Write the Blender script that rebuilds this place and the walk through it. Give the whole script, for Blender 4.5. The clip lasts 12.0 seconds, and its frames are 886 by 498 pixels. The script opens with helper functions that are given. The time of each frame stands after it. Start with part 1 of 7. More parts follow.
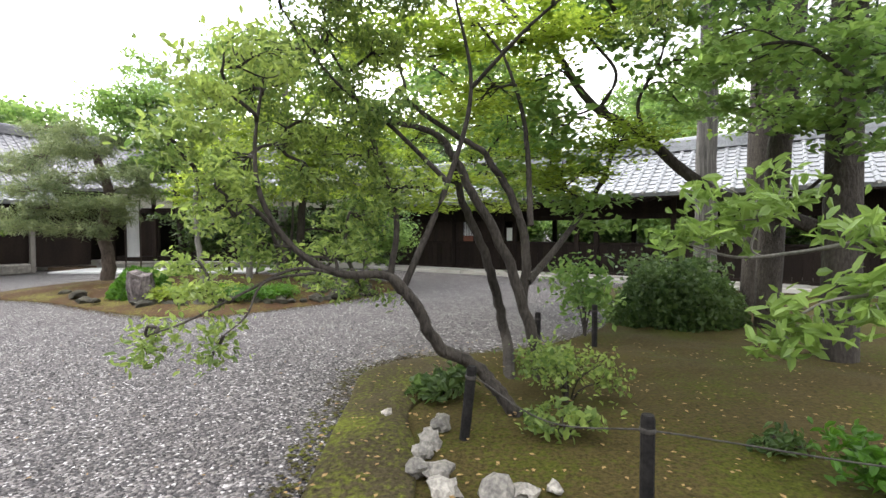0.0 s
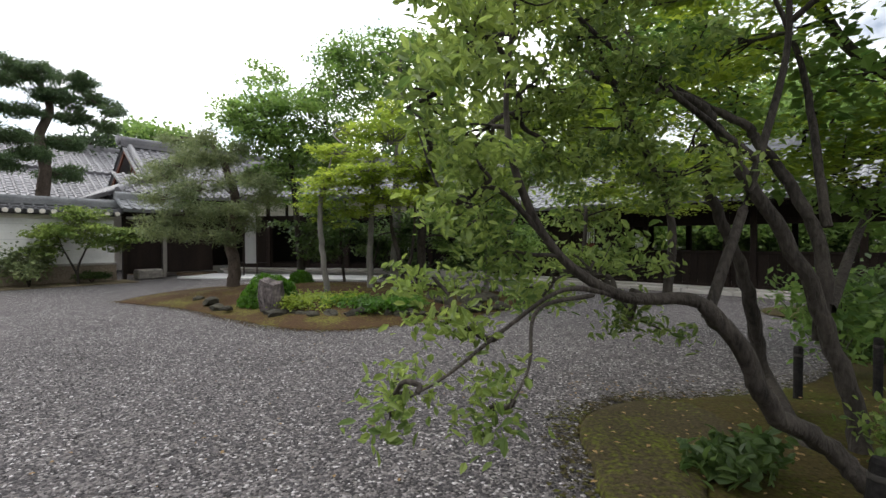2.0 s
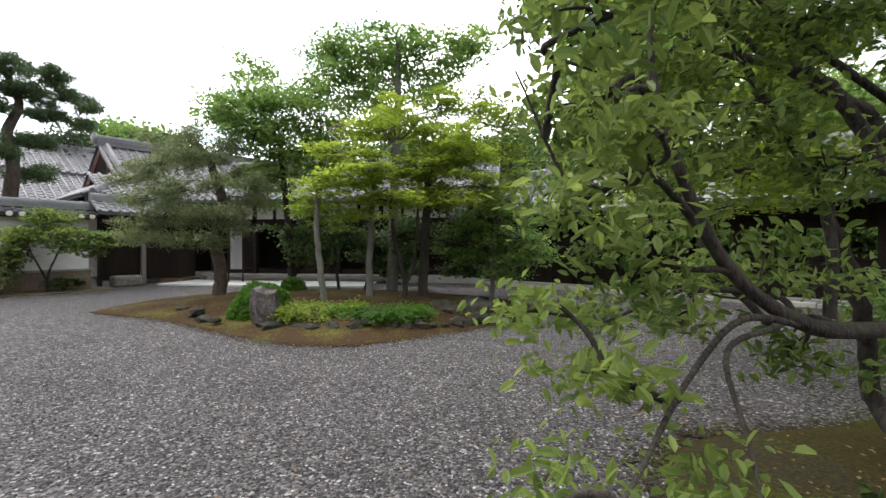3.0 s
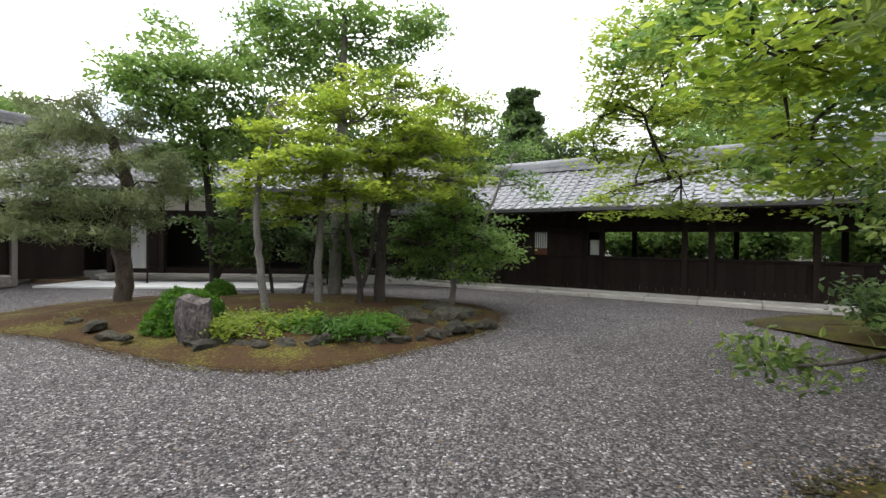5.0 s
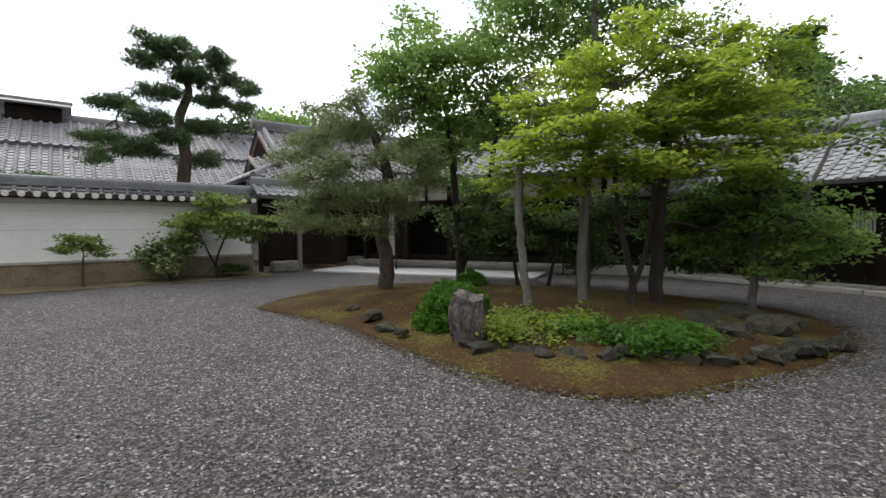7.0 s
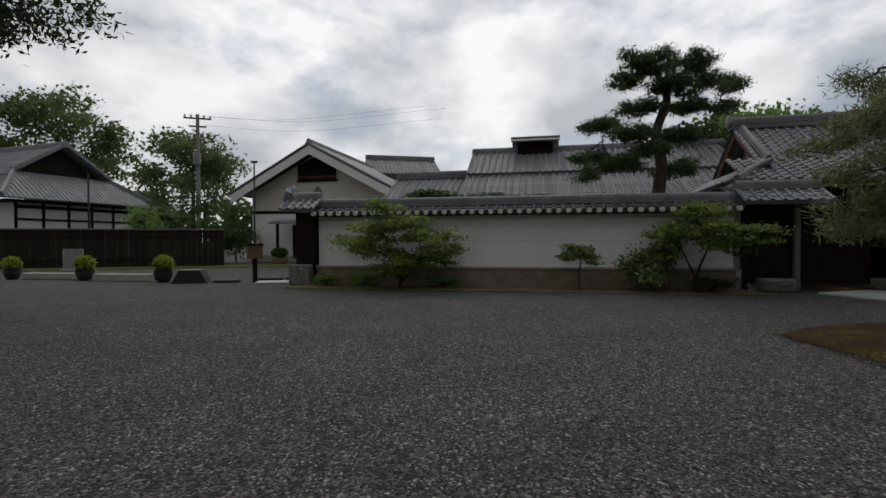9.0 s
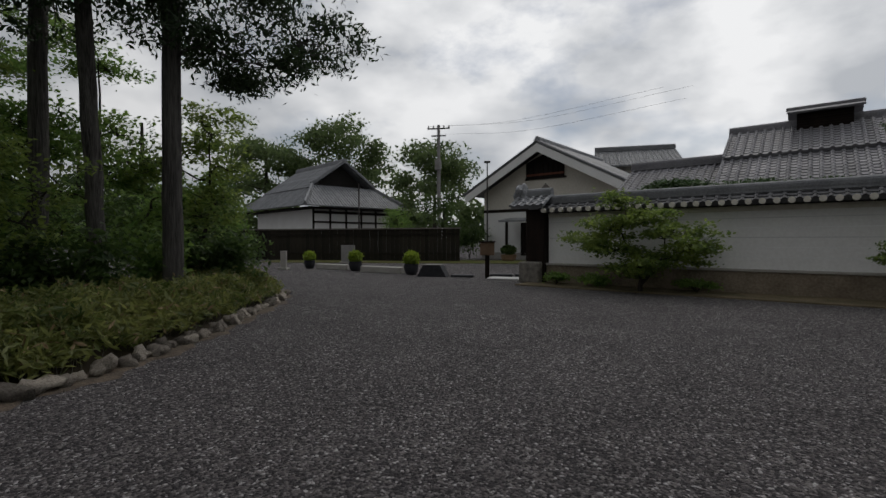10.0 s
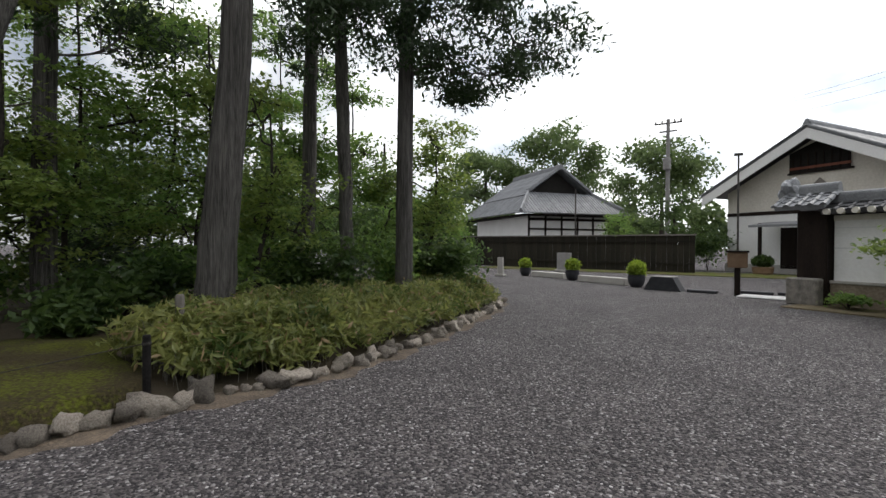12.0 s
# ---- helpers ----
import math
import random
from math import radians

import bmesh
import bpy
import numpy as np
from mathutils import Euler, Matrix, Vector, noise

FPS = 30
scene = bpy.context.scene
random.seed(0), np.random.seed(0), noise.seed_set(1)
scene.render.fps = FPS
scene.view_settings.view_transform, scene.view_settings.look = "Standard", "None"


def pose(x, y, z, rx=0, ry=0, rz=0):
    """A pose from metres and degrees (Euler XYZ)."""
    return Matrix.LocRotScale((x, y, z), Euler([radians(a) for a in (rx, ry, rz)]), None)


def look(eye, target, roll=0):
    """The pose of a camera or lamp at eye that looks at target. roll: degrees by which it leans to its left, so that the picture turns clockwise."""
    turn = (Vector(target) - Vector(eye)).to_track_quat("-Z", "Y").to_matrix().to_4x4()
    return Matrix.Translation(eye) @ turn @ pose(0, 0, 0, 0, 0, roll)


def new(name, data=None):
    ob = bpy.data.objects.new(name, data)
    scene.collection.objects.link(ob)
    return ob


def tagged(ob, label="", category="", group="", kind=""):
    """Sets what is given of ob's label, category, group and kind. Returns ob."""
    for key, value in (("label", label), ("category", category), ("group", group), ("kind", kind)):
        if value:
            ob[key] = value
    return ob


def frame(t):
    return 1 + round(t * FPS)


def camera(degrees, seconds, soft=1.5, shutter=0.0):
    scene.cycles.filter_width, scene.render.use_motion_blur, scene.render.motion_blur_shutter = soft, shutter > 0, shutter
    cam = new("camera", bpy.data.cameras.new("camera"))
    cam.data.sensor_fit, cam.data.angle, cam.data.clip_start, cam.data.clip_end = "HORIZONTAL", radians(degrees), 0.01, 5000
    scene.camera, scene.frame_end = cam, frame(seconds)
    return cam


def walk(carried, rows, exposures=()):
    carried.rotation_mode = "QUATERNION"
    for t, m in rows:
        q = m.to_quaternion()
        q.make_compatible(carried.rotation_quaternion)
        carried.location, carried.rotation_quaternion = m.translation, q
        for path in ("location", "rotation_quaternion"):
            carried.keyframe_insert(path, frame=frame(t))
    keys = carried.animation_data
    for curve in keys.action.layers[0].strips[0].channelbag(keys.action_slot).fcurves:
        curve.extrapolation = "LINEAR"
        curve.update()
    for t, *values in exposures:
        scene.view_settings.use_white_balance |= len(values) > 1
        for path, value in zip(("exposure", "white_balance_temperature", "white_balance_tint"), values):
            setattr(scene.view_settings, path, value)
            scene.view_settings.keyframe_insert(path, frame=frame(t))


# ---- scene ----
cam = camera(87.0, 12.0)
# t, x, y, z, yaw, pitch, roll
ROWS = [
    (0, 0.009, 0.105, 1.474, 0.00, -1.94, 0.09),
    (0.5, -0.278, 0.260, 1.484, 4.30, -1.03, -0.11),
    (1, -0.665, 0.508, 1.475, 7.66, -0.39, -0.07),
    (1.5, -0.966, 0.841, 1.445, 9.24, -0.60, 0.07),
    (2, -1.243, 1.116, 1.453, 9.81, -0.98, 0.06),
    (2.5, -1.545, 1.384, 1.480, 9.84, -0.53, 0.13),
    (3, -1.829, 1.730, 1.468, 7.82, -0.45, 0.02),
    (3.2, -1.943, 1.873, 1.481, 6.43, -0.54, -0.04),
    (4.8, -2.778, 2.660, 1.509, -3.56, -0.50, -0.74),
    (5, -2.862, 2.783, 1.505, -2.38, -0.73, -0.73),
    (5.5, -3.193, 3.071, 1.528, 1.50, -1.06, -0.50),
    (6, -3.489, 3.345, 1.525, 5.72, -1.70, -0.45),
    (6.5, -3.747, 3.622, 1.537, 12.07, -2.44, -0.16),
    (7, -4.083, 3.832, 1.543, 22.31, -2.66, 0.25),
    (7.2, -4.236, 3.853, 1.552, 27.04, -2.45, 0.18),
    (8.8, -5.321, 3.446, 1.514, 66.67, -1.07, 0.08),
    (9, -5.474, 3.420, 1.509, 72.15, -0.98, 0.15),
    (9.5, -5.838, 3.389, 1.488, 86.67, -1.06, 0.14),
    (10, -6.068, 3.282, 1.478, 99.21, -1.15, 0.16),
    (10.5, -6.292, 3.058, 1.496, 108.33, -1.03, 0.17),
    (11, -6.465, 2.955, 1.507, 115.01, -1.13, 0.06),
    (11.5, -6.604, 2.946, 1.497, 120.38, -0.94, -0.14),
    (12, -6.651, 2.934, 1.504, 125.03, -0.37, -0.36),
]
EXPOSURES = [(0, 1.2), (0.5, 0.55), (1.0, 0.38), (1.5, 0.2), (2.5, 0.14), (3.2, 0.38), (5.0, 0.48), (5.5, 0.62), (6.0, 0.38), (7.2, -0.23), (9.0, -1.82), (9.5, -2.05), (10.0, -1.95), (11.0, -1.28), (12.0, -0.6)]
walk(cam, [(t, pose(x, y, z, 90 + pitch, roll, yaw)) for t, x, y, z, yaw, pitch, roll in ROWS], EXPOSURES)

# ---- sky and sun ----
world = bpy.data.worlds.new("sky")
scene.world = world
world.use_nodes = True
wn, wl = world.node_tree.nodes, world.node_tree.links
wn.clear()
SUN_EL, SUN_AZ = radians(50), radians(290)
sky = wn.new("ShaderNodeTexSky")
sky.sky_type = "NISHITA"
sky.sun_disc = False
sky.sun_elevation, sky.sun_rotation = SUN_EL, SUN_AZ
co = wn.new("ShaderNodeTexCoord")
flat = wn.new("ShaderNodeMapping")
flat.inputs["Scale"].default_value = (1.0, 1.0, 1.9)
wl.new(co.outputs["Generated"], flat.inputs["Vector"])
cloud = wn.new("ShaderNodeTexNoise")
cloud.inputs["Scale"].default_value, cloud.inputs["Detail"].default_value, cloud.inputs["Roughness"].default_value = 2.1, 10.0, 0.58
wl.new(flat.outputs["Vector"], cloud.inputs["Vector"])
cover = wn.new("ShaderNodeValToRGB")
cover.color_ramp.elements[0].position, cover.color_ramp.elements[1].position = 0.36, 0.50
cover.color_ramp.elements[0].color = (0.2, 0.2, 0.2, 1)
wl.new(cloud.outputs["Fac"], cover.inputs["Fac"])
shade = wn.new("ShaderNodeTexNoise")
shade.inputs["Scale"].default_value, shade.inputs["Detail"].default_value = 3.4, 10.0
wl.new(flat.outputs["Vector"], shade.inputs["Vector"])
tone = wn.new("ShaderNodeValToRGB")
tone.color_ramp.elements[0].position, tone.color_ramp.elements[1].position = 0.36, 0.58
tone.color_ramp.elements[0].color = (8.6, 9.0, 9.6, 1)
tone.color_ramp.elements[1].color = (16.0, 16.1, 16.3, 1)
wl.new(shade.outputs["Fac"], tone.inputs["Fac"])
blend = wn.new("ShaderNodeMix")
blend.data_type = "RGBA"
wl.new(cover.outputs["Color"], blend.inputs["Factor"])
wl.new(sky.outputs["Color"], blend.inputs["A"])
wl.new(tone.outputs["Color"], blend.inputs["B"])
# the cloud is brighter round the veiled sun
SUN_DIR = (math.sin(SUN_AZ) * math.cos(SUN_EL), math.cos(SUN_AZ) * math.cos(SUN_EL), math.sin(SUN_EL))
near_sun = wn.new("ShaderNodeVectorMath")
near_sun.operation = "DOT_PRODUCT"
near_sun.inputs[1].default_value = SUN_DIR
wl.new(co.outputs["Generated"], near_sun.inputs[0])
glow = wn.new("ShaderNodeMapRange")
glow.interpolation_type = "SMOOTHSTEP"
glow.inputs["From Min"].default_value, glow.inputs["From Max"].default_value = -0.25, 0.95
glow.inputs["To Min"].default_value, glow.inputs["To Max"].default_value = 0.8, 2.1
wl.new(near_sun.outputs["Value"], glow.inputs["Value"])
veil = wn.new("ShaderNodeVectorMath")
veil.operation = "SCALE"
wl.new(blend.outputs["Result"], veil.inputs[0])
wl.new(glow.outputs["Result"], veil.inputs["Scale"])
bg = wn.new("ShaderNodeBackground")
bg.inputs["Strength"].default_value = 0.10
wl.new(veil.outputs["Vector"], bg.inputs["Color"])
wo = wn.new("ShaderNodeOutputWorld")
wl.new(bg.outputs["Background"], wo.inputs["Surface"])

sun_data = bpy.data.lights.new("sun", "SUN")
sun_data.energy, sun_data.angle, sun_data.color = 1.3, radians(14), (1.0, 0.96, 0.9)
sun = new("sun", sun_data)
sun.matrix_world = look(Vector(SUN_DIR) * 60, (0, 0, 0))


# ---- materials ----
def material(name, a, b, scale=6.0, rough=0.8, bump=0.3, metal=0.0, fine=40.0, vary=0.12, stretch=(1, 1, 1), depth=0.02, spec=0.3):
    """Two colours mixed by a coarse and a fine noise, with relief, and a shift from object to object."""
    m = bpy.data.materials.new(name)
    m.use_nodes = True
    n, l = m.node_tree.nodes, m.node_tree.links
    p = n["Principled BSDF"]
    tc = n.new("ShaderNodeTexCoord")
    mp = n.new("ShaderNodeMapping")
    mp.inputs["Scale"].default_value = stretch
    l.new(tc.outputs["Object"], mp.inputs["Vector"])
    big, small = n.new("ShaderNodeTexNoise"), n.new("ShaderNodeTexNoise")
    for tex, s in ((big, scale), (small, fine)):
        tex.inputs["Scale"].default_value, tex.inputs["Detail"].default_value = s, 6.0
        l.new(mp.outputs["Vector"], tex.inputs["Vector"])
    add = n.new("ShaderNodeMath")
    add.operation = "ADD"
    l.new(big.outputs["Fac"], add.inputs[0])
    l.new(small.outputs["Fac"], add.inputs[1])
    ramp = n.new("ShaderNodeMapRange")
    ramp.inputs["From Min"].default_value, ramp.inputs["From Max"].default_value = 0.72, 1.28
    l.new(add.outputs[0], ramp.inputs["Value"])
    mix = n.new("ShaderNodeMix")
    mix.data_type = "RGBA"
    mix.inputs["A"].default_value, mix.inputs["B"].default_value = (*a, 1), (*b, 1)
    l.new(ramp.outputs["Result"], mix.inputs["Factor"])
    info, hsv, val = n.new("ShaderNodeObjectInfo"), n.new("ShaderNodeHueSaturation"), n.new("ShaderNodeMapRange")
    val.inputs["To Min"].default_value, val.inputs["To Max"].default_value = 1 - vary, 1 + vary
    l.new(info.outputs["Random"], val.inputs["Value"])
    l.new(val.outputs["Result"], hsv.inputs["Value"])
    l.new(mix.outputs["Result"], hsv.inputs["Color"])
    l.new(hsv.outputs["Color"], p.inputs["Base Color"])
    bp = n.new("ShaderNodeBump")
    bp.inputs["Strength"].default_value, bp.inputs["Distance"].default_value = bump, depth
    l.new(add.outputs[0], bp.inputs["Height"])
    l.new(bp.outputs["Normal"], p.inputs["Normal"])
    p.inputs["Roughness"].default_value, p.inputs["Metallic"].default_value = rough, metal
    p.inputs["Specular IOR Level"].default_value = spec
    return m


def leaf_material(name, a, b, gloss=0.45, thin=0.5):
    """Leaves that let light through, each with its own shade of green."""
    m = bpy.data.materials.new(name)
    m.use_nodes = True
    n, l = m.node_tree.nodes, m.node_tree.links
    p, out = n["Principled BSDF"], n["Material Output"]
    geo = n.new("ShaderNodeNewGeometry")
    tc = n.new("ShaderNodeTexCoord")
    nz = n.new("ShaderNodeTexNoise")
    nz.inputs["Scale"].default_value = 1.1
    l.new(tc.outputs["Object"], nz.inputs["Vector"])
    add = n.new("ShaderNodeMath")
    add.operation = "MULTIPLY_ADD"
    add.inputs[1].default_value = 0.55
    l.new(geo.outputs["Random Per Island"], add.inputs[0])
    half = n.new("ShaderNodeMath")
    half.operation = "MULTIPLY_ADD"
    half.inputs[1].default_value, half.inputs[2].default_value = 1.6, -0.55
    l.new(nz.outputs["Fac"], half.inputs[0])
    l.new(half.outputs[0], add.inputs[2])
    mix = n.new("ShaderNodeMix")
    mix.data_type = "RGBA"
    mix.inputs["A"].default_value, mix.inputs["B"].default_value = (*a, 1), (*b, 1)
    l.new(add.outputs[0], mix.inputs["Factor"])
    l.new(mix.outputs["Result"], p.inputs["Base Color"])
    p.inputs["Roughness"].default_value = gloss
    p.inputs["Specular IOR Level"].default_value = 0.35
    tr = n.new("ShaderNodeBsdfTranslucent")
    bright = n.new("ShaderNodeHueSaturation")
    bright.inputs["Value"].default_value, bright.inputs["Saturation"].default_value, bright.inputs["Hue"].default_value = 1.5, 1.02, 0.495
    l.new(mix.outputs["Result"], bright.inputs["Color"])
    l.new(bright.outputs["Color"], tr.inputs["Color"])
    sh = n.new("ShaderNodeMixShader")
    sh.inputs["Fac"].default_value = thin
    l.new(p.outputs["BSDF"], sh.inputs[1])
    l.new(tr.outputs["BSDF"], sh.inputs[2])
    l.new(sh.outputs["Shader"], out.inputs["Surface"])
    return m


def gravel_material():
    m = bpy.data.materials.new("gravel")
    m.use_nodes = True
    n, l = m.node_tree.nodes, m.node_tree.links
    p = n["Principled BSDF"]
    tc = n.new("ShaderNodeTexCoord")
    vo, vs = n.new("ShaderNodeTexVoronoi"), n.new("ShaderNodeTexVoronoi")
    vo.inputs["Scale"].default_value, vs.inputs["Scale"].default_value = 52.0, 110.0
    nz, stain = n.new("ShaderNodeTexNoise"), n.new("ShaderNodeTexNoise")
    nz.inputs["Scale"].default_value, nz.inputs["Detail"].default_value = 0.9, 5.0
    stain.inputs["Scale"].default_value, stain.inputs["Detail"].default_value = 7.0, 6.0
    for tex in (vo, vs, nz, stain):
        l.new(tc.outputs["Object"], tex.inputs["Vector"])
    cr = n.new("ShaderNodeValToRGB")
    e = cr.color_ramp.elements
    e[0].position, e[0].color = 0.0, (0.022, 0.020, 0.0215, 1)
    e[1].position, e[1].color = 1.0, (0.46, 0.44, 0.435, 1)
    for q, c in ((0.45, (0.064, 0.057, 0.0595, 1)), (0.8, (0.148, 0.133, 0.129, 1)), (0.94, (0.215, 0.20, 0.198, 1))):
        el = e.new(q)
        el.color = c
    sep = n.new("ShaderNodeSeparateColor")
    l.new(vo.outputs["Color"], sep.inputs["Color"])
    l.new(sep.outputs["Red"], cr.inputs["Fac"])
    hsv, v1 = n.new("ShaderNodeHueSaturation"), n.new("ShaderNodeMath")
    v1.operation = "ADD"
    l.new(nz.outputs["Fac"], v1.inputs[0])
    l.new(stain.outputs["Fac"], v1.inputs[1])
    mr = n.new("ShaderNodeMapRange")
    mr.inputs["From Min"].default_value, mr.inputs["From Max"].default_value = 0.6, 1.4
    mr.inputs["To Min"].default_value, mr.inputs["To Max"].default_value = 0.72, 1.28
    l.new(v1.outputs[0], mr.inputs["Value"])
    l.new(mr.outputs["Result"], hsv.inputs["Value"])
    l.new(cr.outputs["Color"], hsv.inputs["Color"])
    l.new(hsv.outputs["Color"], p.inputs["Base Color"])
    mn = n.new("ShaderNodeMath")
    mn.operation = "MULTIPLY_ADD"
    mn.inputs[1].default_value = 0.4
    l.new(vs.outputs["Distance"], mn.inputs[0])
    l.new(vo.outputs["Distance"], mn.inputs[2])
    bp = n.new("ShaderNodeBump")
    bp.invert = True
    bp.inputs["Strength"].default_value, bp.inputs["Distance"].default_value = 1.0, 0.02
    l.new(mn.outputs[0], bp.inputs["Height"])
    l.new(bp.outputs["Normal"], p.inputs["Normal"])
    p.inputs["Roughness"].default_value = 0.85
    p.inputs["Specular IOR Level"].default_value = 0.25
    return m


def moss_material(name, green, soil, amount):
    """Moss over bare soil; amount is the share of moss."""
    m = material(name, green, soil, 1.3, 0.95, 0.5, fine=26.0, depth=0.02, spec=0.1)
    r = [x for x in m.node_tree.nodes if x.type == "MAP_RANGE"][0]
    r.inputs["From Min"].default_value, r.inputs["From Max"].default_value = 0.55 + amount * 0.5, 0.80 + amount * 0.5
    n, l = m.node_tree.nodes, m.node_tree.links
    grain, span, tc = n.new("ShaderNodeTexNoise"), n.new("ShaderNodeMapRange"), n.new("ShaderNodeTexCoord")
    grain.inputs["Scale"].default_value, grain.inputs["Detail"].default_value, grain.inputs["Roughness"].default_value = 38.0, 8.0, 0.75
    l.new(tc.outputs["Object"], grain.inputs["Vector"])
    span.inputs["From Min"].default_value, span.inputs["From Max"].default_value = 0.34, 0.66
    span.inputs["To Min"].default_value, span.inputs["To Max"].default_value = 0.35, 1.5
    l.new(grain.outputs["Fac"], span.inputs["Value"])
    l.new(span.outputs["Result"], [x for x in n if x.type == "HUE_SAT"][0].inputs["Value"])
    return m


GRAVEL = gravel_material()
def chip_material():
    """Gravel chips, each of its own shade."""
    m = bpy.data.materials.new("gravel_chip")
    m.use_nodes = True
    n, l = m.node_tree.nodes, m.node_tree.links
    geo, cr = n.new("ShaderNodeNewGeometry"), n.new("ShaderNodeValToRGB")
    e = cr.color_ramp.elements
    e[0].color, e[1].color = (0.024, 0.022, 0.0235, 1), (0.42, 0.40, 0.395, 1)
    for q, c in ((0.4, (0.063, 0.057, 0.059, 1)), (0.75, (0.132, 0.118, 0.114, 1)), (0.93, (0.18, 0.168, 0.165, 1))):
        el = e.new(q)
        el.color = c
    l.new(geo.outputs["Random Per Island"], cr.inputs["Fac"])
    l.new(cr.outputs["Color"], n["Principled BSDF"].inputs["Base Color"])
    n["Principled BSDF"].inputs["Roughness"].default_value = 0.8
    return m


CHIP = chip_material()
MOSS = moss_material("moss", (0.043, 0.047, 0.007), (0.045, 0.034, 0.012), 0.5)
MOSS_EDGE = moss_material("moss_edge", (0.070, 0.077, 0.012), (0.040, 0.032, 0.017), 0.5)
DRY_MOSS = moss_material("dry_moss", (0.10, 0.098, 0.02), (0.052, 0.029, 0.015), 0.44)
SOIL = material("soil", (0.045, 0.035, 0.022), (0.08, 0.062, 0.04), 2.0, 0.95, 0.6)
SAND = material("sandy_edge", (0.19, 0.145, 0.105), (0.06, 0.05, 0.042), 5.0, 0.95, 0.7, fine=55)
TILE = material("roof_tile", (0.135, 0.14, 0.15), (0.26, 0.265, 0.275), 1.5, 0.52, 0.15, fine=24, vary=0.16, spec=0.5)
TILE_OLD = material("old_roof_tile", (0.12, 0.118, 0.128), (0.24, 0.234, 0.248), 1.0, 0.56, 0.2, fine=18, vary=0.2, spec=0.45)
# darker copy of TILE: the shaded gaps between the tile ends are in its colour
COPING = material("coping_tile", (0.05, 0.05, 0.054), (0.12, 0.12, 0.125), 2.0, 0.6, 0.2, fine=24, vary=0.2)
PLASTER = material("white_plaster", (0.72, 0.71, 0.69), (0.82, 0.815, 0.80), 0.7, 0.85, 0.1, fine=14, vary=0.02)
PLASTER_OLD = material("weathered_plaster", (0.58, 0.54, 0.47), (0.73, 0.69, 0.62), 0.5, 0.9, 0.15, fine=9, vary=0.02)
WOOD_DARK = material("dark_wood", (0.010, 0.007, 0.006), (0.026, 0.018, 0.014), 3.0, 0.7, 0.3, fine=60, stretch=(1, 1, 0.15), vary=0.25, spec=0.12)
WOOD_RED = material("red_brown_wood", (0.11, 0.035, 0.02), (0.17, 0.06, 0.035), 3.0, 0.65, 0.2, stretch=(1, 1, 0.2))
WOOD_GREY = material("weathered_wood", (0.13, 0.115, 0.10), (0.22, 0.2, 0.18), 3.0, 0.8, 0.3, fine=70, stretch=(1, 1, 0.12))
STONE_PALE = material("field_stone", (0.15, 0.125, 0.105), (0.44, 0.39, 0.33), 7.0, 0.85, 0.9, fine=60, vary=0.6)
STONE_DARK = material("mossy_stone", (0.016, 0.015, 0.011), (0.062, 0.056, 0.04), 8.0, 0.9, 0.8, fine=40, vary=0.3)
FOOTING = material("footing_stone", (0.16, 0.125, 0.09), (0.30, 0.25, 0.19), 2.2, 0.9, 0.5, fine=18, vary=0.1)
WALL_BED = material("wall_bed_soil", (0.17, 0.13, 0.085), (0.07, 0.062, 0.03), 1.6, 0.95, 0.6, fine=30)
KERB = material("kerb_granite", (0.33, 0.31, 0.28), (0.46, 0.44, 0.41), 3.0, 0.85, 0.3, fine=80)
PAVING = material("pale_paving", (0.42, 0.42, 0.42), (0.52, 0.51, 0.5), 1.2, 0.8, 0.15)
ROCK = material("island_rock", (0.045, 0.038, 0.038), (0.20, 0.168, 0.16), 6.0, 0.85, 0.8, fine=22, depth=0.05)
STONE = material("border_stone", (0.10, 0.092, 0.085), (0.30, 0.275, 0.24), 7.0, 0.85, 0.8, fine=45, vary=0.35)
BARK = material("maple_bark", (0.014, 0.011, 0.009), (0.062, 0.052, 0.043), 5.0, 0.9, 0.8, fine=45, stretch=(1, 1, 0.35), depth=0.03)
BARK_PALE = material("pale_bark", (0.10, 0.092, 0.082), (0.20, 0.185, 0.165), 6.0, 0.9, 0.5, fine=50, stretch=(1, 1, 0.4))
BARK_CEDAR = material("cedar_bark", (0.035, 0.032, 0.029), (0.185, 0.172, 0.158), 14.0, 0.9, 1.0, fine=70, stretch=(1, 1, 0.05), depth=0.07)
BARK_PINE = material("pine_bark", (0.045, 0.034, 0.028), (0.13, 0.10, 0.08), 9.0, 0.95, 1.0, fine=40, stretch=(1, 1, 0.5), depth=0.04)
BLACK_POST = material("charred_wood", (0.008, 0.0075, 0.0075), (0.022, 0.020, 0.019), 8.0, 0.85, 0.4, spec=0.1)
ROPE = material("dark_rope", (0.02, 0.018, 0.016), (0.05, 0.045, 0.04), 30.0, 0.9, 0.3)
METAL = material("dark_metal", (0.05, 0.045, 0.04), (0.09, 0.08, 0.075), 8.0, 0.5, 0.1, metal=0.5)
CONCRETE = material("utility_concrete", (0.22, 0.21, 0.2), (0.32, 0.31, 0.3), 4.0, 0.85, 0.2)
POT = material("dark_pot", (0.02, 0.022, 0.026), (0.05, 0.05, 0.055), 6.0, 0.45, 0.1)
FENCE = material("brown_fence", (0.014, 0.012, 0.008), (0.032, 0.027, 0.018), 2.0, 0.85, 0.3, stretch=(1, 1, 0.2), vary=0.3)
# near-black that puts the deep shade of recesses into the colour
SHADE_BLACK = material("painted_shade_black", (0.01, 0.009, 0.008), (0.02, 0.017, 0.015), 2.0, 0.9, 0.1)
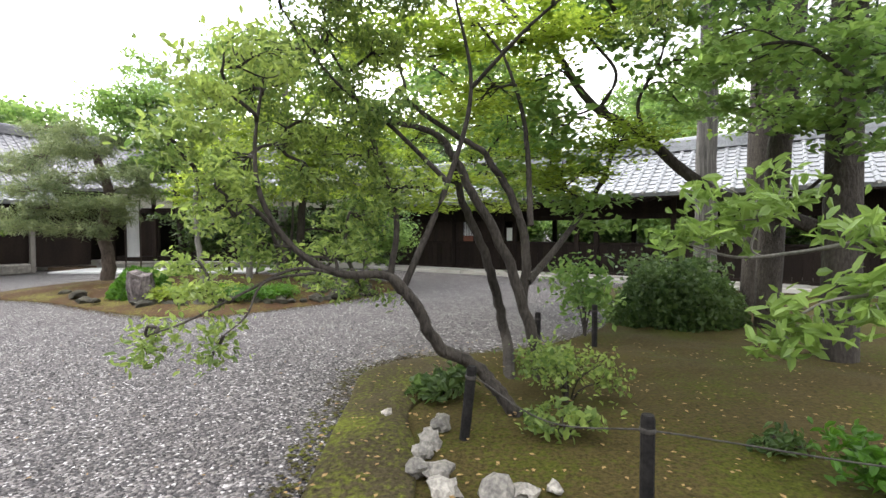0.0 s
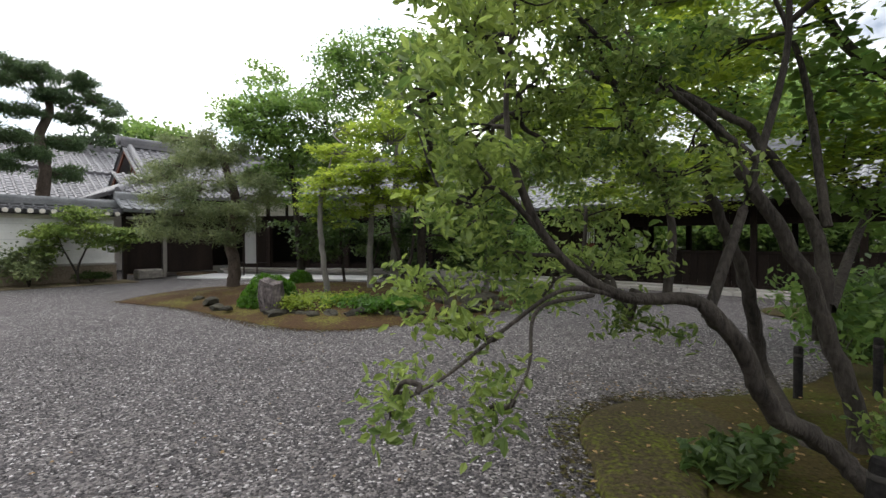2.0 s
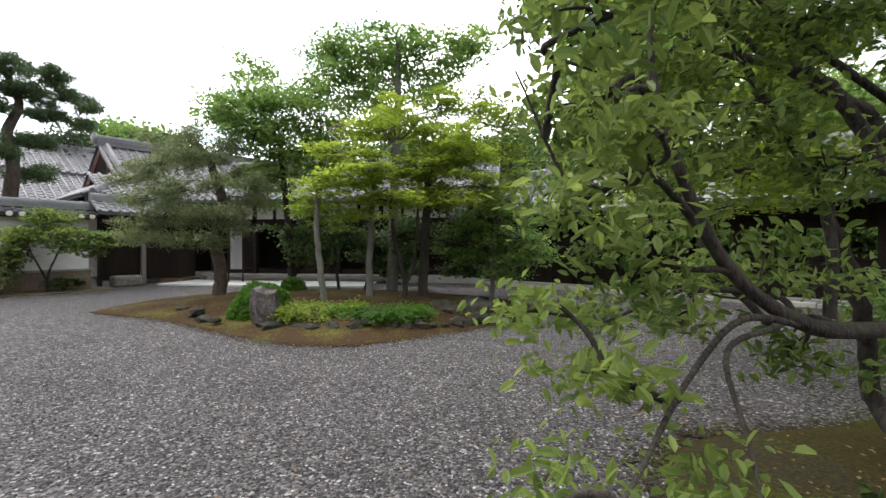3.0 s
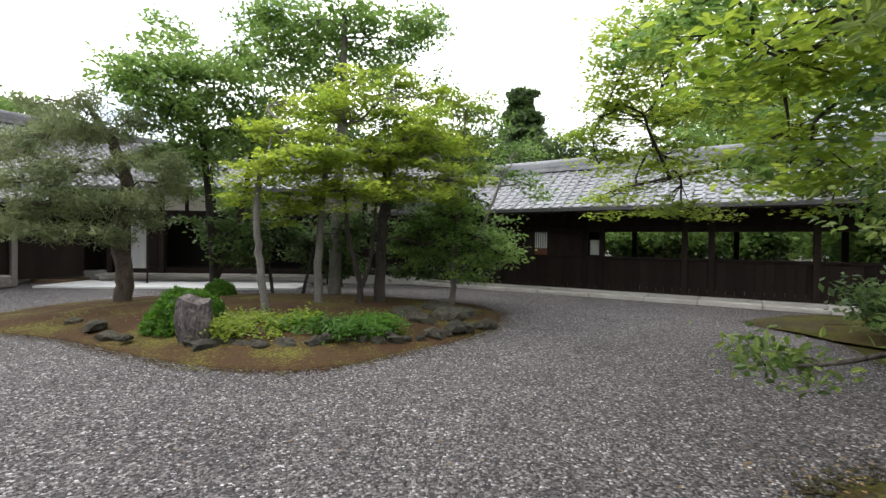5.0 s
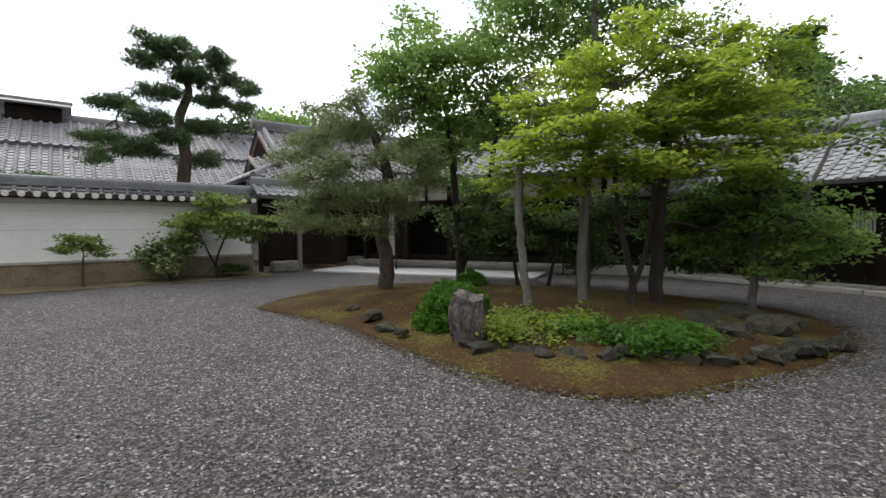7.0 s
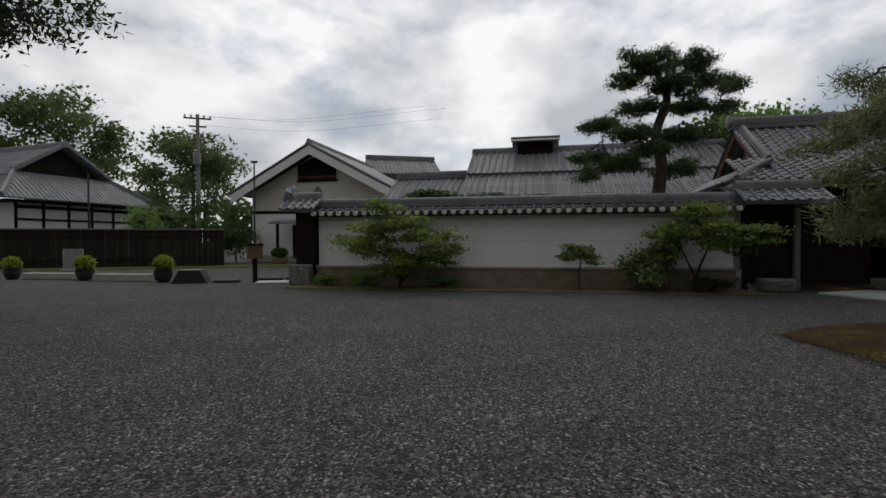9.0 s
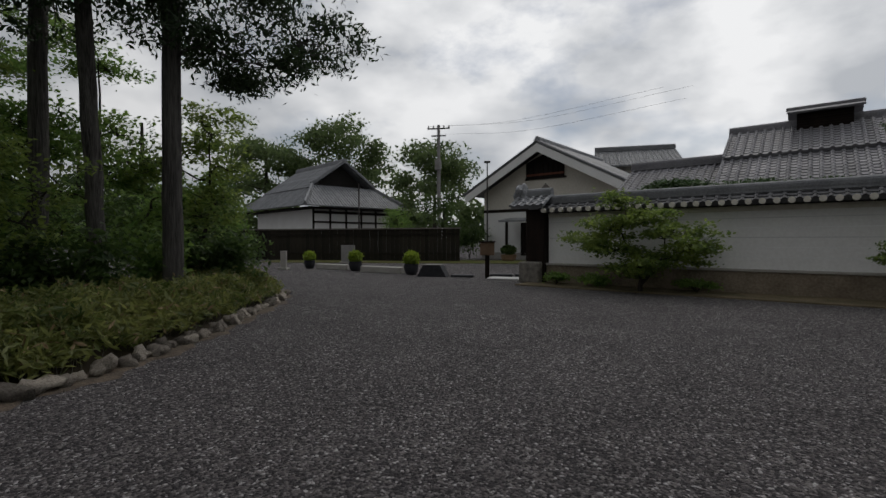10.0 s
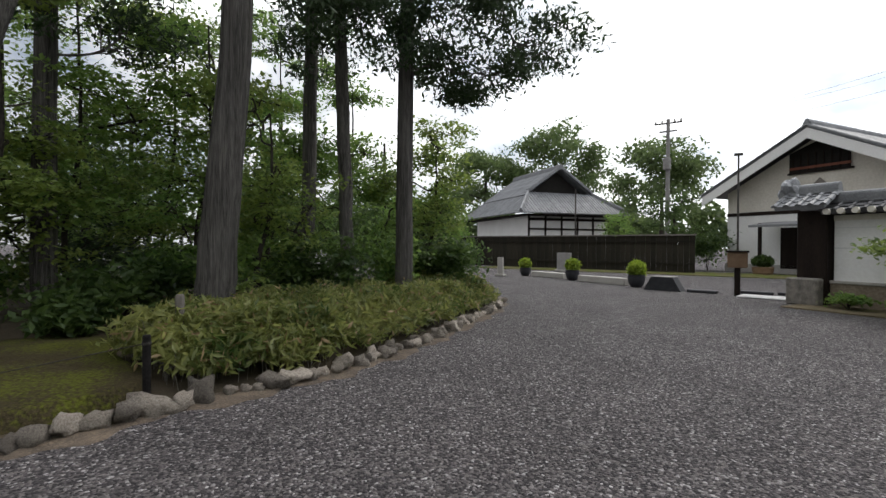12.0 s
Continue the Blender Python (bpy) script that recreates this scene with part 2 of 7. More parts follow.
SIGN = material("plain_sign", (0.16, 0.10, 0.06), (0.24, 0.16, 0.10), 5.0, 0.7, 0.2)
PAPER = material("white_cloth", (0.66, 0.66, 0.65), (0.78, 0.78, 0.77), 1.0, 0.9, 0.05)

L_MAPLE = leaf_material("maple_leaf", (0.062, 0.13, 0.032), (0.215, 0.315, 0.08))
L_NEAR = leaf_material("near_leaf", (0.036, 0.080, 0.020), (0.27, 0.34, 0.085))
L_BRIGHT = leaf_material("bright_leaf", (0.11, 0.185, 0.02), (0.32, 0.39, 0.06), thin=0.55)
L_DEEP = leaf_material("deep_leaf", (0.027, 0.056, 0.017), (0.088, 0.135, 0.037))
L_CONIFER = leaf_material("conifer_leaf", (0.016, 0.034, 0.014), (0.05, 0.08, 0.03), thin=0.25)
L_PINE = leaf_material("pine_needle", (0.028, 0.062, 0.024), (0.095, 0.15, 0.055), thin=0.25)
L_GREYPINE = leaf_material("old_pine_needle", (0.07, 0.10, 0.042), (0.23, 0.27, 0.115), thin=0.25)
L_BROAD = leaf_material("broad_leaf", (0.09, 0.15, 0.035), (0.20, 0.29, 0.07), gloss=0.35)
L_SASA = leaf_material("bamboo_grass_leaf", (0.026, 0.058, 0.012), (0.26, 0.27, 0.09))
SASA_DRY = leaf_material("withered_leaf", (0.14, 0.085, 0.04), (0.36, 0.27, 0.15), thin=0.3)
L_BUSH = leaf_material("clipped_bush_leaf", (0.03, 0.085, 0.008), (0.085, 0.19, 0.02))
L_GROUND = leaf_material("ground_cover_leaf", (0.10, 0.16, 0.018), (0.24, 0.29, 0.04))
L_FAR = leaf_material("far_tree_leaf", (0.055, 0.092, 0.036), (0.15, 0.20, 0.075))


# ---- makers ----
def mesh_object(name, bm, mat, parent=None, label="", smooth=False):
    me = bpy.data.meshes.new(name)
    bm.normal_update()
    bm.to_mesh(me)
    bm.free()
    if smooth:
        me.shade_smooth()
    me.materials.append(mat)
    ob = new(name, me)
    if parent:
        ob.parent = parent
    return tagged(ob, label)


def part(name, bm, mat, parent, label="", smooth=False):
    return mesh_object(name, bm, mat, parent, label, smooth)


def raw_object(name, verts, faces_flat, sides, mat, parent=None, label="", smooth=False):
    """A mesh from arrays: all faces have the same number of sides."""
    me = bpy.data.meshes.new(name)
    verts = np.asarray(verts, dtype=np.float32)
    idx = np.asarray(faces_flat, dtype=np.int32).ravel()
    count = len(idx) // sides
    me.vertices.add(len(verts))
    me.vertices.foreach_set("co", verts.ravel())
    me.loops.add(len(idx))
    me.loops.foreach_set("vertex_index", idx)
    me.polygons.add(count)
    me.polygons.foreach_set("loop_start", np.arange(0, count * sides, sides, dtype=np.int32))
    me.polygons.foreach_set("use_smooth", np.full(count, smooth))
    me.update(calc_edges=True)
    me.materials.append(mat)
    ob = new(name, me)
    if parent:
        ob.parent = parent
    return tagged(ob, label)


def thing(name, m, label, category, group="", kind=""):
    """An Empty at the base of a thing."""
    ob = new(name)
    ob.matrix_world = m if isinstance(m, Matrix) else Matrix.Translation(m)
    return tagged(ob, label, category, group, kind)


def box(bm, lo, hi, bevel=0.0):
    r = bmesh.ops.create_cube(bm, size=1.0)
    s = [hi[k] - lo[k] for k in range(3)]
    for v in r["verts"]:
        v.co = Vector((lo[k] + s[k] * (v.co[k] + 0.5) for k in range(3)))
    if bevel:
        es = list({e for v in r["verts"] for e in v.link_edges})
        bmesh.ops.bevel(bm, geom=es, offset=bevel, segments=1, affect="EDGES")
    return bm


def boxed(lo, hi, bevel=0.0):
    return box(bmesh.new(), lo, hi, bevel)


def lathe(bm, profile, sides=16):
    """A turned body from (radius, height) pairs."""
    rings = []
    for r, z in profile:
        rings.append([bm.verts.new((r * math.cos(2 * math.pi * k / sides), r * math.sin(2 * math.pi * k / sides), z)) for k in range(sides)])
    for a, b in zip(rings, rings[1:]):
        for k in range(sides):
            bm.faces.new((a[k], a[(k + 1) % sides], b[(k + 1) % sides], b[k]))
    bm.faces.new(rings[0][::-1])
    bm.faces.new(rings[-1])
    return bm


def prism(bm, outline, axis_len):
    """An outline in x, z pushed along y from 0 to axis_len."""
    a = [bm.verts.new((x, 0, z)) for x, z in outline]
    b = [bm.verts.new((x, axis_len, z)) for x, z in outline]
    n = len(a)
    bm.faces.new(a)
    bm.faces.new(b[::-1])
    for k in range(n):
        bm.faces.new((a[k], b[k], b[(k + 1) % n], a[(k + 1) % n]))
    return bm


def frame_at(p, d):
    """A pose at p whose x axis runs along d in the plan."""
    return pose(p[0], p[1], p[2] if len(p) > 2 else 0, 0, 0, math.degrees(math.atan2(d[1], d[0])))


def smooth_path(pts, n):
    """A curve through the points."""
    pts = np.array(pts, dtype=float)
    p = np.vstack([2 * pts[0] - pts[1], pts, 2 * pts[-1] - pts[-2]])
    out = []
    for i in range(1, len(p) - 2):
        for t in np.linspace(0, 1, n, endpoint=False):
            out.append(0.5 * (2 * p[i] + (p[i + 1] - p[i - 1]) * t + (2 * p[i - 1] - 5 * p[i] + 4 * p[i + 1] - p[i + 2]) * t * t + (3 * p[i] - p[i - 1] - 3 * p[i + 1] + p[i + 2]) * t ** 3))
    out.append(p[-2])
    return np.array(out)


class Wood:
    """Collects tubes for trunks and branches."""

    def __init__(self):
        self.v, self.f, self.n = [], [], 0

    def tube(self, pts, r0, r1, sides=7, power=1.0, wobble=0.0):
        pts = np.asarray(pts, dtype=float)
        k = len(pts)
        tang = np.gradient(pts, axis=0)
        tang /= np.linalg.norm(tang, axis=1)[:, None] + 1e-9
        ref = np.where(np.abs(tang[:, 2:3]) > 0.9, np.array([[1.0, 0, 0]]), np.array([[0, 0, 1.0]]))
        side = np.cross(tang, ref)
        side /= np.linalg.norm(side, axis=1)[:, None] + 1e-9
        up = np.cross(side, tang)
        rad = r1 + (r0 - r1) * (1 - np.linspace(0, 1, k)) ** power
        a = np.linspace(0, 2 * np.pi, sides, endpoint=False)
        lump = 1 + wobble * np.random.uniform(-1, 1, (k, sides))
        ring = pts[:, None] + (side[:, None] * np.cos(a)[None, :, None] + up[:, None] * np.sin(a)[None, :, None]) * (rad[:, None] * lump)[..., None]
        self.v.append(ring.reshape(-1, 3))
        i = np.arange(k - 1)[:, None] * sides
        j = np.arange(sides)[None]
        q = np.stack([i + j, i + (j + 1) % sides, i + sides + (j + 1) % sides, i + sides + j], -1).reshape(-1, 4) + self.n
        self.f.append(q)
        self.n += k * sides

    def make(self, name, mat, parent, label=""):
        return raw_object(name, np.vstack(self.v), np.vstack(self.f), 4, mat, parent, label, smooth=True)


def leaf_cloud(points, size, up=0.6, longness=1.6, vary=0.4, droop=0.0, oval=False):
    """Vertices and faces of one bent leaf at each point; an oval one has two halves folded along its midrib."""
    n = len(points)
    nrm = np.random.normal(size=(n, 3))
    nrm /= np.linalg.norm(nrm, axis=1)[:, None]
    nrm = nrm * (1 - up) + np.array([0, 0, 1.0]) * up
    nrm /= np.linalg.norm(nrm, axis=1)[:, None]
    d = np.random.normal(size=(n, 3))
    d[:, 2] -= droop
    d -= nrm * np.sum(d * nrm, 1)[:, None]
    d /= np.linalg.norm(d, axis=1)[:, None] + 1e-9
    w = np.cross(nrm, d)
    s = size * np.random.uniform(1 - vary, 1 + vary, (n, 1))
    a = points - d * s * longness / 2
    c = points + d * s * longness / 2
    if oval:
        out = [points - d * s * longness * 0.18, points + d * s * longness * 0.22 - nrm * s * 0.06]
        left = [out[0] + w * s * 0.5 + nrm * s * 0.14, out[1] + w * s * 0.40 + nrm * s * 0.12]
        right = [out[1] - w * s * 0.40 + nrm * s * 0.12, out[0] - w * s * 0.5 + nrm * s * 0.14]
        c = c - nrm * s * 0.25
        i = np.arange(n)[:, None] * 6
        return np.stack([a, left[0], left[1], c, right[0], right[1]], 1).reshape(-1, 3), np.concatenate([i + np.array([[0, 1, 2, 3]]), i + np.array([[0, 3, 4, 5]])])
    b = points + w * s / 2 + nrm * s * 0.12
    e = points - w * s / 2 + nrm * s * 0.12
    return np.stack([a, b, c, e], 1).reshape(-1, 3), np.arange(4 * n).reshape(n, 4)


def ball_points(n, centre, radii, shell=0.5, squash=None):
    p = np.random.normal(size=(n, 3))
    p /= np.linalg.norm(p, axis=1)[:, None]
    p *= np.random.uniform(shell, 1, (n, 1)) ** 0.6
    return np.asarray(centre) + p * np.asarray(radii)


def tree(name, base, trunks, clumps, mat_bark, mat_leaf, label, leaf=0.07, spray=0.28, per=26, density=1.0, flat=0.30, up=0.55, longness=1.6, r0=0.10, r1=0.03,
         twig=0.012, group="", limbs=None, limb_r=0.035, twigs=0.6, wobble=0.05, droop=0.0, ragged=3, oval=False):
    """A tree: trunks are paths, clumps are (centre, radii) of foliage, each fed by a limb from the nearest trunk; sprays of leaves sit on twigs."""
    base = Vector(base)
    root = thing(name, base, label, "tree" if "bush" not in name and "shrub" not in name else "shrub", group)
    off = np.array(base)
    arms = Wood()
    paths = []
    for tr in trunks:
        pts, ra, rb = tr if len(tr) == 3 and not isinstance(tr[0], (int, float)) and isinstance(tr[1], (int, float)) else (tr, r0, r1)
        path = smooth_path(pts, 6)
        path[1:-1] += np.random.normal(0, min(ra * 0.12, 0.008), (len(path) - 2, 3))
        stem = Wood()
        stem.tube(path - off, ra, rb, 12, 0.8, wobble)
        stem.make("trunk", mat_bark, root)
        paths.append(path)
    nodes = np.vstack([p[len(p) // 3:] for p in paths])
    for lp, ra, rb in (limbs or []):
        path = smooth_path(lp, 6)
        one = Wood()
        one.tube(path - off, ra, rb, 8, 0.9, wobble)
        one.make("limb", mat_bark, root)
        nodes = np.vstack([nodes, path[2:]])
    leaves = []
    if ragged:
        extra = []
        for centre, radii in clumps:
            for _ in range(ragged):
                w = np.random.normal(size=3)
                w = w / np.linalg.norm(w) * np.random.uniform(0.9, 1.25)
                extra.append((tuple(np.array(centre) + w * np.array(radii) * (1, 1, 1.5)), tuple(np.array(radii) * np.random.uniform(0.3, 0.5))))
        clumps = list(clumps) + extra
    first = len(clumps) - (len(extra) if ragged else 0)
    for at, (centre, radii) in enumerate(clumps):
        centre, radii = np.array(centre, dtype=float), np.array(radii, dtype=float)
        w = np.linalg.norm((nodes - centre) * np.array([1, 1, 1.0]), axis=1) + np.maximum(0, nodes[:, 2] - centre[2]) * 0.7
        start = nodes[np.argmin(w)]
        far = np.linalg.norm(centre - start)
        mid = (start + centre) / 2 + np.random.normal(0, 0.12, 3) * far + np.array([0, 0, 0.1 * far])
        lp = smooth_path([start, start * 0.72 + mid * 0.28 + np.random.normal(0, 0.07, 3) * far, mid, mid * 0.5 + centre * 0.5 + np.random.normal(0, 0.09, 3) * far, centre], 4)
        if at < first:
            arms.tube(lp - off, min(limb_r, 0.010 + 0.014 * far), twig * 1.1, 6)
            nodes = np.vstack([nodes, lp[len(lp) // 2:]])
        vol = radii[0] * radii[1] + radii[0] * radii[2] + radii[1] * radii[2]
        count = max(2, int(density * (1.5 if at < first else 1.2) * vol / (spray * spray)))
        cs = ball_points(count, centre, radii, 0.25)
        for q in cs[: int(count * twigs)]:
            s = lp[np.random.randint(len(lp) // 2, len(lp))]
            m2 = (s + q) / 2 + np.random.normal(0, 0.1, 3) * np.linalg.norm(q - s)
            arms.tube(smooth_path([s, m2, q], 3) - off, twig, twig * 0.35, 4)
        p = np.repeat(cs, per, axis=0)
        p = p + np.random.normal(size=p.shape) * np.array([spray, spray, spray * flat]) * 0.62
        leaves.append(p)
    if arms.v:
        tagged(arms.make("twig", mat_bark, root), kind="stuff")
    v, f = leaf_cloud(np.vstack(leaves) - off, leaf, up, longness, droop=droop, oval=oval)
    raw_object("crown", v, f, 4, mat_leaf, root)
    return root


def grid_patch(name, outline, mat, height, centre, label, category, kind="structure", rings=26, per=6, edge=0.0, lump=0.03, power=2.0, z0=0.006):
    """A mound inside a closed smooth outline, star-shaped round its centre."""
    pts = np.array([(x, y, 0.0) for x, y in outline])
    loop = smooth_path(np.vstack([pts[-1:], pts, pts[:2]]), per)[per:-per - 1]
    n = len(loop)
    c = np.array([centre[0], centre[1], 0.0])
    vs, fs = [(c[0], c[1], z0 + height)], []
    for k in range(1, rings + 1):
        s = (k / rings) ** 0.8
        for i, p in enumerate(loop):
            q = c + (p - c) * s
            z = z0 + height * (1 - s ** power) + lump * (noise.noise(Vector((q[0] * 1.3, q[1] * 1.3, 3.1))) + 0.5 * noise.noise(Vector((q[0] * 4, q[1] * 4, 7.7)))) * (1 - s ** 6) - edge * (s >= 1)
            if s >= 1:
                w = 0.07 * noise.noise(Vector((q[0] * 3, q[1] * 3, 1.0)))
                q = q + (p - c) / (np.linalg.norm(p - c) + 1e-6) * w
            vs.append((q[0], q[1], max(z, 0.004) if s < 1 else -0.02))
    tri = []
    for i in range(n):
        tri.append((0, 1 + i, 1 + (i + 1) % n))
    for k in range(rings - 1):
        a, b = 1 + k * n, 1 + (k + 1) * n
        for i in range(n):
            j = (i + 1) % n
            tri += [(a + i, b + i, b + j), (a + i, b + j, a + j)]
    return tagged(raw_object(name, vs, tri, 3, mat, smooth=True), label, category, kind=kind)


def stone_mesh(seed, sx, sy, sz, rough=0.22, sub=2):
    bm = bmesh.new()
    bmesh.ops.create_icosphere(bm, subdivisions=sub, radius=1.0)
    for v in bm.verts:
        d = 1 + rough * noise.noise(v.co * 1.3 + Vector((seed * 3.7, 0, 0))) * 1.6 + rough * 0.5 * noise.noise(v.co * 3.1 + Vector((0, seed, 0)))
        v.co = Vector((v.co.x * sx * d, v.co.y * sy * d, v.co.z * sz * d))
    return bm


def roof_slope(parent, a, b, down, mat, pitch=0.28, row_r=0.075, thick=0.09, tile=0.27, name="roof_slope"):
    """A tiled slope between the ridge a-b and the eave a+down, b+down: a bed and rows of lapped round tiles, in the parent's space."""
    a, b, down = Vector(a), Vector(b), Vector(down)
    along = (b - a).normalized()
    nrm = along.cross(down).normalized()
    if nrm.z < 0:
        nrm = -nrm
    bm = bmesh.new()
    lo = [bm.verts.new(p) for p in (a - nrm * thick, b - nrm * thick, b + down - nrm * thick, a + down - nrm * thick)]
    hi = [bm.verts.new(p) for p in (a, b, b + down, a + down)]
    bm.faces.new(hi)
    bm.faces.new(lo[::-1])
    for k in range(4):
        bm.faces.new((lo[k], lo[(k + 1) % 4], hi[(k + 1) % 4], hi[k]))
    bmesh.ops.recalc_face_normals(bm, faces=bm.faces)
    bed = part(name, bm, mat, parent)
    # one row, shared by all
    length = down.length
    dirn = down.normalized()
    count = max(3, int(length / tile))
    sides = 5
    vs, fs = [], []
    for t in range(count):
        for e in (0, 1):
            s = (t + e) / count * length
            r = row_r * (0.86 if e == 0 else 1.06)
            for k in range(sides):
                an = math.pi * k / (sides - 1)
                vs.append(tuple(dirn * s + along * (math.cos(an) * r) + nrm * (math.sin(an) * r + 0.002)))
        o = t * 2 * sides
        for k in range(sides - 1):
            fs.append((o + k, o + k + 1, o + sides + k + 1, o + sides + k))
            if t < count - 1:
                fs.append((o + sides + k, o + sides + k + 1, o + 2 * sides + k + 1, o + 2 * sides + k))
    o = (count * 2 - 1) * sides
    me = bpy.data.meshes.new("roof_roll")
    me.from_pydata(vs, [], fs + [tuple(o + k for k in range(sides))])
    me.materials.append(mat)
    # shallow steps of the flat tiles between the rows
    vs, fs = [], []
    w = pitch / 2
    for t in range(count):
        s1 = (t + 1) / count * length
        for s, h in (((0, 0.003),) if t == 0 else ()) + ((s1, 0.03), (s1, 0.003)):
            vs += [tuple(dirn * s - along * w + nrm * h), tuple(dirn * s + along * w + nrm * h)]
        o = t * 4
        fs += [(o, o + 1, o + 3, o + 2), (o + 2, o + 3, o + 5, o + 4)]
    pan = bpy.data.meshes.new("roof_pan")
    pan.from_pydata(vs, [], fs)
    pan.materials.append(mat)
    rows = int((b - a).length / pitch)
    for k in range(rows + 1):
        ob = new("roof_roll", me)
        ob.parent = bed
        ob.location = a + along * (k * (b - a).length / rows)
        if k < rows:
            ob = new("roof_pan", pan)
            ob.parent = bed
            ob.location = a + along * ((k + 0.5) * (b - a).length / rows)
    return bed


def hip_slope(parent, a, b, c, d, mat, name, pitch=0.4, r=0.09):
    """A tiled slope cut by hips: the upper edge a-b, the longer eave c-d."""
    a, b, c, d = Vector(a), Vector(b), Vector(c), Vector(d)
    along = (d - c).normalized()
    ua, ub, full = (a - c).dot(along), (b - c).dot(along), (d - c).length
    rise = (a - c) - along * ua
    nrm = along.cross(rise).normalized()
    if nrm.z < 0:
        nrm = -nrm
    bm = bmesh.new()
    top = [bm.verts.new(p) for p in (a, b, d, c)]
    low = [bm.verts.new(p - nrm * 0.12) for p in (a, b, d, c)]
    bm.faces.new(top)
    bm.faces.new(low[::-1])
    for k in range(4):
        bm.faces.new((low[k], low[(k + 1) % 4], top[(k + 1) % 4], top[k]))
    bmesh.ops.recalc_face_normals(bm, faces=bm.faces)
    bed = part(name, bm, mat, parent)
    for k in range(1, int(full / pitch)):
        u = k * pitch
        share = min(1.0, u / max(ua, 0.01), (full - u) / max(full - ub, 0.01))
        p, q = c + along * u, c + along * u + rise * share
        roll = bmesh.new()
        ring = [[roll.verts.new(e + along * (r * math.cos(g)) + nrm * (r * math.sin(g) + 0.003)) for g in (0, 1.05, 2.09, math.pi)] for e in (p, q)]
        for j in range(3):
            roll.faces.new((ring[0][j], ring[0][j + 1], ring[1][j + 1], ring[1][j]))
        roll.faces.new(ring[0])
        bmesh.ops.recalc_face_normals(roll, faces=roll.faces)
        part("roof_roll", roll, mat, bed)
    return bed


def ridge_bar(parent, a, b, mat, w=0.16, h=0.34, name="ridge"):
    """A stacked ridge of flat courses under a round cap."""
    a, b = Vector(a), Vector(b)
    d = (b - a)
    m = Matrix.Translation(a) @ d.to_track_quat("Y", "Z").to_matrix().to_4x4()
    bm = bmesh.new()
    n, side = 4, []
    for k in range(n):
        s = w * (1.25 - 0.12 * k) if k % 2 == 0 else w * (1.05 - 0.12 * k)
        side += [(s, k * h / n * 0.8), (s, (k + 1) * h / n * 0.8)]
    cap = [(0.62 * w * math.cos(q), h * 0.82 + 0.55 * w * math.sin(q)) for q in np.linspace(0, math.pi, 7)]
    prism(bm, side + cap + [(-x, z) for x, z in side[::-1]], d.length)
    bmesh.ops.transform(bm, matrix=m, verts=bm.verts)
    bmesh.ops.recalc_face_normals(bm, faces=bm.faces)
    return part(name, bm, mat, parent)


# ---- ground ----
def ground_sheet():
    n = 60
    a = np.concatenate([-np.geomspace(900, 1.5, n // 2), np.geomspace(1.5, 900, n // 2)])
    xs, ys = np.meshgrid(a - 8, a + 8, indexing="ij")
    v = np.stack([xs.ravel(), ys.ravel(), np.zeros(xs.size)], 1)
    i, j = np.meshgrid(np.arange(n - 1), np.arange(n - 1), indexing="ij")
    o = (i * n + j).ravel()
    f = np.stack([o, o + n, o + n + 1, o + 1], 1)
    return tagged(raw_object("ground", v, f, 4, GRAVEL), "grey and brown crushed gravel covering the temple forecourt", "gravel", kind="structure")


ground_sheet()

ISLAND = [(-10.9, 10.8), (-9.5, 10.35), (-8.1, 9.82), (-6.65, 8.97), (-5.2, 8.3), (-4.1, 8.3), (-3.2, 9.05), (-1.85, 10.5), (-1.2, 12.4), (-1.6, 14.2), (-3.5, 15.3), (-6.5, 15.7), (-9.5, 15.4), (-11.0, 14.2), (-11.3, 12.6)]
grid_patch("island_mound", ISLAND, DRY_MOSS, 0.38, (-5.6, 12.2), "low planted island of brown moss and bare soil", "garden island", power=1.6)
GARDEN = [(-0.75, 2.1), (-0.85, 2.9), (-0.87, 4.0), (-0.88, 4.95), (-0.42, 5.5), (0.1, 5.65), (1.3, 6.2), (2.4, 7.3), (3.2, 8.8), (3.85, 10.4), (3.5, 11.4), (4.0, 12.05), (6.25, 12.65), (10.0, 10.4), (17.0, 6.0), (17.0, -1.0), (8.0, -0.6), (3.0, 0.6), (0.8, 1.2), (-0.3, 1.55)]
grid_patch("moss_garden", GARDEN, MOSS, 0.10, (4.0, 5.5), "mossy garden floor with bare brown soil", "moss ground", power=2.5, lump=0.05, rings=34)
BED = [(-6.3, -2.1), (-7.5, -1.6), (-8.7, -1.52), (-9.8, -1.32), (-10.9, -1.28), (-12.4, -1.47), (-14.6, -1.95), (-16.4, -2.4), (-18.0, -3.1), (-19.6, -6.4), (-21.5, -13.0), (-20.0, -24.0), (-2.0, -24.0), (4.0, -14.0), (1.0, -6.0), (-3.5, -3.4)]
grid_patch("woodland_floor", BED, SOIL, 0.18, (-10.8, -9.2), "dark soil and leaf litter under the cedars", "soil", power=3.0, lump=0.08, rings=34)


# ---- corridor ----
CORRIDOR = frame_at((0, 17.4), (0.819, -0.574))


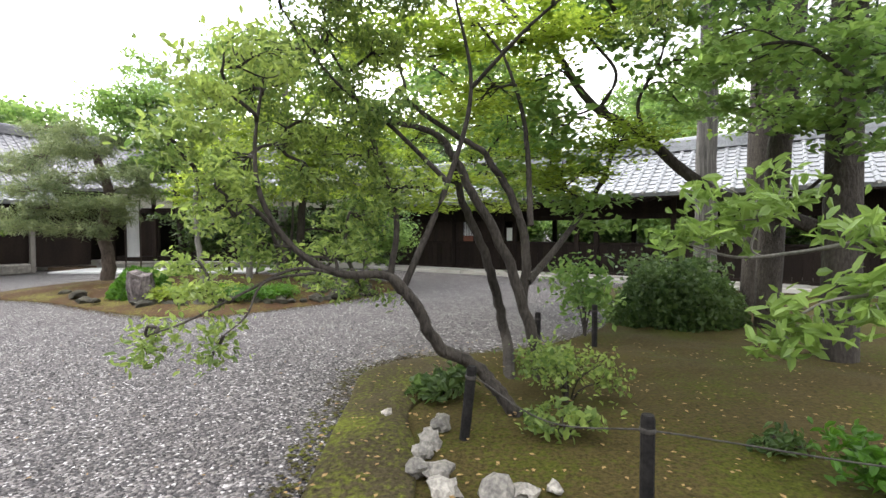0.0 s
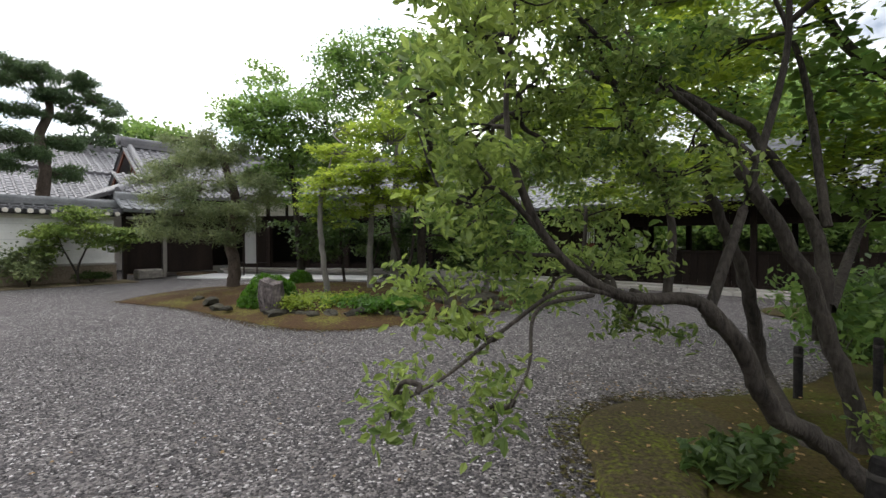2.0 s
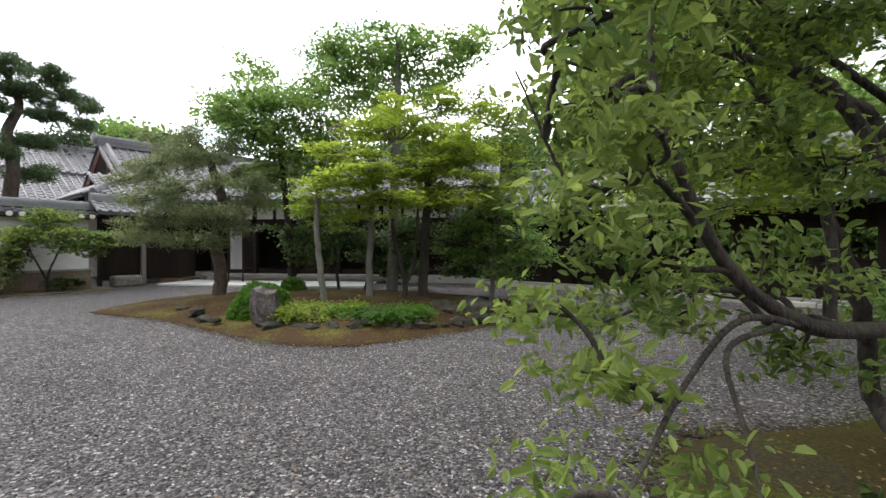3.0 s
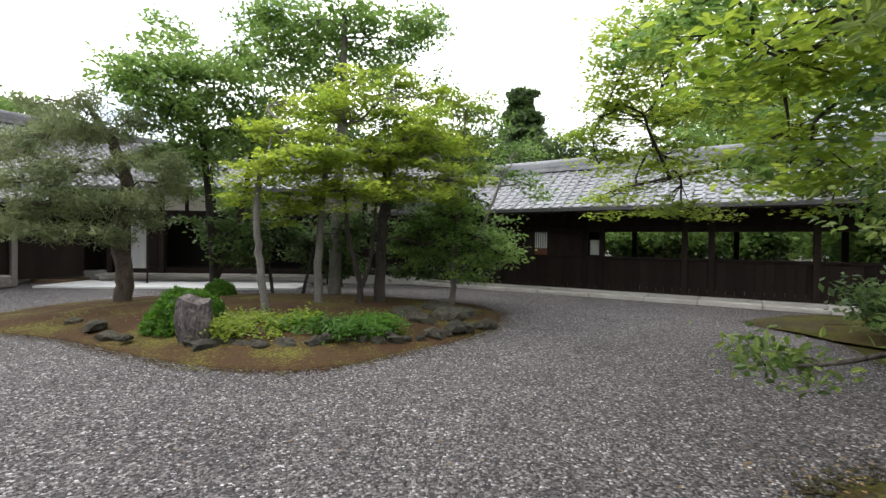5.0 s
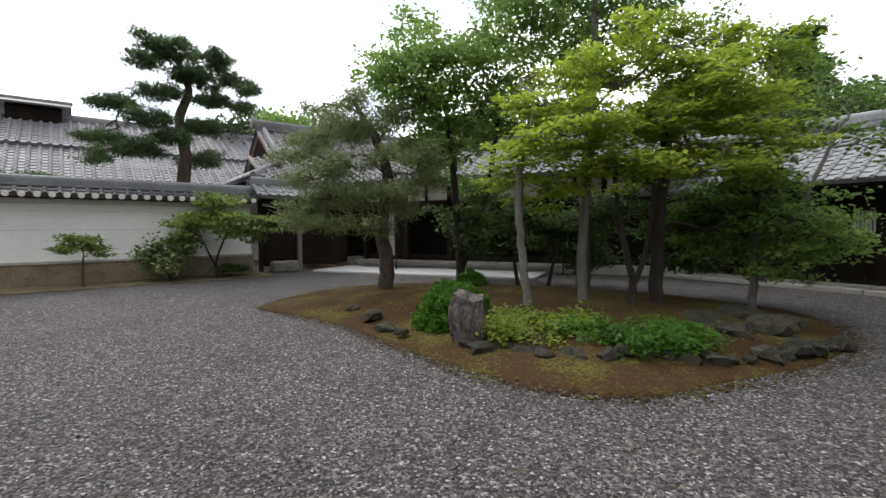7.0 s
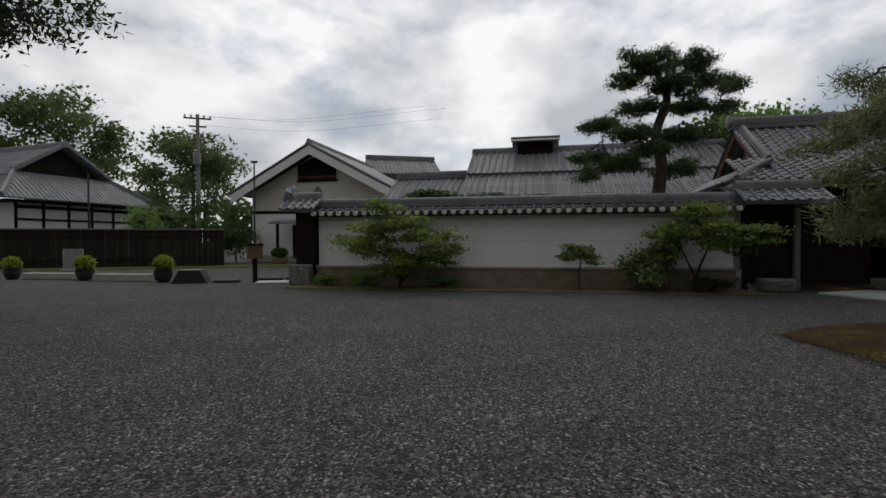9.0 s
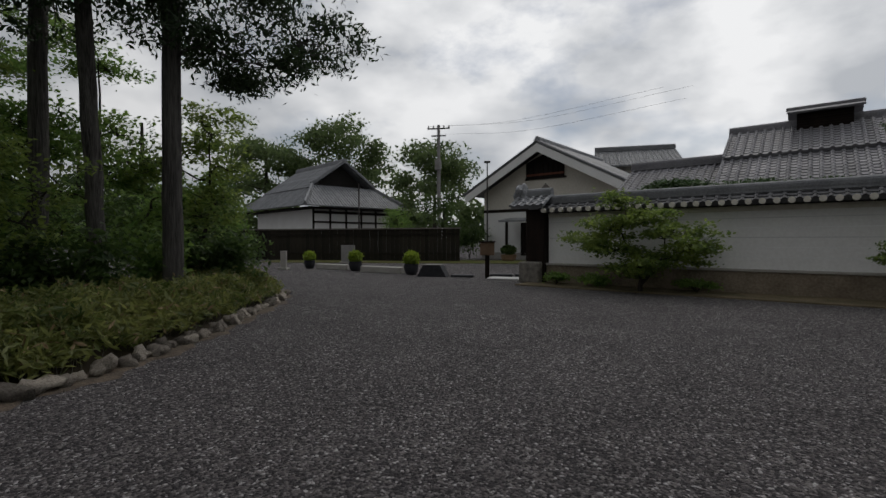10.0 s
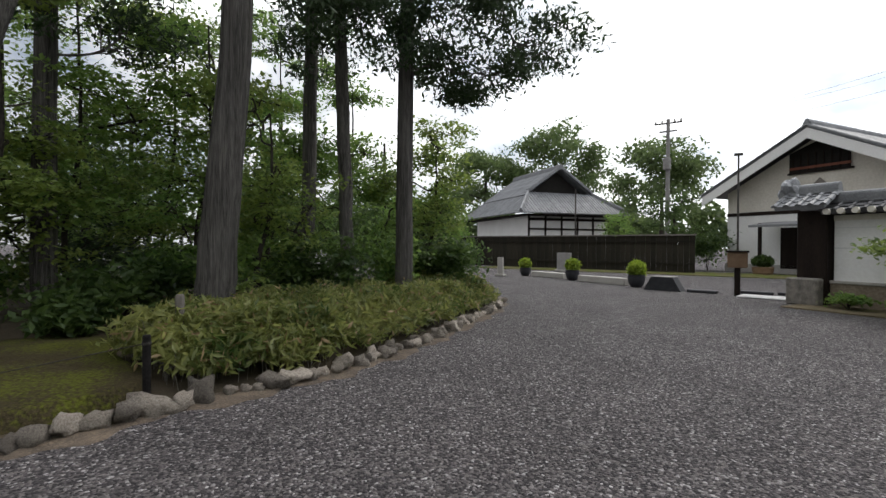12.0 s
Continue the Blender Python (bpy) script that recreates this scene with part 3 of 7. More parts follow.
def corridor():
    root = thing("roofed_corridor", CORRIDOR, "long dark timber corridor with a grey tiled roof and open bays", "corridor")
    x0, x1 = -7.0, 17.0
    posts = [-6.9, -4.6, -2.3, -0.15, 1.95, 2.45, 4.7, 5.35, 7.6, 9.9, 12.2, 14.5, 16.8]
    for x in posts:
        part("post", boxed((x - 0.075, 0.93, 0.0), (x + 0.075, 1.08, 2.62), 0.008), WOOD_DARK, root)
    part("sill_beam", boxed((x0, 0.96, 0.06), (x1, 1.09, 0.22), 0.01), WOOD_DARK, root)
    part("rail", boxed((x0, 0.945, 1.09), (x1, 1.075, 1.17), 0.01), WOOD_DARK, root)
    part("lintel", boxed((x0, 0.95, 1.90), (x1, 1.07, 2.06), 0.01), WOOD_DARK, root)
    part("wall_plate", boxed((x0, 0.92, 2.50), (x1, 1.10, 2.66), 0.01), WOOD_DARK, root)
    part("upper_wall", boxed((x0, 0.985, 2.06), (x1, 1.03, 2.50)), WOOD_DARK, root)
    me = boxed((-0.105, 0, 0.2), (0.105, 0.022, 1.10), 0.004)
    first = part("board", me, WOOD_DARK, root)
    first.location = (x0 + 0.11, 0.99, 0)
    k = 1
    while x0 + 0.11 + k * 0.215 < x1:
        ob = new("board", first.data)
        ob.parent = root
        ob.location = (x0 + 0.11 + k * 0.215, 0.99 + 0.004 * (k % 2), 0)
        k += 1
    # closed stretch at the hall's end with one latticed window
    part("wall_panel", boxed((x0, 0.99, 1.17), (0.28, 1.02, 1.90)), WOOD_DARK, root)
    part("wall_panel", boxed((0.72, 0.99, 1.17), (1.9, 1.02, 1.90)), WOOD_DARK, root)
    win = part("lattice_window", boxed((0.30, 0.985, 1.38), (0.70, 1.0, 1.90)), PAPER, root, "white papered window with dark bars")
    for q in range(5):
        part("bar", boxed((0.34 + q * 0.075, 0.965, 1.38), (0.355 + q * 0.075, 0.985, 1.90)), WOOD_DARK, win)
    part("window_panel", boxed((0.29, 0.97, 1.17), (0.71, 0.995, 1.37)), WOOD_RED, root)
    part("notice", boxed((2.06, 1.12, 1.2), (2.36, 1.135, 1.66), 0.004), PAPER, root, "pale paper notice in the opening")
    # the far side
    part("back_rail", boxed((x0, 3.6, 1.0), (x1, 3.7, 1.1)), WOOD_DARK, root)
    part("back_wall", boxed((x0, 3.62, 0.1), (x1, 3.68, 1.0)), WOOD_DARK, root)
    part("back_plate", boxed((x0, 3.55, 2.2), (x1, 3.75, 2.66)), WOOD_DARK, root)
    part("back_panel", boxed((x0, 3.6, 1.1), (1.7, 3.66, 2.2)), WOOD_DARK, root)
    for x in (-4.6, -2.3, 0.0, 2.9, 5.9, 8.5, 11.0, 14.0, 16.8):
        part("post", boxed((x - 0.075, 3.57, 0.0), (x + 0.075, 3.72, 2.62)), WOOD_DARK, root)
    part("floor", boxed((x0, 0.9, -0.01), (x1, 3.8, 0.12)), KERB, root)
    part("ceiling", boxed((x0, 0.6, 2.60), (x1, 4.1, 2.64)), WOOD_DARK, root)
    # rafters, roof
    raf = boxed((-0.035, -0.22, 2.36), (0.035, 1.1, 2.46))
    bmesh.ops.rotate(raf, verts=raf.verts, cent=(0, 0.9, 2.6), matrix=Matrix.Rotation(0.10, 3, "X"))
    r0 = part("rafter", raf, WOOD_DARK, root)
    r0.location = (x0 + 0.2, 0, 0.1)
    k = 1
    while x0 + 0.2 + 0.42 * k < x1:
        ob = new("rafter", r0.data)
        ob.parent = root
        ob.location = (x0 + 0.2 + 0.42 * k, 0, 0.1)
        k += 1
    part("eave_board", boxed((x0 - 0.1, -0.28, 2.44), (x1, -0.2, 2.53)), WOOD_DARK, root)
    dot = bmesh.new()
    bmesh.ops.create_cone(dot, segments=10, radius1=0.042, radius2=0.042, depth=0.05, cap_ends=True)
    bmesh.ops.rotate(dot, verts=dot.verts, cent=(0, 0, 0), matrix=Matrix.Rotation(math.pi / 2, 3, "X"))
    end = part("tile_end", dot, CONCRETE, root, "pale round tile end")
    count = int((x1 - x0 + 0.2) / 0.30)
    for k in range(count + 1):
        ob = end if k == 0 else new("tile_end", end.data)
        ob.parent = root
        ob.location = (x0 - 0.2 + k * (x1 - x0 + 0.2) / count, -0.365, 2.585)
    roof_slope(root, (x0 - 0.2, 2.4, 4.06), (x1, 2.4, 4.06), (0, -2.75, -1.5), TILE, 0.30, 0.07)
    roof_slope(root, (x0 - 0.2, 2.4, 4.06), (x1, 2.4, 4.06), (0, 2.75, -1.5), TILE, 0.60, 0.07)
    ridge_bar(root, (x0 - 0.3, 2.4, 4.05), (x1, 2.4, 4.05), TILE, 0.17, 0.42)
    # kerb stones and gutter step in front
    kerb = thing("stone_kerb", CORRIDOR, "pale granite kerb along the corridor", "kerb", kind="structure")
    x = x0
    while x < 10.5:
        w = random.uniform(0.9, 1.7)
        part("kerb_stone", boxed((x, -0.02 + random.uniform(-0.015, 0.015), -0.05), (x + w - 0.02, 0.24, 0.10 + random.uniform(-0.012, 0.012)), 0.015), KERB, kerb)
        part("step_stone", boxed((x, 0.55, -0.05), (x + w - 0.02, 0.95, 0.14), 0.015), KERB, kerb)
        x += w
    part("gutter", boxed((x0, 0.26, -0.05), (10.5, 0.54, 0.025)), SOIL, kerb)


corridor()

# ---- white garden wall ----
WALL = frame_at((-22.4, 4.3), (0.468, 0.884))


def garden_wall():
    """Local x along the wall, -y towards the forecourt."""
    root = thing("wall_garden", WALL, "long white plastered wall with a tiled coping on a stone footing", "wall", kind="structure")
    ln = 13.3
    part("plaster", boxed((0, -0.02, 0.66), (ln, 0.36, 2.40), 0.01), PLASTER, root)
    for z in (0.98, 1.24, 1.50, 1.76, 2.02):
        part("plaster_line", boxed((0.02, -0.026, z), (ln - 0.02, -0.019, z + 0.028)), PAPER, root, "fine white line across the plaster")
    part("plaster_band", boxed((0, -0.06, 2.22), (ln, 0.40, 2.36), 0.01), PLASTER_OLD, root)
    part("footing", boxed((-0.05, -0.10, 0.0), (ln + 0.05, 0.44, 0.66), 0.02), FOOTING, root, "brown weathered stone footing")
    part("footing_cap", boxed((-0.05, -0.13, 0.60), (ln + 0.05, 0.47, 0.675), 0.01), KERB, root)
    # dark strip painting the shadow line below the tile ends
    part("eave_beam", boxed((0, -0.30, 2.362), (ln, 0.64, 2.45)), WOOD_DARK, root)
    roof_slope(root, (-0.15, 0.17, 2.74), (ln + 0.15, 0.17, 2.74), (0, -0.56, -0.28), COPING, 0.30, 0.06, tile=0.3)
    roof_slope(root, (-0.15, 0.17, 2.74), (ln + 0.15, 0.17, 2.74), (0, 0.56, -0.28), COPING, 0.30, 0.06, tile=0.3)
    end = bmesh.new()
    bmesh.ops.create_cone(end, segments=10, radius1=0.078, radius2=0.078, depth=0.22, cap_ends=True)
    bmesh.ops.rotate(end, verts=end.verts, cent=(0, 0, 0), matrix=Matrix.Rotation(math.pi / 2, 3, "X"))
    first = part("tile_end", end, PLASTER_OLD, root, "pale round tile end")
    k = 0
    while 0.0 + k * 0.30 < ln:
        ob = first if k == 0 else new("tile_end", first.data)
        ob.parent = root
        ob.location = (-0.15 + (k + 0.5) * 0.302, -0.36, 2.445)
        k += 1
    ridge_bar(root, (-0.25, 0.17, 2.70), (ln + 0.25, 0.17, 2.70), TILE, 0.15, 0.25)


garden_wall()


# ---- main hall and entrance wing ----
HALL = frame_at((-19.14, 20.0, -0.35), (0.53, 0.848))


def gable_panel(parent, name, x, half, z0, z1, mat, thick=0.08):
    """An upright triangle across the building at x."""
    bm = prism(bmesh.new(), [(-half, z0), (half, z0), (0, z1)], thick)
    bmesh.ops.transform(bm, matrix=Matrix.Translation((x, 0, 0)) @ Matrix.Rotation(-math.pi / 2, 4, "Z"), verts=bm.verts)
    bmesh.ops.recalc_face_normals(bm, faces=bm.faces)
    return part(name, bm, mat, parent)


def barge_board(parent, x, half, z0, z1, mat, w=0.26, name="barge_board"):
    for s in (-1, 1):
        bm = prism(bmesh.new(), [(0, z1), (s * half, z0), (s * half, z0 - w), (0, z1 - w)], 0.07)
        bmesh.ops.transform(bm, matrix=Matrix.Translation((x, 0, 0)) @ Matrix.Rotation(-math.pi / 2, 4, "Z"), verts=bm.verts)
        bmesh.ops.recalc_face_normals(bm, faces=bm.faces)
        part(name, bm, mat, parent)


def hall():
    """Local x along the ridge away from the gable, -y towards the forecourt."""
    root = thing("temple_hall", HALL, "old temple hall with grey tiled gable roof and red-brown gable boards", "hall")
    part("wall", boxed((0.8, -2.6, 0.3), (13.5, 3.0, 3.6)), WOOD_DARK, root)
    part("plinth", boxed((0.2, -3.3, 0.3), (13.8, 3.4, 0.67), 0.02), KERB, root)
    roof_slope(root, (-0.3, 0, 6.15), (14, 0, 6.15), (0, -2.4, -1.65), TILE_OLD, 0.33, 0.09)
    roof_slope(root, (-0.3, 0, 6.15), (14, 0, 6.15), (0, 2.4, -1.65), TILE_OLD, 0.5, 0.09)
    roof_slope(root, (-1.2, -2.2, 4.62), (14, -2.2, 4.62), (0, -2.0, -0.95), TILE_OLD, 0.33, 0.09, name="lower_slope")
    roof_slope(root, (-0.25, -3.2, 4.45), (-0.25, 3.2, 4.45), (-1.4, 0, -0.75), TILE_OLD, 0.33, 0.09, name="skirt_slope")
    ridge_bar(root, (-0.45, 0, 6.12), (14, 0, 6.12), TILE_OLD, 0.2, 0.45)
    ridge_bar(root, (-0.1, -0.15, 6.0), (-0.1, -2.5, 4.45), TILE_OLD, 0.14, 0.26, "verge_ridge")
    ridge_bar(root, (-0.1, -2.4, 4.4), (-1.5, -4.1, 3.62), TILE_OLD, 0.14, 0.24, "corner_ridge")
    gable_panel(root, "gable", 0.35, 2.2, 4.5, 6.0, PLASTER)
    barge_board(root, -0.28, 2.3, 4.5, 6.1, WOOD_RED)
    for y in (-0.9, 0.0, 0.9):
        part("gable_strut", boxed((0.2, y - 0.06, 4.5), (0.26, y + 0.06, 5.9 - abs(y) * 0.65)), WOOD_RED, root)
    part("gable_beam", boxed((0.19, -1.6, 4.85), (0.25, 1.6, 4.99)), WOOD_RED, root)
    for x in (1.0, 3.2, 5.4, 7.6, 9.8, 12.0):
        part("post", boxed((x - 0.09, -3.1, 0.3), (x + 0.09, -2.92, 3.7), 0.01), WOOD_DARK, root)
    part("eave_beam", boxed((-0.5, -3.95, 3.55), (13.8, -3.8, 3.68)), WOOD_DARK, root)
    bm = bmesh.new()
    bmesh.ops.create_icosphere(bm, subdivisions=2, radius=0.2)
    bmesh.ops.scale(bm, vec=(0.5, 1.1, 1.4), verts=bm.verts)
    ob = part("ridge_end_tile", bm, TILE_OLD, root)
    ob.location = (-0.5, 0, 6.45)


hall()


def entrance_wing():
    root = thing("entrance_wing", (-14.2, 20.6, 0), "dark timber entrance wing with deep eaves behind the pines", "hall")
    part("plinth", boxed((0, -1.0, 0), (11.5, 4.0, 0.3), 0.02), KERB, root)
    # the gloom under the deep eaves is painted on this wall
    part("back_wall", boxed((0, 1.2, 0.3), (11.5, 1.3, 3.2)), SHADE_BLACK, root)
    part("floor", boxed((0, -0.6, 0.3), (11.5, 1.2, 0.5)), WOOD_DARK, root)
    for x in (0.1, 1.9, 3.7, 5.5, 7.3, 9.1, 10.9):
        part("post", boxed((x, -0.75, 0.3), (x + 0.17, -0.58, 3.2), 0.01), WOOD_DARK, root)
    for x, w in ((0.3, 1.5), (3.9, 1.5), (9.3, 1.5)):
        part("screen", boxed((x, -0.05, 0.5), (x + w, 0.0, 2.3)), WOOD_DARK, root)
    part("head_beam", boxed((0, -0.75, 2.35), (11.5, -0.6, 2.55)), WOOD_DARK, root)
    part("upper_panel", boxed((0, -0.7, 2.55), (11.5, -0.65, 3.15)), PLASTER_OLD, root)
    for x in (0.9, 1.9, 2.8, 3.7, 4.6, 5.5, 6.4, 7.3, 8.2, 9.1, 10.0):
        part("strut", boxed((x, -0.74, 2.55), (x + 0.12, -0.70, 3.15)), WOOD_DARK, root)
    part("step_board", boxed((0.2, -1.5, 0.22), (8.0, -1.1, 0.30), 0.01), WOOD_GREY, root)
    roof_slope(root, (-0.5, 1.8, 5.0), (12, 1.8, 5.0), (0, -3.6, -1.75), TILE_OLD, 0.33, 0.085)
    roof_slope(root, (-0.5, 1.8, 5.0), (12, 1.8, 5.0), (0, 3.0, -1.5), TILE_OLD, 0.6, 0.085)
    ridge_bar(root, (-0.5, 1.8, 4.98), (12, 1.8, 4.98), TILE_OLD, 0.18, 0.4)


entrance_wing()
tagged(mesh_object("paved_terrace", boxed((-14.6, 17.3, -0.02), (-6.8, 19.5, 0.06), 0.01), PAVING), "pale paved strip in front of the entrance hall", "paving", kind="structure")
tagged(mesh_object("terrace_step", boxed((-18.4, 18.9, -0.02), (-14.7, 19.9, 0.12), 0.015), SIGN), "low brown boarded step before the hall", "step", kind="structure")


def hanging(name, x, y, w, z0, z1, turn, label):
    root = thing(name, pose(x, y, 0, 0, 0, turn), label, "curtain")
    bm = bmesh.new()
    n = 8
    top = [bm.verts.new((w * k / n, 0.02 * math.sin(k * 1.7), z1)) for k in range(n + 1)]
    low = [bm.verts.new((w * k / n, 0.035 * math.sin(k * 1.7 + 0.5), z0)) for k in range(n + 1)]
    for k in range(n):
        bm.faces.new((low[k], low[k + 1], top[k + 1], top[k]))
    bmesh.ops.solidify(bm, geom=bm.faces[:], thickness=0.012)
    part("cloth", bm, PAPER, root, smooth=True)
    part("rod", boxed((-0.08, -0.02, z1 - 0.01), (w + 0.08, 0.02, z1 + 0.04)), WOOD_DARK, root)
    for x in (-0.07, w + 0.03):
        part("pole", boxed((x, -0.02, 0.0), (x + 0.04, 0.02, z1 + 0.06)), WOOD_DARK, root)


hanging("hanging_cloth", -12.45, 18.5, 0.46, 0.55, 2.75, 5, "tall white cloth hanging beside the entrance")
hanging("hanging_cloth", -6.15, 19.2, 0.4, 0.75, 2.0, 0, "short white cloth hanging in the entrance")


def small_gate():
    root = thing("garden_gate", frame_at((-16.1, 16.4), (0.468, 0.884)), "dark gate at the end of the white wall", "gate")
    part("panel", boxed((0.1, 0.1, 0.2), (1.35, 0.18, 2.3)), WOOD_DARK, root)
    part("post", boxed((1.35, -0.05, 0.0), (1.5, 0.1, 2.55), 0.01), WOOD_GREY, root, "pale weathered post")
    part("post", boxed((0.0, 0.05, 0.0), (0.12, 0.2, 2.5), 0.01), WOOD_DARK, root)
    part("base_stone", boxed((0.3, -0.5, 0.0), (1.2, 0.0, 0.38), 0.05), STONE, root)
    part("beam", boxed((-0.1, -0.02, 2.4), (1.9, 0.14, 2.56)), WOOD_DARK, root)
    roof_slope(root, (-0.2, 0.05, 3.05), (2.0, 0.05, 3.05), (0, -0.75, -0.42), TILE, 0.28, 0.075)
    roof_slope(root, (-0.2, 0.05, 3.05), (2.0, 0.05, 3.05), (0, 0.75, -0.42), TILE, 0.28, 0.075)
    ridge_bar(root, (-0.25, 0.05, 3.03), (2.05, 0.05, 3.03), TILE, 0.13, 0.26)
    part("side_panel", boxed((1.5, 0.1, 0.2), (3.4, 0.18, 2.0)), WOOD_DARK, root)


small_gate()


def service_gate():
    """The dark end gate where the white wall meets the yard."""
    root = thing("yard_gate", WALL, "dark timber gate post with a tiled cap at the wall's end", "gate")
    part("pier", boxed((-0.75, -0.25, 0.0), (-0.06, 0.6, 2.5), 0.02), WOOD_DARK, root)
    part("base_stone", boxed((-0.85, -0.6, 0.0), (-0.1, -0.27, 0.72), 0.04), STONE, root)
    roof_slope(root, (-1.15, 0.17, 3.0), (0.0, 0.17, 3.0), (0, -0.75, -0.4), TILE, 0.28, 0.08)
    roof_slope(root, (-1.15, 0.17, 3.0), (0.0, 0.17, 3.0), (0, 0.75, -0.4), TILE, 0.28, 0.08)
    ridge_bar(root, (-1.2, 0.17, 2.98), (0.05, 0.17, 2.98), TILE, 0.13, 0.25)
    bm = stone_mesh(4, 0.24, 0.30, 0.34, 0.45, 3)
    ob = part("ridge_end_tile", bm, TILE, root, "carved ridge-end tile")
    ob.location = (-1.15, 0.17, 3.12)


service_gate()


# ---- storehouse and the buildings behind the wall ----
def storehouse():
    """Gable towards the forecourt; local x runs back from the gable wall."""
    root = thing("storehouse", pose(-39.7, 5.12, 0, 0, 0, 149.4), "tall white plastered storehouse with a broad gable and tiled roof", "storehouse")
    hw, e, a = 5.2, 5.02, 7.77
    bm = prism(bmesh.new(), [(-hw, 0), (hw, 0), (hw, e), (0, a), (-hw, e)], 15.0)
    bmesh.ops.transform(bm, matrix=Matrix.Rotation(-math.pi / 2, 4, "Z"), verts=bm.verts)
    bmesh.ops.recalc_face_normals(bm, faces=bm.faces)
    part("wall", bm, PLASTER_OLD, root)
    for s in (-1, 1):
        roof_slope(root, (-1.2, 0, a + 0.42), (15.4, 0, a + 0.42), (0, s * 6.25, -3.3), TILE, 0.42, 0.1, tile=0.5)
    ridge_bar(root, (-1.25, 0, a + 0.40), (15.4, 0, a + 0.40), TILE, 0.2, 0.3)
    barge_board(root, -1.22, 6.15, a - 2.97, a + 0.28, PLASTER, 0.58)
    bm = prism(bmesh.new(), [(-1.5, 5.8), (1.45, 5.8), (1.45, 6.95), (0.0, 7.5), (-1.5, 6.95)], 0.06)
    bmesh.ops.transform(bm, matrix=Matrix.Translation((-0.06, 0, 0)) @ Matrix.Rotation(-math.pi / 2, 4, "Z"), verts=bm.verts)
    bmesh.ops.recalc_face_normals(bm, faces=bm.faces)
    # no hole is cut: a flat panel carries the opening's shade as colour
    win = part("gable_window", bm, SHADE_BLACK, root, "near-black panel painted as the shade of an opening high in the gable")
    for k in range(8):
        part("bar", boxed((-0.12, -1.42 + k * 0.38, 5.85), (-0.065, -1.36 + k * 0.38, 6.85)), WOOD_DARK, win)
    part("rail", boxed((-0.13, -1.5, 5.98), (-0.07, 1.45, 6.12)), WOOD_RED, win)
    part("lintel", boxed((-0.14, -1.6, 5.72), (0.0, 1.55, 5.82)), WOOD_DARK, root)
    part("band", boxed((-0.08, -hw, 3.5), (0.0, hw, 3.72)), WOOD_DARK, root)
    part("lower_plaster", boxed((-0.05, -hw + 0.02, 0.5), (-0.004, hw - 0.02, 3.5)), PLASTER, root)
    bm = bmesh.new()
    bmesh.ops.create_cone(bm, segments=4, radius1=0.36, radius2=0.36, depth=0.06, cap_ends=True)
    bmesh.ops.transform(bm, matrix=Matrix.Translation((-0.03, -0.05, 5.06)) @ Matrix.Rotation(math.pi / 2, 4, "Y"), verts=bm.verts)
    part("crest", bm, WOOD_GREY, root, "plain grey diamond-shaped crest")
    part("footing", boxed((-0.12, -hw - 0.1, 0), (15, hw + 0.1, 0.5)), KERB, root)
    # porch
    porch = part("porch_roof", boxed((-1.6, -0.1, 2.95), (0.0, 2.6, 3.08)), TILE, root)
    porch.rotation_euler = (0, math.radians(-8), 0)
    for y in (0.0, 2.3):
        part("porch_post", boxed((-1.35, y, 0.0), (-1.2, y + 0.15, 2.95)), WOOD_DARK, root)
    part("door", boxed((-0.12, 0.4, 0.3), (-0.06, 1.9, 2.7)), WOOD_DARK, root, "dark wooden storehouse door")


storehouse()


def back_block(name, at, d, ln, depth, eave, top, label, mat=TILE, vent=False, left_skirt=False):
    """A plain building with a tiled gable roof; local x along the ridge."""
    root = thing(name, frame_at(at, d), label, "building")
    part("wall", boxed((0.6, -depth + 0.9, 0), (ln - 0.6, depth - 0.9, eave + 0.3)), PLASTER_OLD, root)
    for s in (-1, 1):
        roof_slope(root, (0, 0, top), (ln, 0, top), (0, s * depth, eave - top), mat, 0.33, 0.085)
    ridge_bar(root, (-0.1, 0, top - 0.02), (ln + 0.1, 0, top - 0.02), mat, 0.2, 0.4)
    gable_panel(root, "gable", 0.5, depth - 0.8, eave + 0.3, top - 0.25, PLASTER)
    gable_panel(root, "gable", ln - 0.5, depth - 0.8, eave + 0.3, top - 0.25, PLASTER)
    barge_board(root, -0.02, depth - 0.1, eave - 0.05, top - 0.03, WOOD_GREY)
    if vent:
        # the upper roof overlaps a lower one
        roof_slope(root, (0, 0, top + 0.16), (ln, 0, top + 0.16), (0, -depth * 0.52, (eave - top) * 0.52), mat, 0.33, 0.085, name="upper_slope")
        v = part("smoke_vent", boxed((2.5, -0.55, top - 0.3), (4.4, 0.55, top + 0.55)), WOOD_DARK, root, "dark louvred smoke vent on the ridge")
        for s in (-1, 1):
            part("vent_roof", boxed((2.15, min(0, s * 0.95), -0.03), (4.75, max(0, s * 0.95), 0.04)), mat, v).matrix_local = pose(0, 0, top + 0.83, -s * 17, 0, 0)
        part("vent_ridge", boxed((2.1, -0.1, top + 0.82), (4.8, 0.1, top + 0.98), 0.03), mat, v)
        for k in range(5):
            part("louvre", boxed((2.52, -0.6, top + 0.0 + k * 0.11), (4.38, -0.55, top + 0.05 + k * 0.11)), WOOD_DARK, v)
    return root


back_block("kitchen_hall", (-30.64, 13.44), (0.486, 0.874), 13.0, 5.2, 3.4, 6.4, "large kitchen hall with a smoke vent on its tiled roof", TILE_OLD, vent=True)
lean = back_block("low_wing", (-31.6, 9.2), (0.486, 0.874), 5.0, 3.6, 3.2, 5.0, "low tiled wing beside the kitchen hall", TILE_OLD)
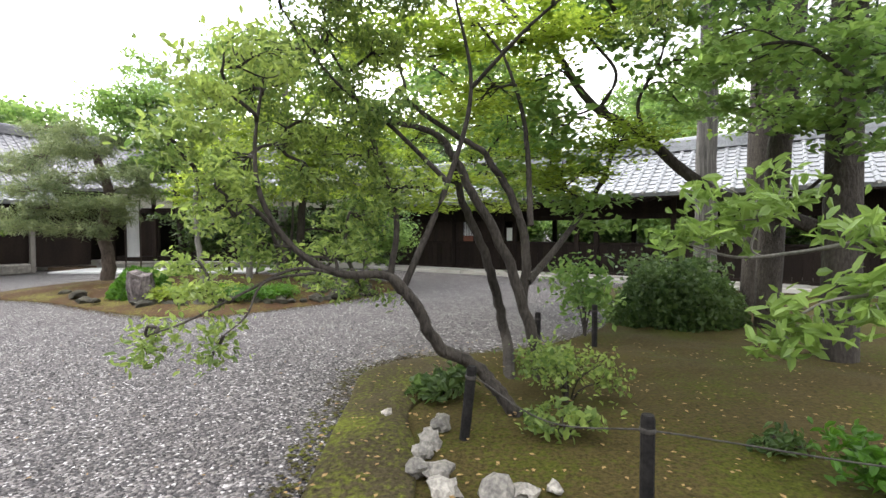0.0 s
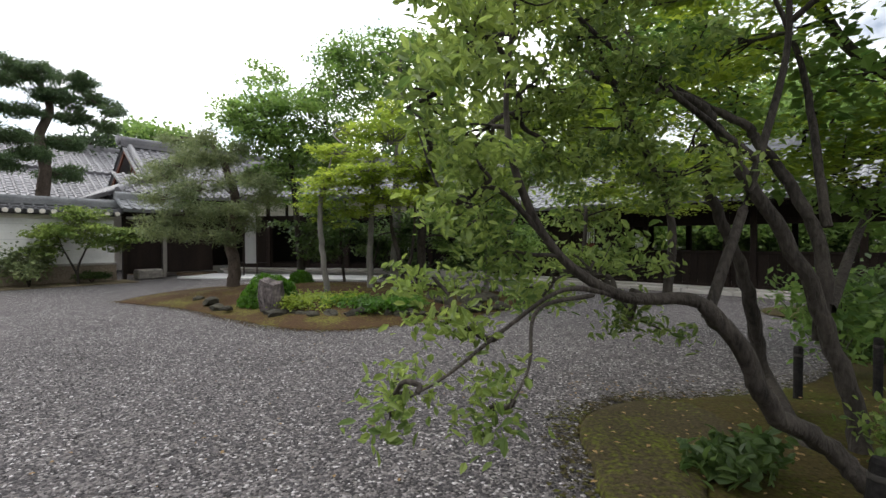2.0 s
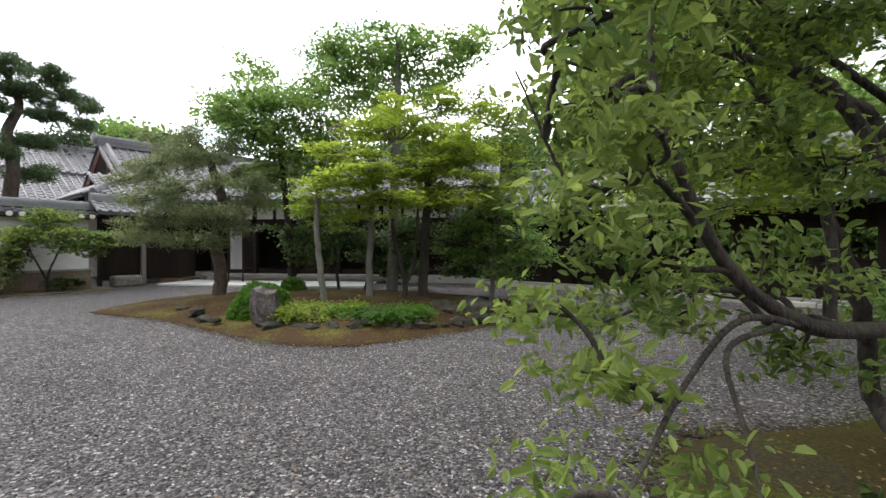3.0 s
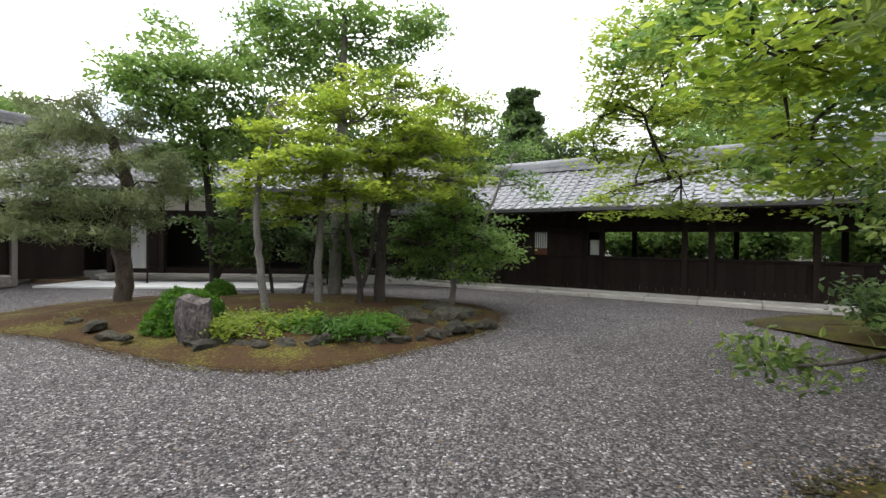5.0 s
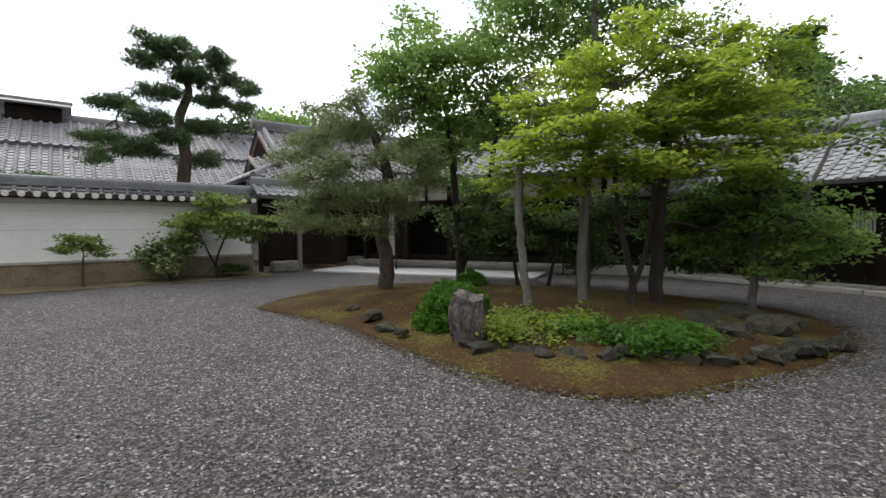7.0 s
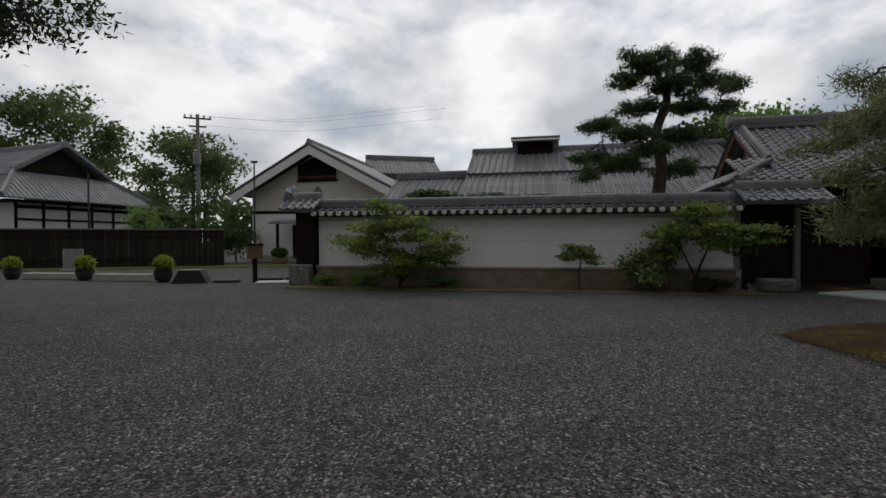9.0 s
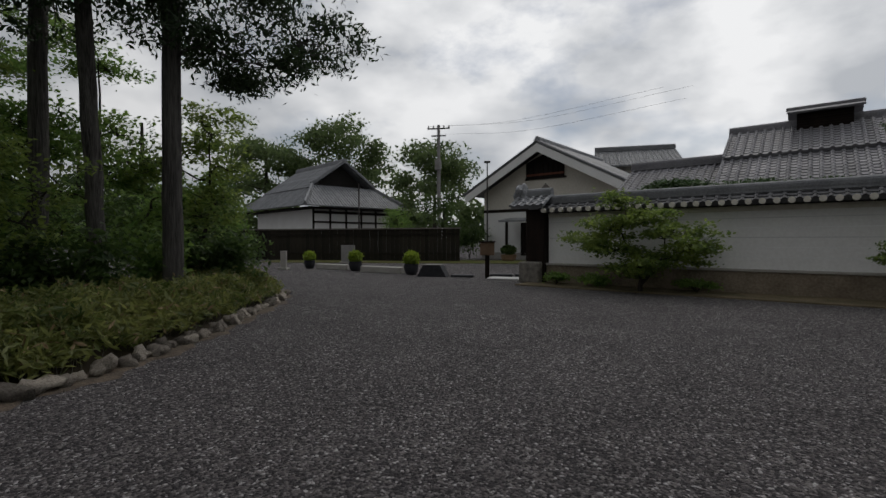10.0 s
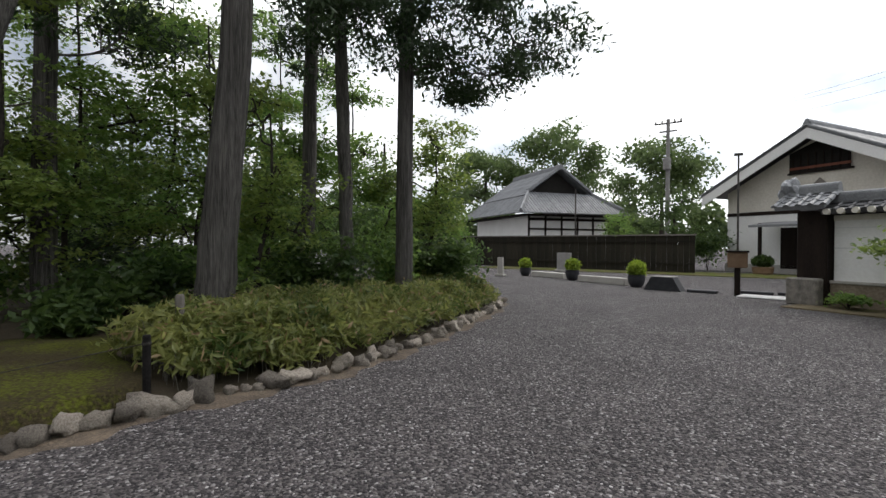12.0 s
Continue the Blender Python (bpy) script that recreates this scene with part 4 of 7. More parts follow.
back_block("rear_storehouse", (-51.0, 10.3), (0.1, 0.995), 6.6, 4.0, 7.6, 9.5, "tiled roof of a second storehouse rising behind", TILE)


def far_temple():
    """A hipped and gabled hall; local -y towards the forecourt."""
    root = thing("far_temple", pose(-63.7, -19.9, 0, 0, 0, 143), "distant temple hall with a hipped and gabled tiled roof", "temple")
    part("wall", boxed((-5.5, -3.6, 0), (5.8, 12, 5.3)), PLASTER, root)
    for x in (-5.5, -3.3, -1.1, 1.1, 3.3, 5.6):
        part("post", boxed((x, -3.72, 0), (x + 0.2, -3.58, 5.3)), WOOD_DARK, root)
    part("beam", boxed((-5.5, -3.74, 4.6), (5.8, -3.58, 4.9)), WOOD_DARK, root)
    part("beam", boxed((-5.5, -3.74, 3.5), (5.8, -3.58, 3.7)), WOOD_DARK, root)
    part("eave", boxed((-6.6, -4.9, 5.1), (6.9, 13, 5.3)), WOOD_DARK, root)
    hip_slope(root, (-4.3, -1.6, 8.15), (4.3, -1.6, 8.15), (-7.5, -5.4, 5.4), (7.5, -5.4, 5.4), TILE, "front_slope")
    for s, x in ((-1, -0.1), (1, 0.1)):
        roof_slope(root, (x, -1.6, 11.2), (x, 11, 11.2), (s * 4.8, 0, -3.4), TILE, 0.5, 0.1, tile=0.6)
        hip_slope(root, (s * 4.3, -1.6, 8.15), (s * 4.3, 11, 8.15), (s * 7.5, -5.4, 5.4), (s * 7.5, 14, 5.4), TILE, "side_slope")
        ridge_bar(root, (x + s * 0.1, -1.7, 11.1), (x + s * 4.4, -1.7, 8.2), TILE, 0.18, 0.35, "verge_ridge")
        ridge_bar(root, (x + s * 4.3, -1.6, 8.1), (x + s * 7.2, -5.3, 5.5), TILE, 0.18, 0.35, "corner_ridge")
    ridge_bar(root, (0, -1.9, 11.15), (0, 11, 11.15), TILE, 0.25, 0.6)
    bm = prism(bmesh.new(), [(-3.9, 8.0), (3.9, 8.0), (0, 10.9)], 0.15)
    bmesh.ops.translate(bm, vec=(0, -0.9, 0), verts=bm.verts)
    # the gable's shade is painted on as near-black
    part("gable", bm, SHADE_BLACK, root)


far_temple()


def board_fence():
    root = thing("board_fence", pose(-36.93, -0.6, 0, 0, 0, -92), "tall brown board fence at the back of the yard", "fence")
    first = part("fence_board", boxed((0, -0.012, 0.05), (0.29, 0.012, 2.2)), FENCE, root)
    for k in range(1, 72):
        ob = new("fence_board", first.data)
        ob.parent = root
        ob.location = (k * 0.30, 0.006 * (k % 2), 0)
    part("rail", boxed((0, 0.02, 0.5), (21.6, 0.1, 0.6)), FENCE, root)
    part("rail", boxed((0, 0.02, 1.8), (21.6, 0.1, 1.9)), FENCE, root)
    part("coping", boxed((-0.05, -0.1, 2.2), (21.65, 0.14, 2.28)), WOOD_GREY, root)


board_fence()
tagged(mesh_object("yard_grass", boxed((-38.6, -14.0, -0.02), (-34.8, 4.5, 0.03)), moss_material("yard_turf", (0.10, 0.13, 0.02), (0.14, 0.12, 0.06), 0.6)), "narrow strip of short grass along the fence", "grass", kind="structure")


# ---- yard things ----
def sign_post():
    root = thing("sign_post", (-23.9, 2.1, 0), "tall thin dark pole carrying a small wooden sign box", "sign post")
    bm = lathe(bmesh.new(), [(0.05, 0), (0.05, 1.1), (0.03, 1.12), (0.026, 4.45)], 10)
    part("pole", bm, METAL, root)
    part("lower_post", boxed((-0.08, -0.08, 0), (0.08, 0.08, 1.0), 0.01), WOOD_DARK, root)
    part("sign_box", boxed((-0.10, -0.27, 0.88), (0.13, 0.27, 1.36), 0.02), SIGN, root)
    part("cap", boxed((-0.14, -0.31, 1.36), (0.17, 0.31, 1.42), 0.02), WOOD_DARK, root)
    part("bracket", boxed((-0.03, -0.12, 4.38), (0.03, 0.12, 4.46)), METAL, root)


sign_post()


def potted_plant(x, y, s, label):
    root = thing("potted_plant", (x, y, 0), label, "potted plant", "pots along the yard edge")
    part("pot", lathe(bmesh.new(), [(0.17 * s, 0), (0.25 * s, 0.12 * s), (0.29 * s, 0.3 * s), (0.27 * s, 0.40 * s), (0.30 * s, 0.43 * s), (0.25 * s, 0.42 * s), (0.22 * s, 0.38 * s)], 18), POT, root, smooth=True)
    p = ball_points(900, (0, 0, 0.62 * s), (0.30 * s, 0.30 * s, 0.28 * s), 0.2)
    v, f = leaf_cloud(p, 0.07 * s, 0.2, 2.8)
    raw_object("foliage", v, f, 4, L_BRIGHT, root)


potted_plant(-28.8, -7.4, 1.0, "low dark pot of yellow-green leaves on the yard edge")
potted_plant(-27.2, -4.35, 1.08, "round dark pot with fresh yellow-green leaves")
potted_plant(-25.3, -1.2, 1.1, "large dark pot with tall yellow-green leaves")


def trough():
    root = thing("stone_trough", pose(-24.3, -0.15, 0, 0, 0, 80), "dark tapered board sign lying beside the pots", "sign board")
    bm = prism(bmesh.new(), [(-0.62, 0), (0.62, 0), (0.36, 0.46), (-0.36, 0.46)], 0.5)
    bmesh.ops.recalc_face_normals(bm, faces=bm.faces)
    part("body", bm, POT, root)
    part("edge", boxed((-0.38, -0.02, 0.46), (0.38, 0.52, 0.49), 0.01), CONCRETE, root)


trough()


def long_stone(x, y, ln, turn, h, w, label, name="kerb_block", mat=KERB):
    ob = mesh_object(name, boxed((-ln / 2, -w / 2, 0), (ln / 2, w / 2, h), 0.02), mat)
    ob.matrix_world = pose(x, y, 0, 0, 0, turn)
    tagged(ob, label, "stone")


long_stone(-28.3, -5.9, 2.2, 66, 0.26, 0.35, "long pale granite block edging the yard")
long_stone(-26.3, -2.75, 2.4, 66, 0.28, 0.35, "long pale granite block between two pots")
long_stone(-24.3, 1.1, 0.9, 85, 0.10, 0.3, "low dark stone slab set flush in the gravel", "stone_slab", POT)
long_stone(-24.9, 2.6, 0.9, 85, 0.10, 0.3, "low dark stone slab near the sign post", "stone_slab", POT)
long_stone(-25.0, 3.6, 0.9, 85, 0.10, 0.3, "low dark stone slab before the yard gate", "stone_slab", POT)
long_stone(-23.6, 3.1, 1.9, 80, 0.05, 0.9, "flat pale paving slab before the yard gate", "paving_slab", PAVING)


def stele(x, y, w, h, label, mat=CONCRETE):
    root = thing("information_board", pose(x, y, 0, 0, 0, 80), label, "board")
    part("board", boxed((-w / 2, -0.05, 0.1), (w / 2, 0.05, h), 0.02), mat, root)
    part("base", boxed((-w / 2 - 0.1, -0.15, 0), (w / 2 + 0.1, 0.15, 0.12), 0.02), KERB, root)


stele(-33.8, -7.2, 0.95, 1.15, "grey stone information board in front of the fence")
stele(-27.6, -8.2, 0.35, 0.95, "small pale stone marker beside the shrubs", KERB)


def tub_plant(x, y, s, label):
    root = thing("planter", (x, y, 0), label, "planter")
    part("tub", lathe(bmesh.new(), [(0.42 * s, 0), (0.5 * s, 0.1 * s), (0.55 * s, 0.42 * s), (0.5 * s, 0.44 * s), (0.45 * s, 0.38 * s)], 18), SIGN, root)
    v, f = leaf_cloud(ball_points(700, (0, 0, 0.75 * s), (0.55 * s, 0.55 * s, 0.35 * s), 0.2), 0.12 * s, 0.3)
    raw_object("foliage", v, f, 4, L_DEEP, root)


tub_plant(-38.6, 2.6, 1.0, "round brown tub with a leafy shrub beside the storehouse")


def utility_pole():
    root = thing("utility_pole", (-51.0, -4.4, 0), "grey concrete utility pole with crossarms", "utility pole")
    part("pole", lathe(bmesh.new(), [(0.22, 0), (0.14, 12.6)], 12), CONCRETE, root)
    for z, w in ((12.2, 1.1), (11.5, 0.7)):
        part("crossarm", boxed((-0.06, -w, z), (0.06, w, z + 0.12)), METAL, root)
    for y in (-1.0, -0.5, 0.5, 1.0):
        part("insulator", lathe(bmesh.new(), [(0.07, 0), (0.09, 0.12), (0.05, 0.25)], 8), PLASTER, root).location = (0, y, 12.32)
    part("transformer", lathe(bmesh.new(), [(0.3, 0), (0.32, 0.05), (0.32, 0.9), (0.26, 1.0)], 12), CONCRETE, root).location = (0.42, 0, 8.2)
    for k, (z, y) in enumerate(((12.5, -0.9), (12.5, 0.9), (11.7, 0.5))):
        w = Wood()
        w.tube(smooth_path([(0, y, z), (6, y + 8, z - 1.3), (12, y + 18, z - 1.0)], 6), 0.007, 0.007, 4)
        w.make("wire", METAL, root)


utility_pole()
light_pole = thing("lamp_pole", (-47.5, -11.3, 0), "thin grey pole rising behind the fence", "pole")
part("pole", lathe(bmesh.new(), [(0.09, 0), (0.06, 6.8)], 8), METAL, light_pole)

# ---- island ----
rock = stone_mesh(2, 0.34, 0.30, 0.44, 0.20, 3)
for point, way in (((0.27, 0, 0), (1, 0.15, 0.12)), ((-0.30, 0, 0), (-1, 0.1, -0.25)), ((0, -0.2, 0), (0.1, -1, 0.15)), ((-0.1, -0.17, 0), (-0.6, -0.8, -0.1)), ((0, 0, 0.27), (0.12, -0.1, 1)), ((0.2, -0.15, 0), (0.75, -0.65, 0.2)), ((0, 0.2, 0), (0, 1, 0.2))):
    cut = bmesh.ops.bisect_plane(rock, geom=rock.verts[:] + rock.edges[:] + rock.faces[:], plane_co=point, plane_no=way, clear_outer=True)
    bmesh.ops.holes_fill(rock, edges=[e for e in cut["geom_cut"] if isinstance(e, bmesh.types.BMEdge)])
bmesh.ops.triangulate(rock, faces=rock.faces)
bmesh.ops.subdivide_edges(rock, edges=[e for e in rock.edges if e.calc_length() > 0.12], cuts=2)
for v in rock.verts:
    v.co += 0.022 * Vector((noise.noise(v.co * 7), noise.noise(v.co * 7 + Vector((9, 0, 0))), noise.noise(v.co * 7 + Vector((0, 9, 0)))))
for v in rock.verts:
    v.co.x *= 0.92 + 0.42 * v.co.z
    v.co += Vector((0.06 * noise.noise(v.co * 3.3), 0.05 * noise.noise(v.co * 3.1 + Vector((5, 0, 0))), 0.05 * noise.noise(v.co * 3.7 + Vector((0, 5, 0)))))
ob = mesh_object("island_rock", rock, ROCK)
ob.matrix_world = pose(-6.02, 9.35, 0.36, 4, 3, 8) @ Matrix.Diagonal((0.84, 0.9, 1.28, 1))
tagged(ob, "upright purplish-grey rock with a flat top on the island", "rock")


def clipped_bush(x, y, z, rx, rz, label, n=9000, leaf=0.035, mat=None):
    root = thing("clipped_bush", (x, y, z), label, "shrub")
    w = Wood()
    for k in range(7):
        a = k * 0.9
        w.tube(smooth_path([(0, 0, -0.1), (0.2 * rx * math.cos(a), 0.2 * rx * math.sin(a), rz * 0.4), (0.7 * rx * math.cos(a), 0.7 * rx * math.sin(a), rz)], 3), 0.02, 0.006, 5)
    tagged(w.make("stem", BARK, root), kind="stuff")
    p = np.random.normal(size=(n, 3))
    p /= np.linalg.norm(p, axis=1)[:, None]
    p[:, 2] = np.abs(p[:, 2]) * 1.0
    lump = np.array([1 + 0.14 * noise.noise(Vector(q) * 2.3 + Vector((x, y, 0))) for q in p])
    p = p * np.random.uniform(0.72, 1.02, (n, 1)) * lump[:, None] * np.array([rx, rx * 0.95, rz * 2]) - np.array([0, 0, rz * 0.25])
    v, f = leaf_cloud(p[p[:, 2] > -0.05], leaf, 0.25, 1.8)
    raw_object("foliage", v, f, 4, mat or L_BUSH, root)


clipped_bush(-6.52, 10.15, 0.16, 0.60, 0.34, "rounded bright green clipped bush behind the rock")
clipped_bush(-7.2, 12.9, 0.25, 0.36, 0.24, "small round clipped bush on the island", 3500)
clipped_bush(3.7, 7.5, 0.05, 1.0, 0.52, "large dark rounded bush on the moss", 12000, 0.05, L_DEEP)


def ground_cover(x0, x1, y0, y1, n, mat, label):
    pts = []
    for k in range(n):
        x, y = random.uniform(x0, x1), random.uniform(y0, y1)
        u, w = (2 * x - x0 - x1) / (x1 - x0), (2 * y - y0 - y1) / (y1 - y0)
        if u * u + w * w > 1 or noise.noise(Vector((x * 2.2, y * 2.2, 0))) < -0.12:
            continue
        c = np.array([x, y, 0.2 + random.uniform(0, 0.10)])
        pts.append(c + np.random.normal(size=(40, 3)) * (0.10, 0.10, 0.05))
    v, f = leaf_cloud(np.vstack(pts), 0.042, 0.6, 1.7)
    tagged(raw_object("ground_cover", v, f, 4, mat), label, "ground cover", kind="stuff")


ground_cover(-6.1, -4.5, 9.2, 11.0, 190, L_GROUND, "low yellow-green leafy ground cover on the island")
ground_cover(-5.2, -3.2, 9.2, 10.9, 170, L_BUSH, "low mid-green leafy ground cover on the island")
for k in range(22):
    q = k / 21
    s = random.uniform(0.06, 0.19)
    ob = mesh_object("ledge_stone", stone_mesh(k + 110, s * 1.2, s * 0.8, s * 0.7, 0.35), STONE_DARK)
    ob.matrix_world = pose(-5.9 + 4.2 * q, 9.2 - 0.35 * math.sin(q * 2.6) + 1.9 * q * q + random.uniform(-0.1, 0.1), 0.08 + random.uniform(-0.03, 0.02), 0, 0, 53 * k)
    tagged(ob, "dark mossy stone in the low ledge below the plants", "stone", "ledge stones")
for k, (x, y, s) in enumerate(((-7.4, 9.7, 0.16), (-7.0, 9.45, 0.12), (-7.9, 10.2, 0.2), (-5.5, 9.25, 0.14), (-5.0, 9.0, 0.11), (-4.2, 9.3, 0.15), (-3.4, 9.9, 0.16), (-2.9, 10.9, 0.3), (-2.4, 11.3, 0.36), (-2.1, 11.9, 0.4), (-3.2, 11.4, 0.42), (-2.6, 12.0, 0.4), (-5.7, 10.9, 0.2), (-8.6, 10.7, 0.15), (-2.6, 12.2, 0.2), (-3.9, 11.0, 0.16), (-6.0, 12.6, 0.25))):
    ob = mesh_object("island_stone", stone_mesh(k + 10, s * 0.95, s * 0.7, s * 0.5, 0.3), STONE_DARK)
    ob.matrix_world = pose(x, y, 0.10 + 0.03 * (k % 3), 0, 0, 47 * k)
    tagged(ob, "half-buried grey stone on the island moss", "stone", "island stones")

# ---- island trees ----
tree("bright_maple", (-4.3, 11.4, 0.3), [([(-5.58, 11.03, 0.1), (-5.68, 11.02, 1.0), (-5.76, 11.0, 1.9), (-5.72, 11.1, 2.9)], 0.07, 0.05), ([(-4.86, 11.85, 0.1), (-4.88, 11.85, 1.1), (-4.82, 11.8, 2.1), (-4.7, 11.7, 3.3)], 0.085, 0.05)],
     [((-4.32, 11.97, 4.12), (0.88, 0.79, 0.33)), ((-5.50, 11.60, 3.52), (0.74, 0.66, 0.29)), ((-3.23, 12.18, 3.93), (0.91, 0.82, 0.34)), ((-4.85, 11.46, 3.03), (0.83, 0.75, 0.29)), ((-3.63, 11.75, 3.22), (0.86, 0.78, 0.32)), ((-2.65, 12.18, 3.32), (0.68, 0.61, 0.40)), ((-5.81, 11.29, 2.68), (0.56, 0.50, 0.25)), ((-4.44, 11.54, 2.43), (0.79, 0.71, 0.26)), ((-3.20, 11.98, 2.61), (0.78, 0.70, 0.31)), ((-6.10, 11.29, 2.27), (0.40, 0.36, 0.20)), ((-2.29, 12.37, 2.79), (0.52, 0.47, 0.29)), ((-5.30, 11.65, 2.11), (0.53, 0.48, 0.16))] + [((-5.70, 13.34, 4.32), (0.50, 0.45, 0.28)), ((-5.64, 13.05, 3.08), (0.53, 0.48, 0.27)), ((-4.82, 13.64, 4.59), (0.54, 0.49, 0.30)), ((-4.32, 13.45, 3.24), (0.62, 0.56, 0.29)), ((-3.53, 13.83, 5.05), (0.57, 0.51, 0.29)), ((-3.01, 13.78, 4.16), (0.60, 0.54, 0.28)), ((-3.43, 13.62, 3.44), (0.60, 0.54, 0.28)), ((-2.53, 13.91, 4.89), (0.54, 0.49, 0.28)), ((-2.13, 13.83, 3.86), (0.53, 0.47, 0.27)), ((-1.73, 14.05, 4.60), (0.48, 0.43, 0.27)), ((-1.59, 13.91, 3.25), (0.47, 0.42, 0.26)), ((-2.51, 13.70, 2.64), (0.58, 0.52, 0.24))], BARK_PALE, L_BRIGHT, "bright yellow-green maple with pale slender trunks", leaf=0.058, spray=0.25, per=46, density=1.35, flat=0.2, up=0.65, limb_r=0.03)
tree("red_barked_tree", (-4.1, 12.0, 0.3), [([(-4.15, 12.0, 0.1), (-4.1, 12.0, 0.7), (-4.3, 11.9, 1.5), (-4.4, 11.8, 2.6)], 0.07, 0.03), ([(-4.12, 12.0, 0.5), (-3.9, 12.1, 1.2), (-3.8, 12.0, 2.3)], 0.05, 0.025), ([(-3.75, 12.3, 0.1), (-3.72, 12.35, 1.5), (-3.6, 12.3, 3.2)], 0.12, 0.08)],
     [((-1.62, 13.01, 1.64), (0.75, 0.67, 0.37)), ((-2.23, 13.26, 2.15), (0.64, 0.57, 0.32)), ((-1.16, 12.74, 1.28), (0.42, 0.38, 0.22)), ((-1.87, 12.93, 1.02), (0.62, 0.55, 0.22)), ((-2.34, 13.37, 1.38), (0.51, 0.46, 0.32)), ((-3.26, 13.98, 1.50), (0.61, 0.55, 0.41)), ((-2.72, 14.38, 1.93), (0.63, 0.57, 0.42))], BARK, L_MAPLE, "leafy tree with several reddish stems", leaf=0.058, per=38, density=1.6, limb_r=0.03)
tree("tall_tree", (-5.2, 15.2, 0.2), [([(-5.2, 15.2, 0.0), (-5.15, 15.2, 2.5), (-5.0, 15.1, 5.5), (-5.0, 15.1, 7.4)], 0.17, 0.06)],
     [((-6.08, 15.07, 7.20), (1.00, 0.90, 0.58)), ((-4.79, 15.41, 7.61), (0.93, 0.84, 0.51)), ((-6.84, 14.80, 6.48), (0.82, 0.74, 0.49)), ((-5.28, 15.30, 6.41), (1.01, 0.91, 0.59)), ((-3.80, 15.59, 6.95), (0.93, 0.84, 0.51)), ((-2.96, 15.68, 7.61), (0.59, 0.53, 0.37)), ((-3.97, 15.57, 5.77), (0.68, 0.61, 0.51)), ((-5.92, 15.12, 5.55), (1.00, 0.90, 0.50)), ((-7.14, 14.68, 7.27), (0.57, 0.52, 0.30))] + [((-4.53, 16.28, 6.65), (0.97, 0.88, 0.45)), ((-5.97, 16.23, 7.39), (0.97, 0.87, 0.45)), ((-3.09, 16.38, 7.55), (0.82, 0.74, 0.46)), ((-7.06, 15.72, 6.06), (0.85, 0.76, 0.43)), ((-8.66, 14.97, 5.89), (0.87, 0.78, 0.41)), ((-9.36, 14.96, 6.72), (0.65, 0.58, 0.36)), ((-9.62, 14.47, 4.99), (0.76, 0.68, 0.39)), ((-7.73, 15.16, 4.82), (0.88, 0.80, 0.41)), ((-8.66, 14.42, 3.90), (0.76, 0.68, 0.34))], BARK_PALE, L_MAPLE, "tall tree with an airy crown above the island", leaf=0.075, spray=0.36, per=46, density=1.0)
tree("dark_maple", (-8.0, 14.6, 0.2), [([(-8.0, 14.6, 0.0), (-8.1, 14.5, 2.0), (-8.3, 14.3, 4.5)], 0.12, 0.05), ([(-8.0, 14.6, 0.6), (-7.4, 14.6, 2.2), (-7.0, 14.4, 4.2)], 0.09, 0.04)],
     [((-8.65, 13.38, 5.60), (0.68, 0.61, 0.42)), ((-7.90, 13.79, 5.24), (0.93, 0.83, 0.49)), ((-9.12, 13.09, 5.09), (0.59, 0.53, 0.30)), ((-7.09, 14.16, 5.00), (0.79, 0.71, 0.55)), ((-8.54, 13.45, 4.41), (0.98, 0.89, 0.45)), ((-7.51, 13.98, 4.04), (0.86, 0.77, 0.55)), ((-8.17, 13.65, 3.22), (0.69, 0.62, 0.34)), ((-9.05, 13.49, 4.90), (0.76, 0.69, 0.31)), ((-6.67, 14.33, 4.24), (0.64, 0.57, 0.56))] + [((-9.44, 15.14, 3.46), (0.80, 0.72, 0.41)), ((-8.62, 15.55, 2.94), (0.68, 0.61, 0.42)), ((-9.97, 14.38, 5.36), (0.55, 0.49, 0.30)), ((-7.87, 15.86, 6.24), (0.70, 0.63, 0.39)), ((-8.21, 15.29, 3.66), (0.74, 0.67, 0.42)), ((-7.39, 16.24, 7.35), (0.64, 0.58, 0.35)), ((-7.45, 15.59, 4.03), (0.69, 0.62, 0.43)), ((-8.84, 14.78, 4.82), (0.78, 0.70, 0.40)), ((-6.31, 16.35, 6.47), (0.81, 0.73, 0.41))], BARK, L_MAPLE, "mid-green maple behind the island pine", leaf=0.07, spray=0.34, per=44, density=1.1)
